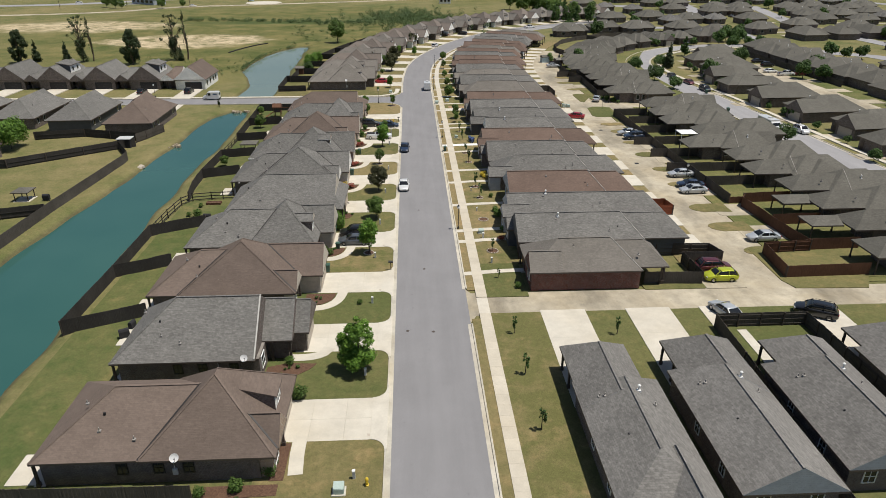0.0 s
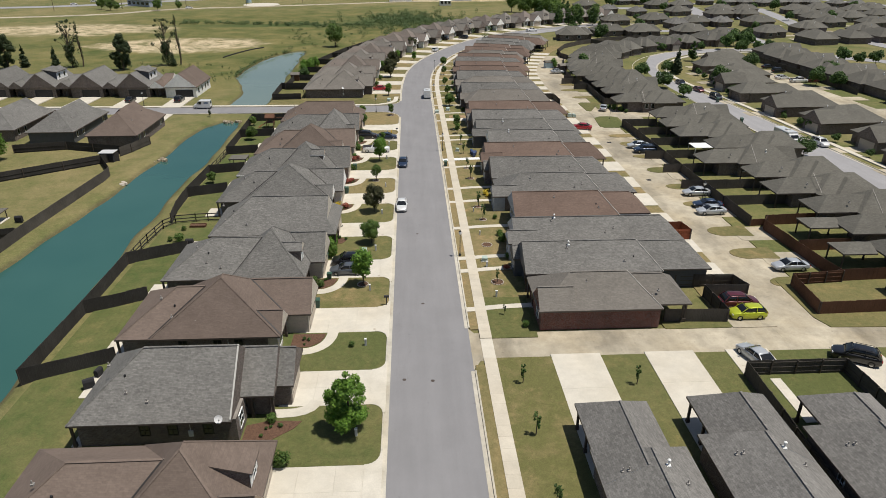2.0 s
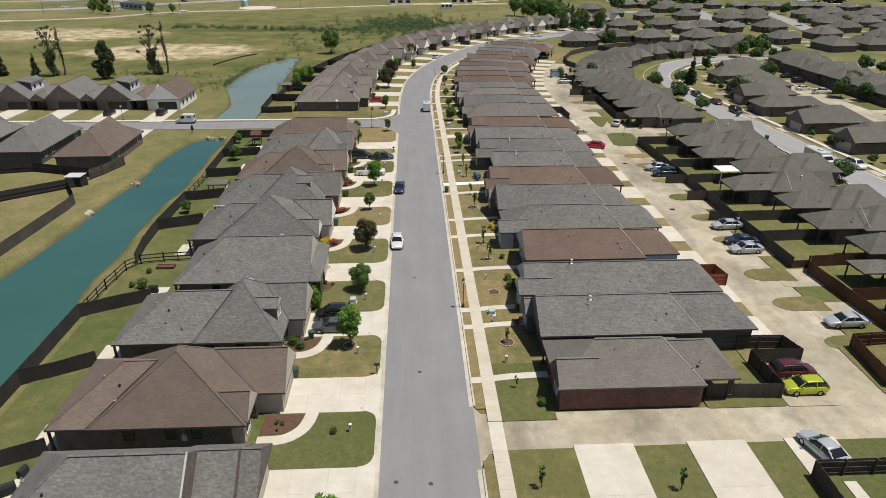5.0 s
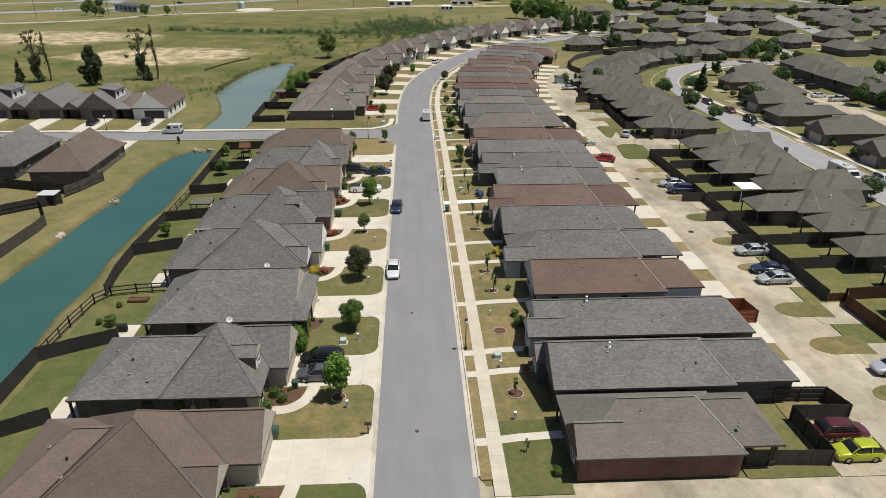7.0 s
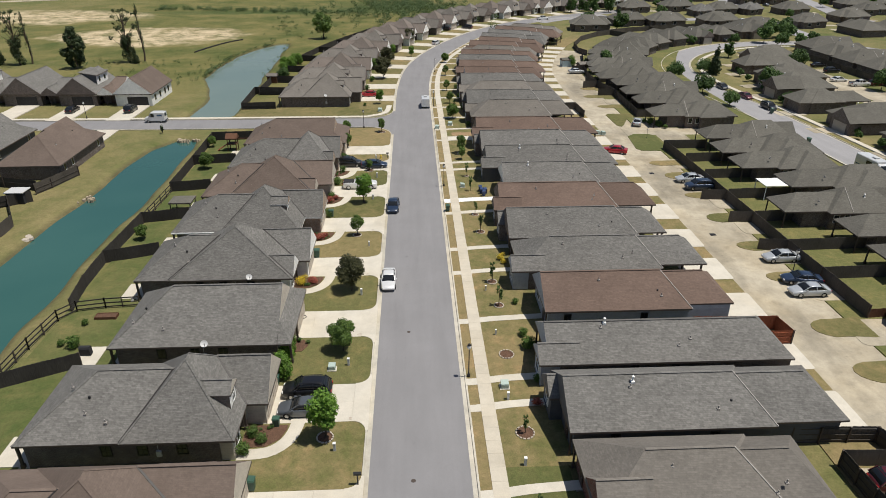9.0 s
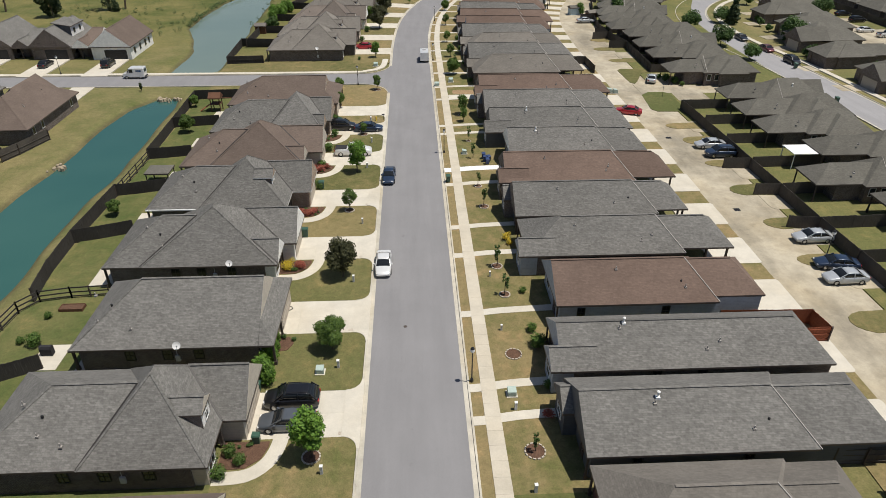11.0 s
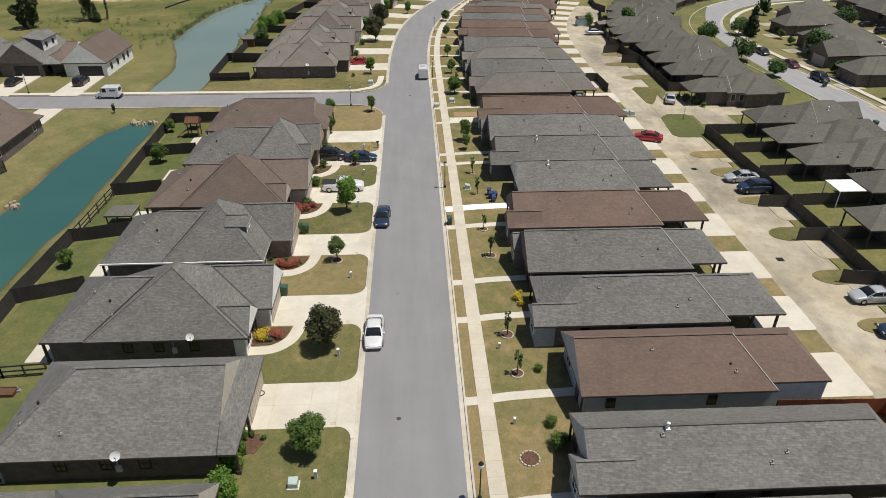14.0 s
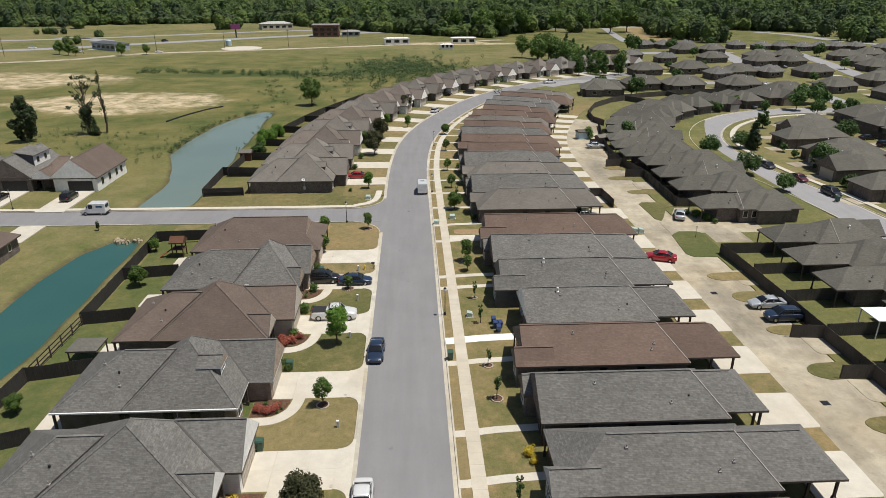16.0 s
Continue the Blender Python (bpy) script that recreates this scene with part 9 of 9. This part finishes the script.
sh.location = (-37.0, 226.0, 0)
part("wall", MB().box(-1.3, 1.3, -1.0, 1.0, 0, 2.0), M["fence_brown"], sh)
q = MB()
roof_block(q, -1.5, 1.5, -1.25, 1.25, 2.0, 0.5, "gable", "gable")
part("roof", q, [M["roof_taupe"], M["fascia"]], sh)
bl = root("storage_shed", "small blue-grey storage shed by the alley fence", "shed")
bl.matrix_basis = pose(49.6, 245.6, 0, 0, 0, 10)
part("wall", MB().box(-1.5, 1.5, -1.1, 1.1, 0, 2.1), M["tank_blue"], bl)
q = MB()
roof_block(q, -1.7, 1.7, -1.3, 1.3, 2.1, 0.4, "gable", "gable")
part("roof", q, [M["roof_old"], M["fascia"]], bl)
sh2 = copy_thing(sh, pose(53.0, 239.0, 0, 0, 0, 20))
aw = root("patio_cover", "white flat metal patio cover behind a house", "patio cover")
aw.location = (59.8, 137.6, 0)
part("roof", MB().box(-1.6, 2.2, -1.8, 1.8, 2.45, 2.55), M["white"], aw)
for sy in (-1, 1):
    part("post", MB().box(-1.5, -1.4, sy * 1.7 - 0.05, sy * 1.7 + 0.05, 0, 2.45), M["white"], aw)
for k, (x, y) in enumerate(((61.5, 85.6), (62.0, 94.6))):
    t_ = root("patio_cover", "shingled back-porch roof on timber posts", "patio cover", "back porches")
    t_.location = (x - 3.0, y, 0)
    q = MB()
    roof_block(q, -0.2, 4.6, -0.2, 3.8, 2.45, 0.4, "hip", "gable")
    part("roof", q, [M["roof_old"], M["fascia"]], t_)
    for py in (0.1, 3.5):
        part("post", MB().box(0, 0.16, py - 0.08, py + 0.08, 0, 2.45), M["post"], t_)
pb = root("raised_bed", "timber raised vegetable bed with greens", "raised bed")
pb.location = (-33.5, 104.9, 0.05)
for a_, b_, c_, d_ in ((-1.2, 1.2, -0.5, -0.44), (-1.2, 1.2, 0.44, 0.5), (-1.2, -1.14, -0.44, 0.44), (1.14, 1.2, -0.44, 0.44)):
    part("board", MB().box(a_, b_, c_, d_, 0, 0.35), M["fence_brown"], pb)
part("soil", MB().box(-1.14, 1.14, -0.44, 0.44, 0, 0.28), M["mulch"], pb)
hs = MB()
for k in range(24):
    a, b = 2 * math.pi * k / 24, 2 * math.pi * (k + 1) / 24
    hs.tube((0.42 * math.cos(a), 0.36 * math.sin(a), 0.06), (0.42 * math.cos(b), 0.36 * math.sin(b), 0.06), 0.04, 0.04, 5)
thing("hose_coil", hs, M["canvas"], "coiled dark hose lying on the driveway", "hose", m=pose(-11.2, 103.9, 0.09))

# ---- shops, sheds and the water tank beyond the field ----
def shop(x, y, L, D, H, wall, roof_m, label, turn=0, storeys=1):
    b = root("shop_building", label, "building", "far buildings")
    b.matrix_basis = pose(x, y, 0, 0, 0, turn)
    part("wall", MB().box(0, L, 0, D, -1, H), M[wall], b)
    rf = MB()
    if H > 5:
        rf.box(-0.5, L + 0.5, -0.5, D + 0.5, H, H + 0.6)
        part("roof", rf, M[roof_m], b)
    else:
        roof_block(rf, -0.4, L + 0.4, -0.4, D + 0.4, H, 0.25)
        part("roof", rf, [M[roof_m], M["fascia"]], b)
    n = max(3, int(L / 5))
    for s in range(storeys):
        for k in range(n):
            w = MB().box(L * (k + 0.2) / n, L * (k + 0.8) / n, -0.08, 0.02, 1.2 + s * 3.4, 3.0 + s * 3.4)
            part("window", w, M["glass"], b)
    return b


shop(-130, 694, 28, 14, 4.6, "siding_tan", "flash_pale", "pale-roofed shop building beyond the highway", 22)
shop(-73, 607, 20, 13, 8.5, "brick_red", "flash", "two-storey brick building beside the highway", 2, 2)
shop(-51, 611, 14, 9, 3.6, "siding_grey", "flash", "low grey shop beside the brick building", 2)
shop(-15, 538, 17, 4, 4.0, "siding_white", "siding_white", "long white trailer on the graded lot", 2)
shop(31, 542, 17, 4, 4, "siding_white", "siding_white", "white storage trailer on the graded lot", 2)
shop(22, 502, 8, 3.4, 3, "siding_white", "siding_white", "small white site trailer on the grass", 4)
shop(-199, 512, 25, 10, 4, "siding_grey", "siding_dark", "dark low building beside the highway", -36)
shop(94, 676, 22, 9, 4, "siding_grey", "roof_old", "low house among far trees", 0)
shop(372, 692, 30, 14, 5, "siding_grey", "flash_pale", "long pale-roofed building by the woods", -16)
shop(408, 676, 34, 14, 5, "siding_grey", "flash_pale", "pale-roofed farm shed before the woods", -16)
wt = root("water_tank", "small pale blue-white tank beside a gravel pad", "tank")
wt.location = (-119, 534, 0.8)
q = MB()
q.lathe([(1.9, -0.9), (1.9, 2.4), (1.4, 3.0), (0.1, 3.2)], 16)
part("shell", q, M["tank_blue"], wt)
q = MB()
q.lathe([(13, 0.0), (12.6, 0.25), (0.1, 0.3)], 20, c=(-106, 515))
q.v = [(a, b, c - 0.1) for a, b, c in q.v]
thing("gravel_pad", q, M["concrete"], "pale gravel pad round the tank", "gravel", kind="structure")
sg = root("shop_sign", "purple-red roadside sign on a tall pole", "sign")
sg.location = (-131, 604, 0)
part("pole", MB().box(-0.4, 0.4, -0.4, 0.4, 0, 6), M["dark"], sg)
part("board", MB().box(-3.5, 3.5, -0.3, 0.3, 6, 9.5), M["sign"], sg)
pole_p = root("utility_pole", "tall wooden utility pole with a cross-arm", "utility pole", "utility poles")
part("pole", MB().tube((0, 0, -0.5), (0, 0, 11), 0.16, 0.11), M["bark"], pole_p)
part("crossarm", MB().box(-1.2, 1.2, -0.06, 0.06, 10.2, 10.36), M["bark"], pole_p)
clone(pole_p, [(-230 + 38 * k, 470 + 14 * k, -0.2, 20, 1) for k in range(8)])
for x, y, a, kd, pt in ((-238.8, 517.4, 20, "sedan", "white"), (-235.3, 541.7, 20, "sedan", "white"), (-148.3, 485.6, 20, "sedan", "white"), (-212.9, 511, 70, "suv", "white"), (-197.5, 491.6, 70, "sedan", "white"), (-172.5, 566.9, 25, "suv", "black")):
    c = copy_thing(proto[(kd, pt)], pose(x, y, 0.05, 0, 0, a))
    c["label"] = "%s car far off by the shops" % pt
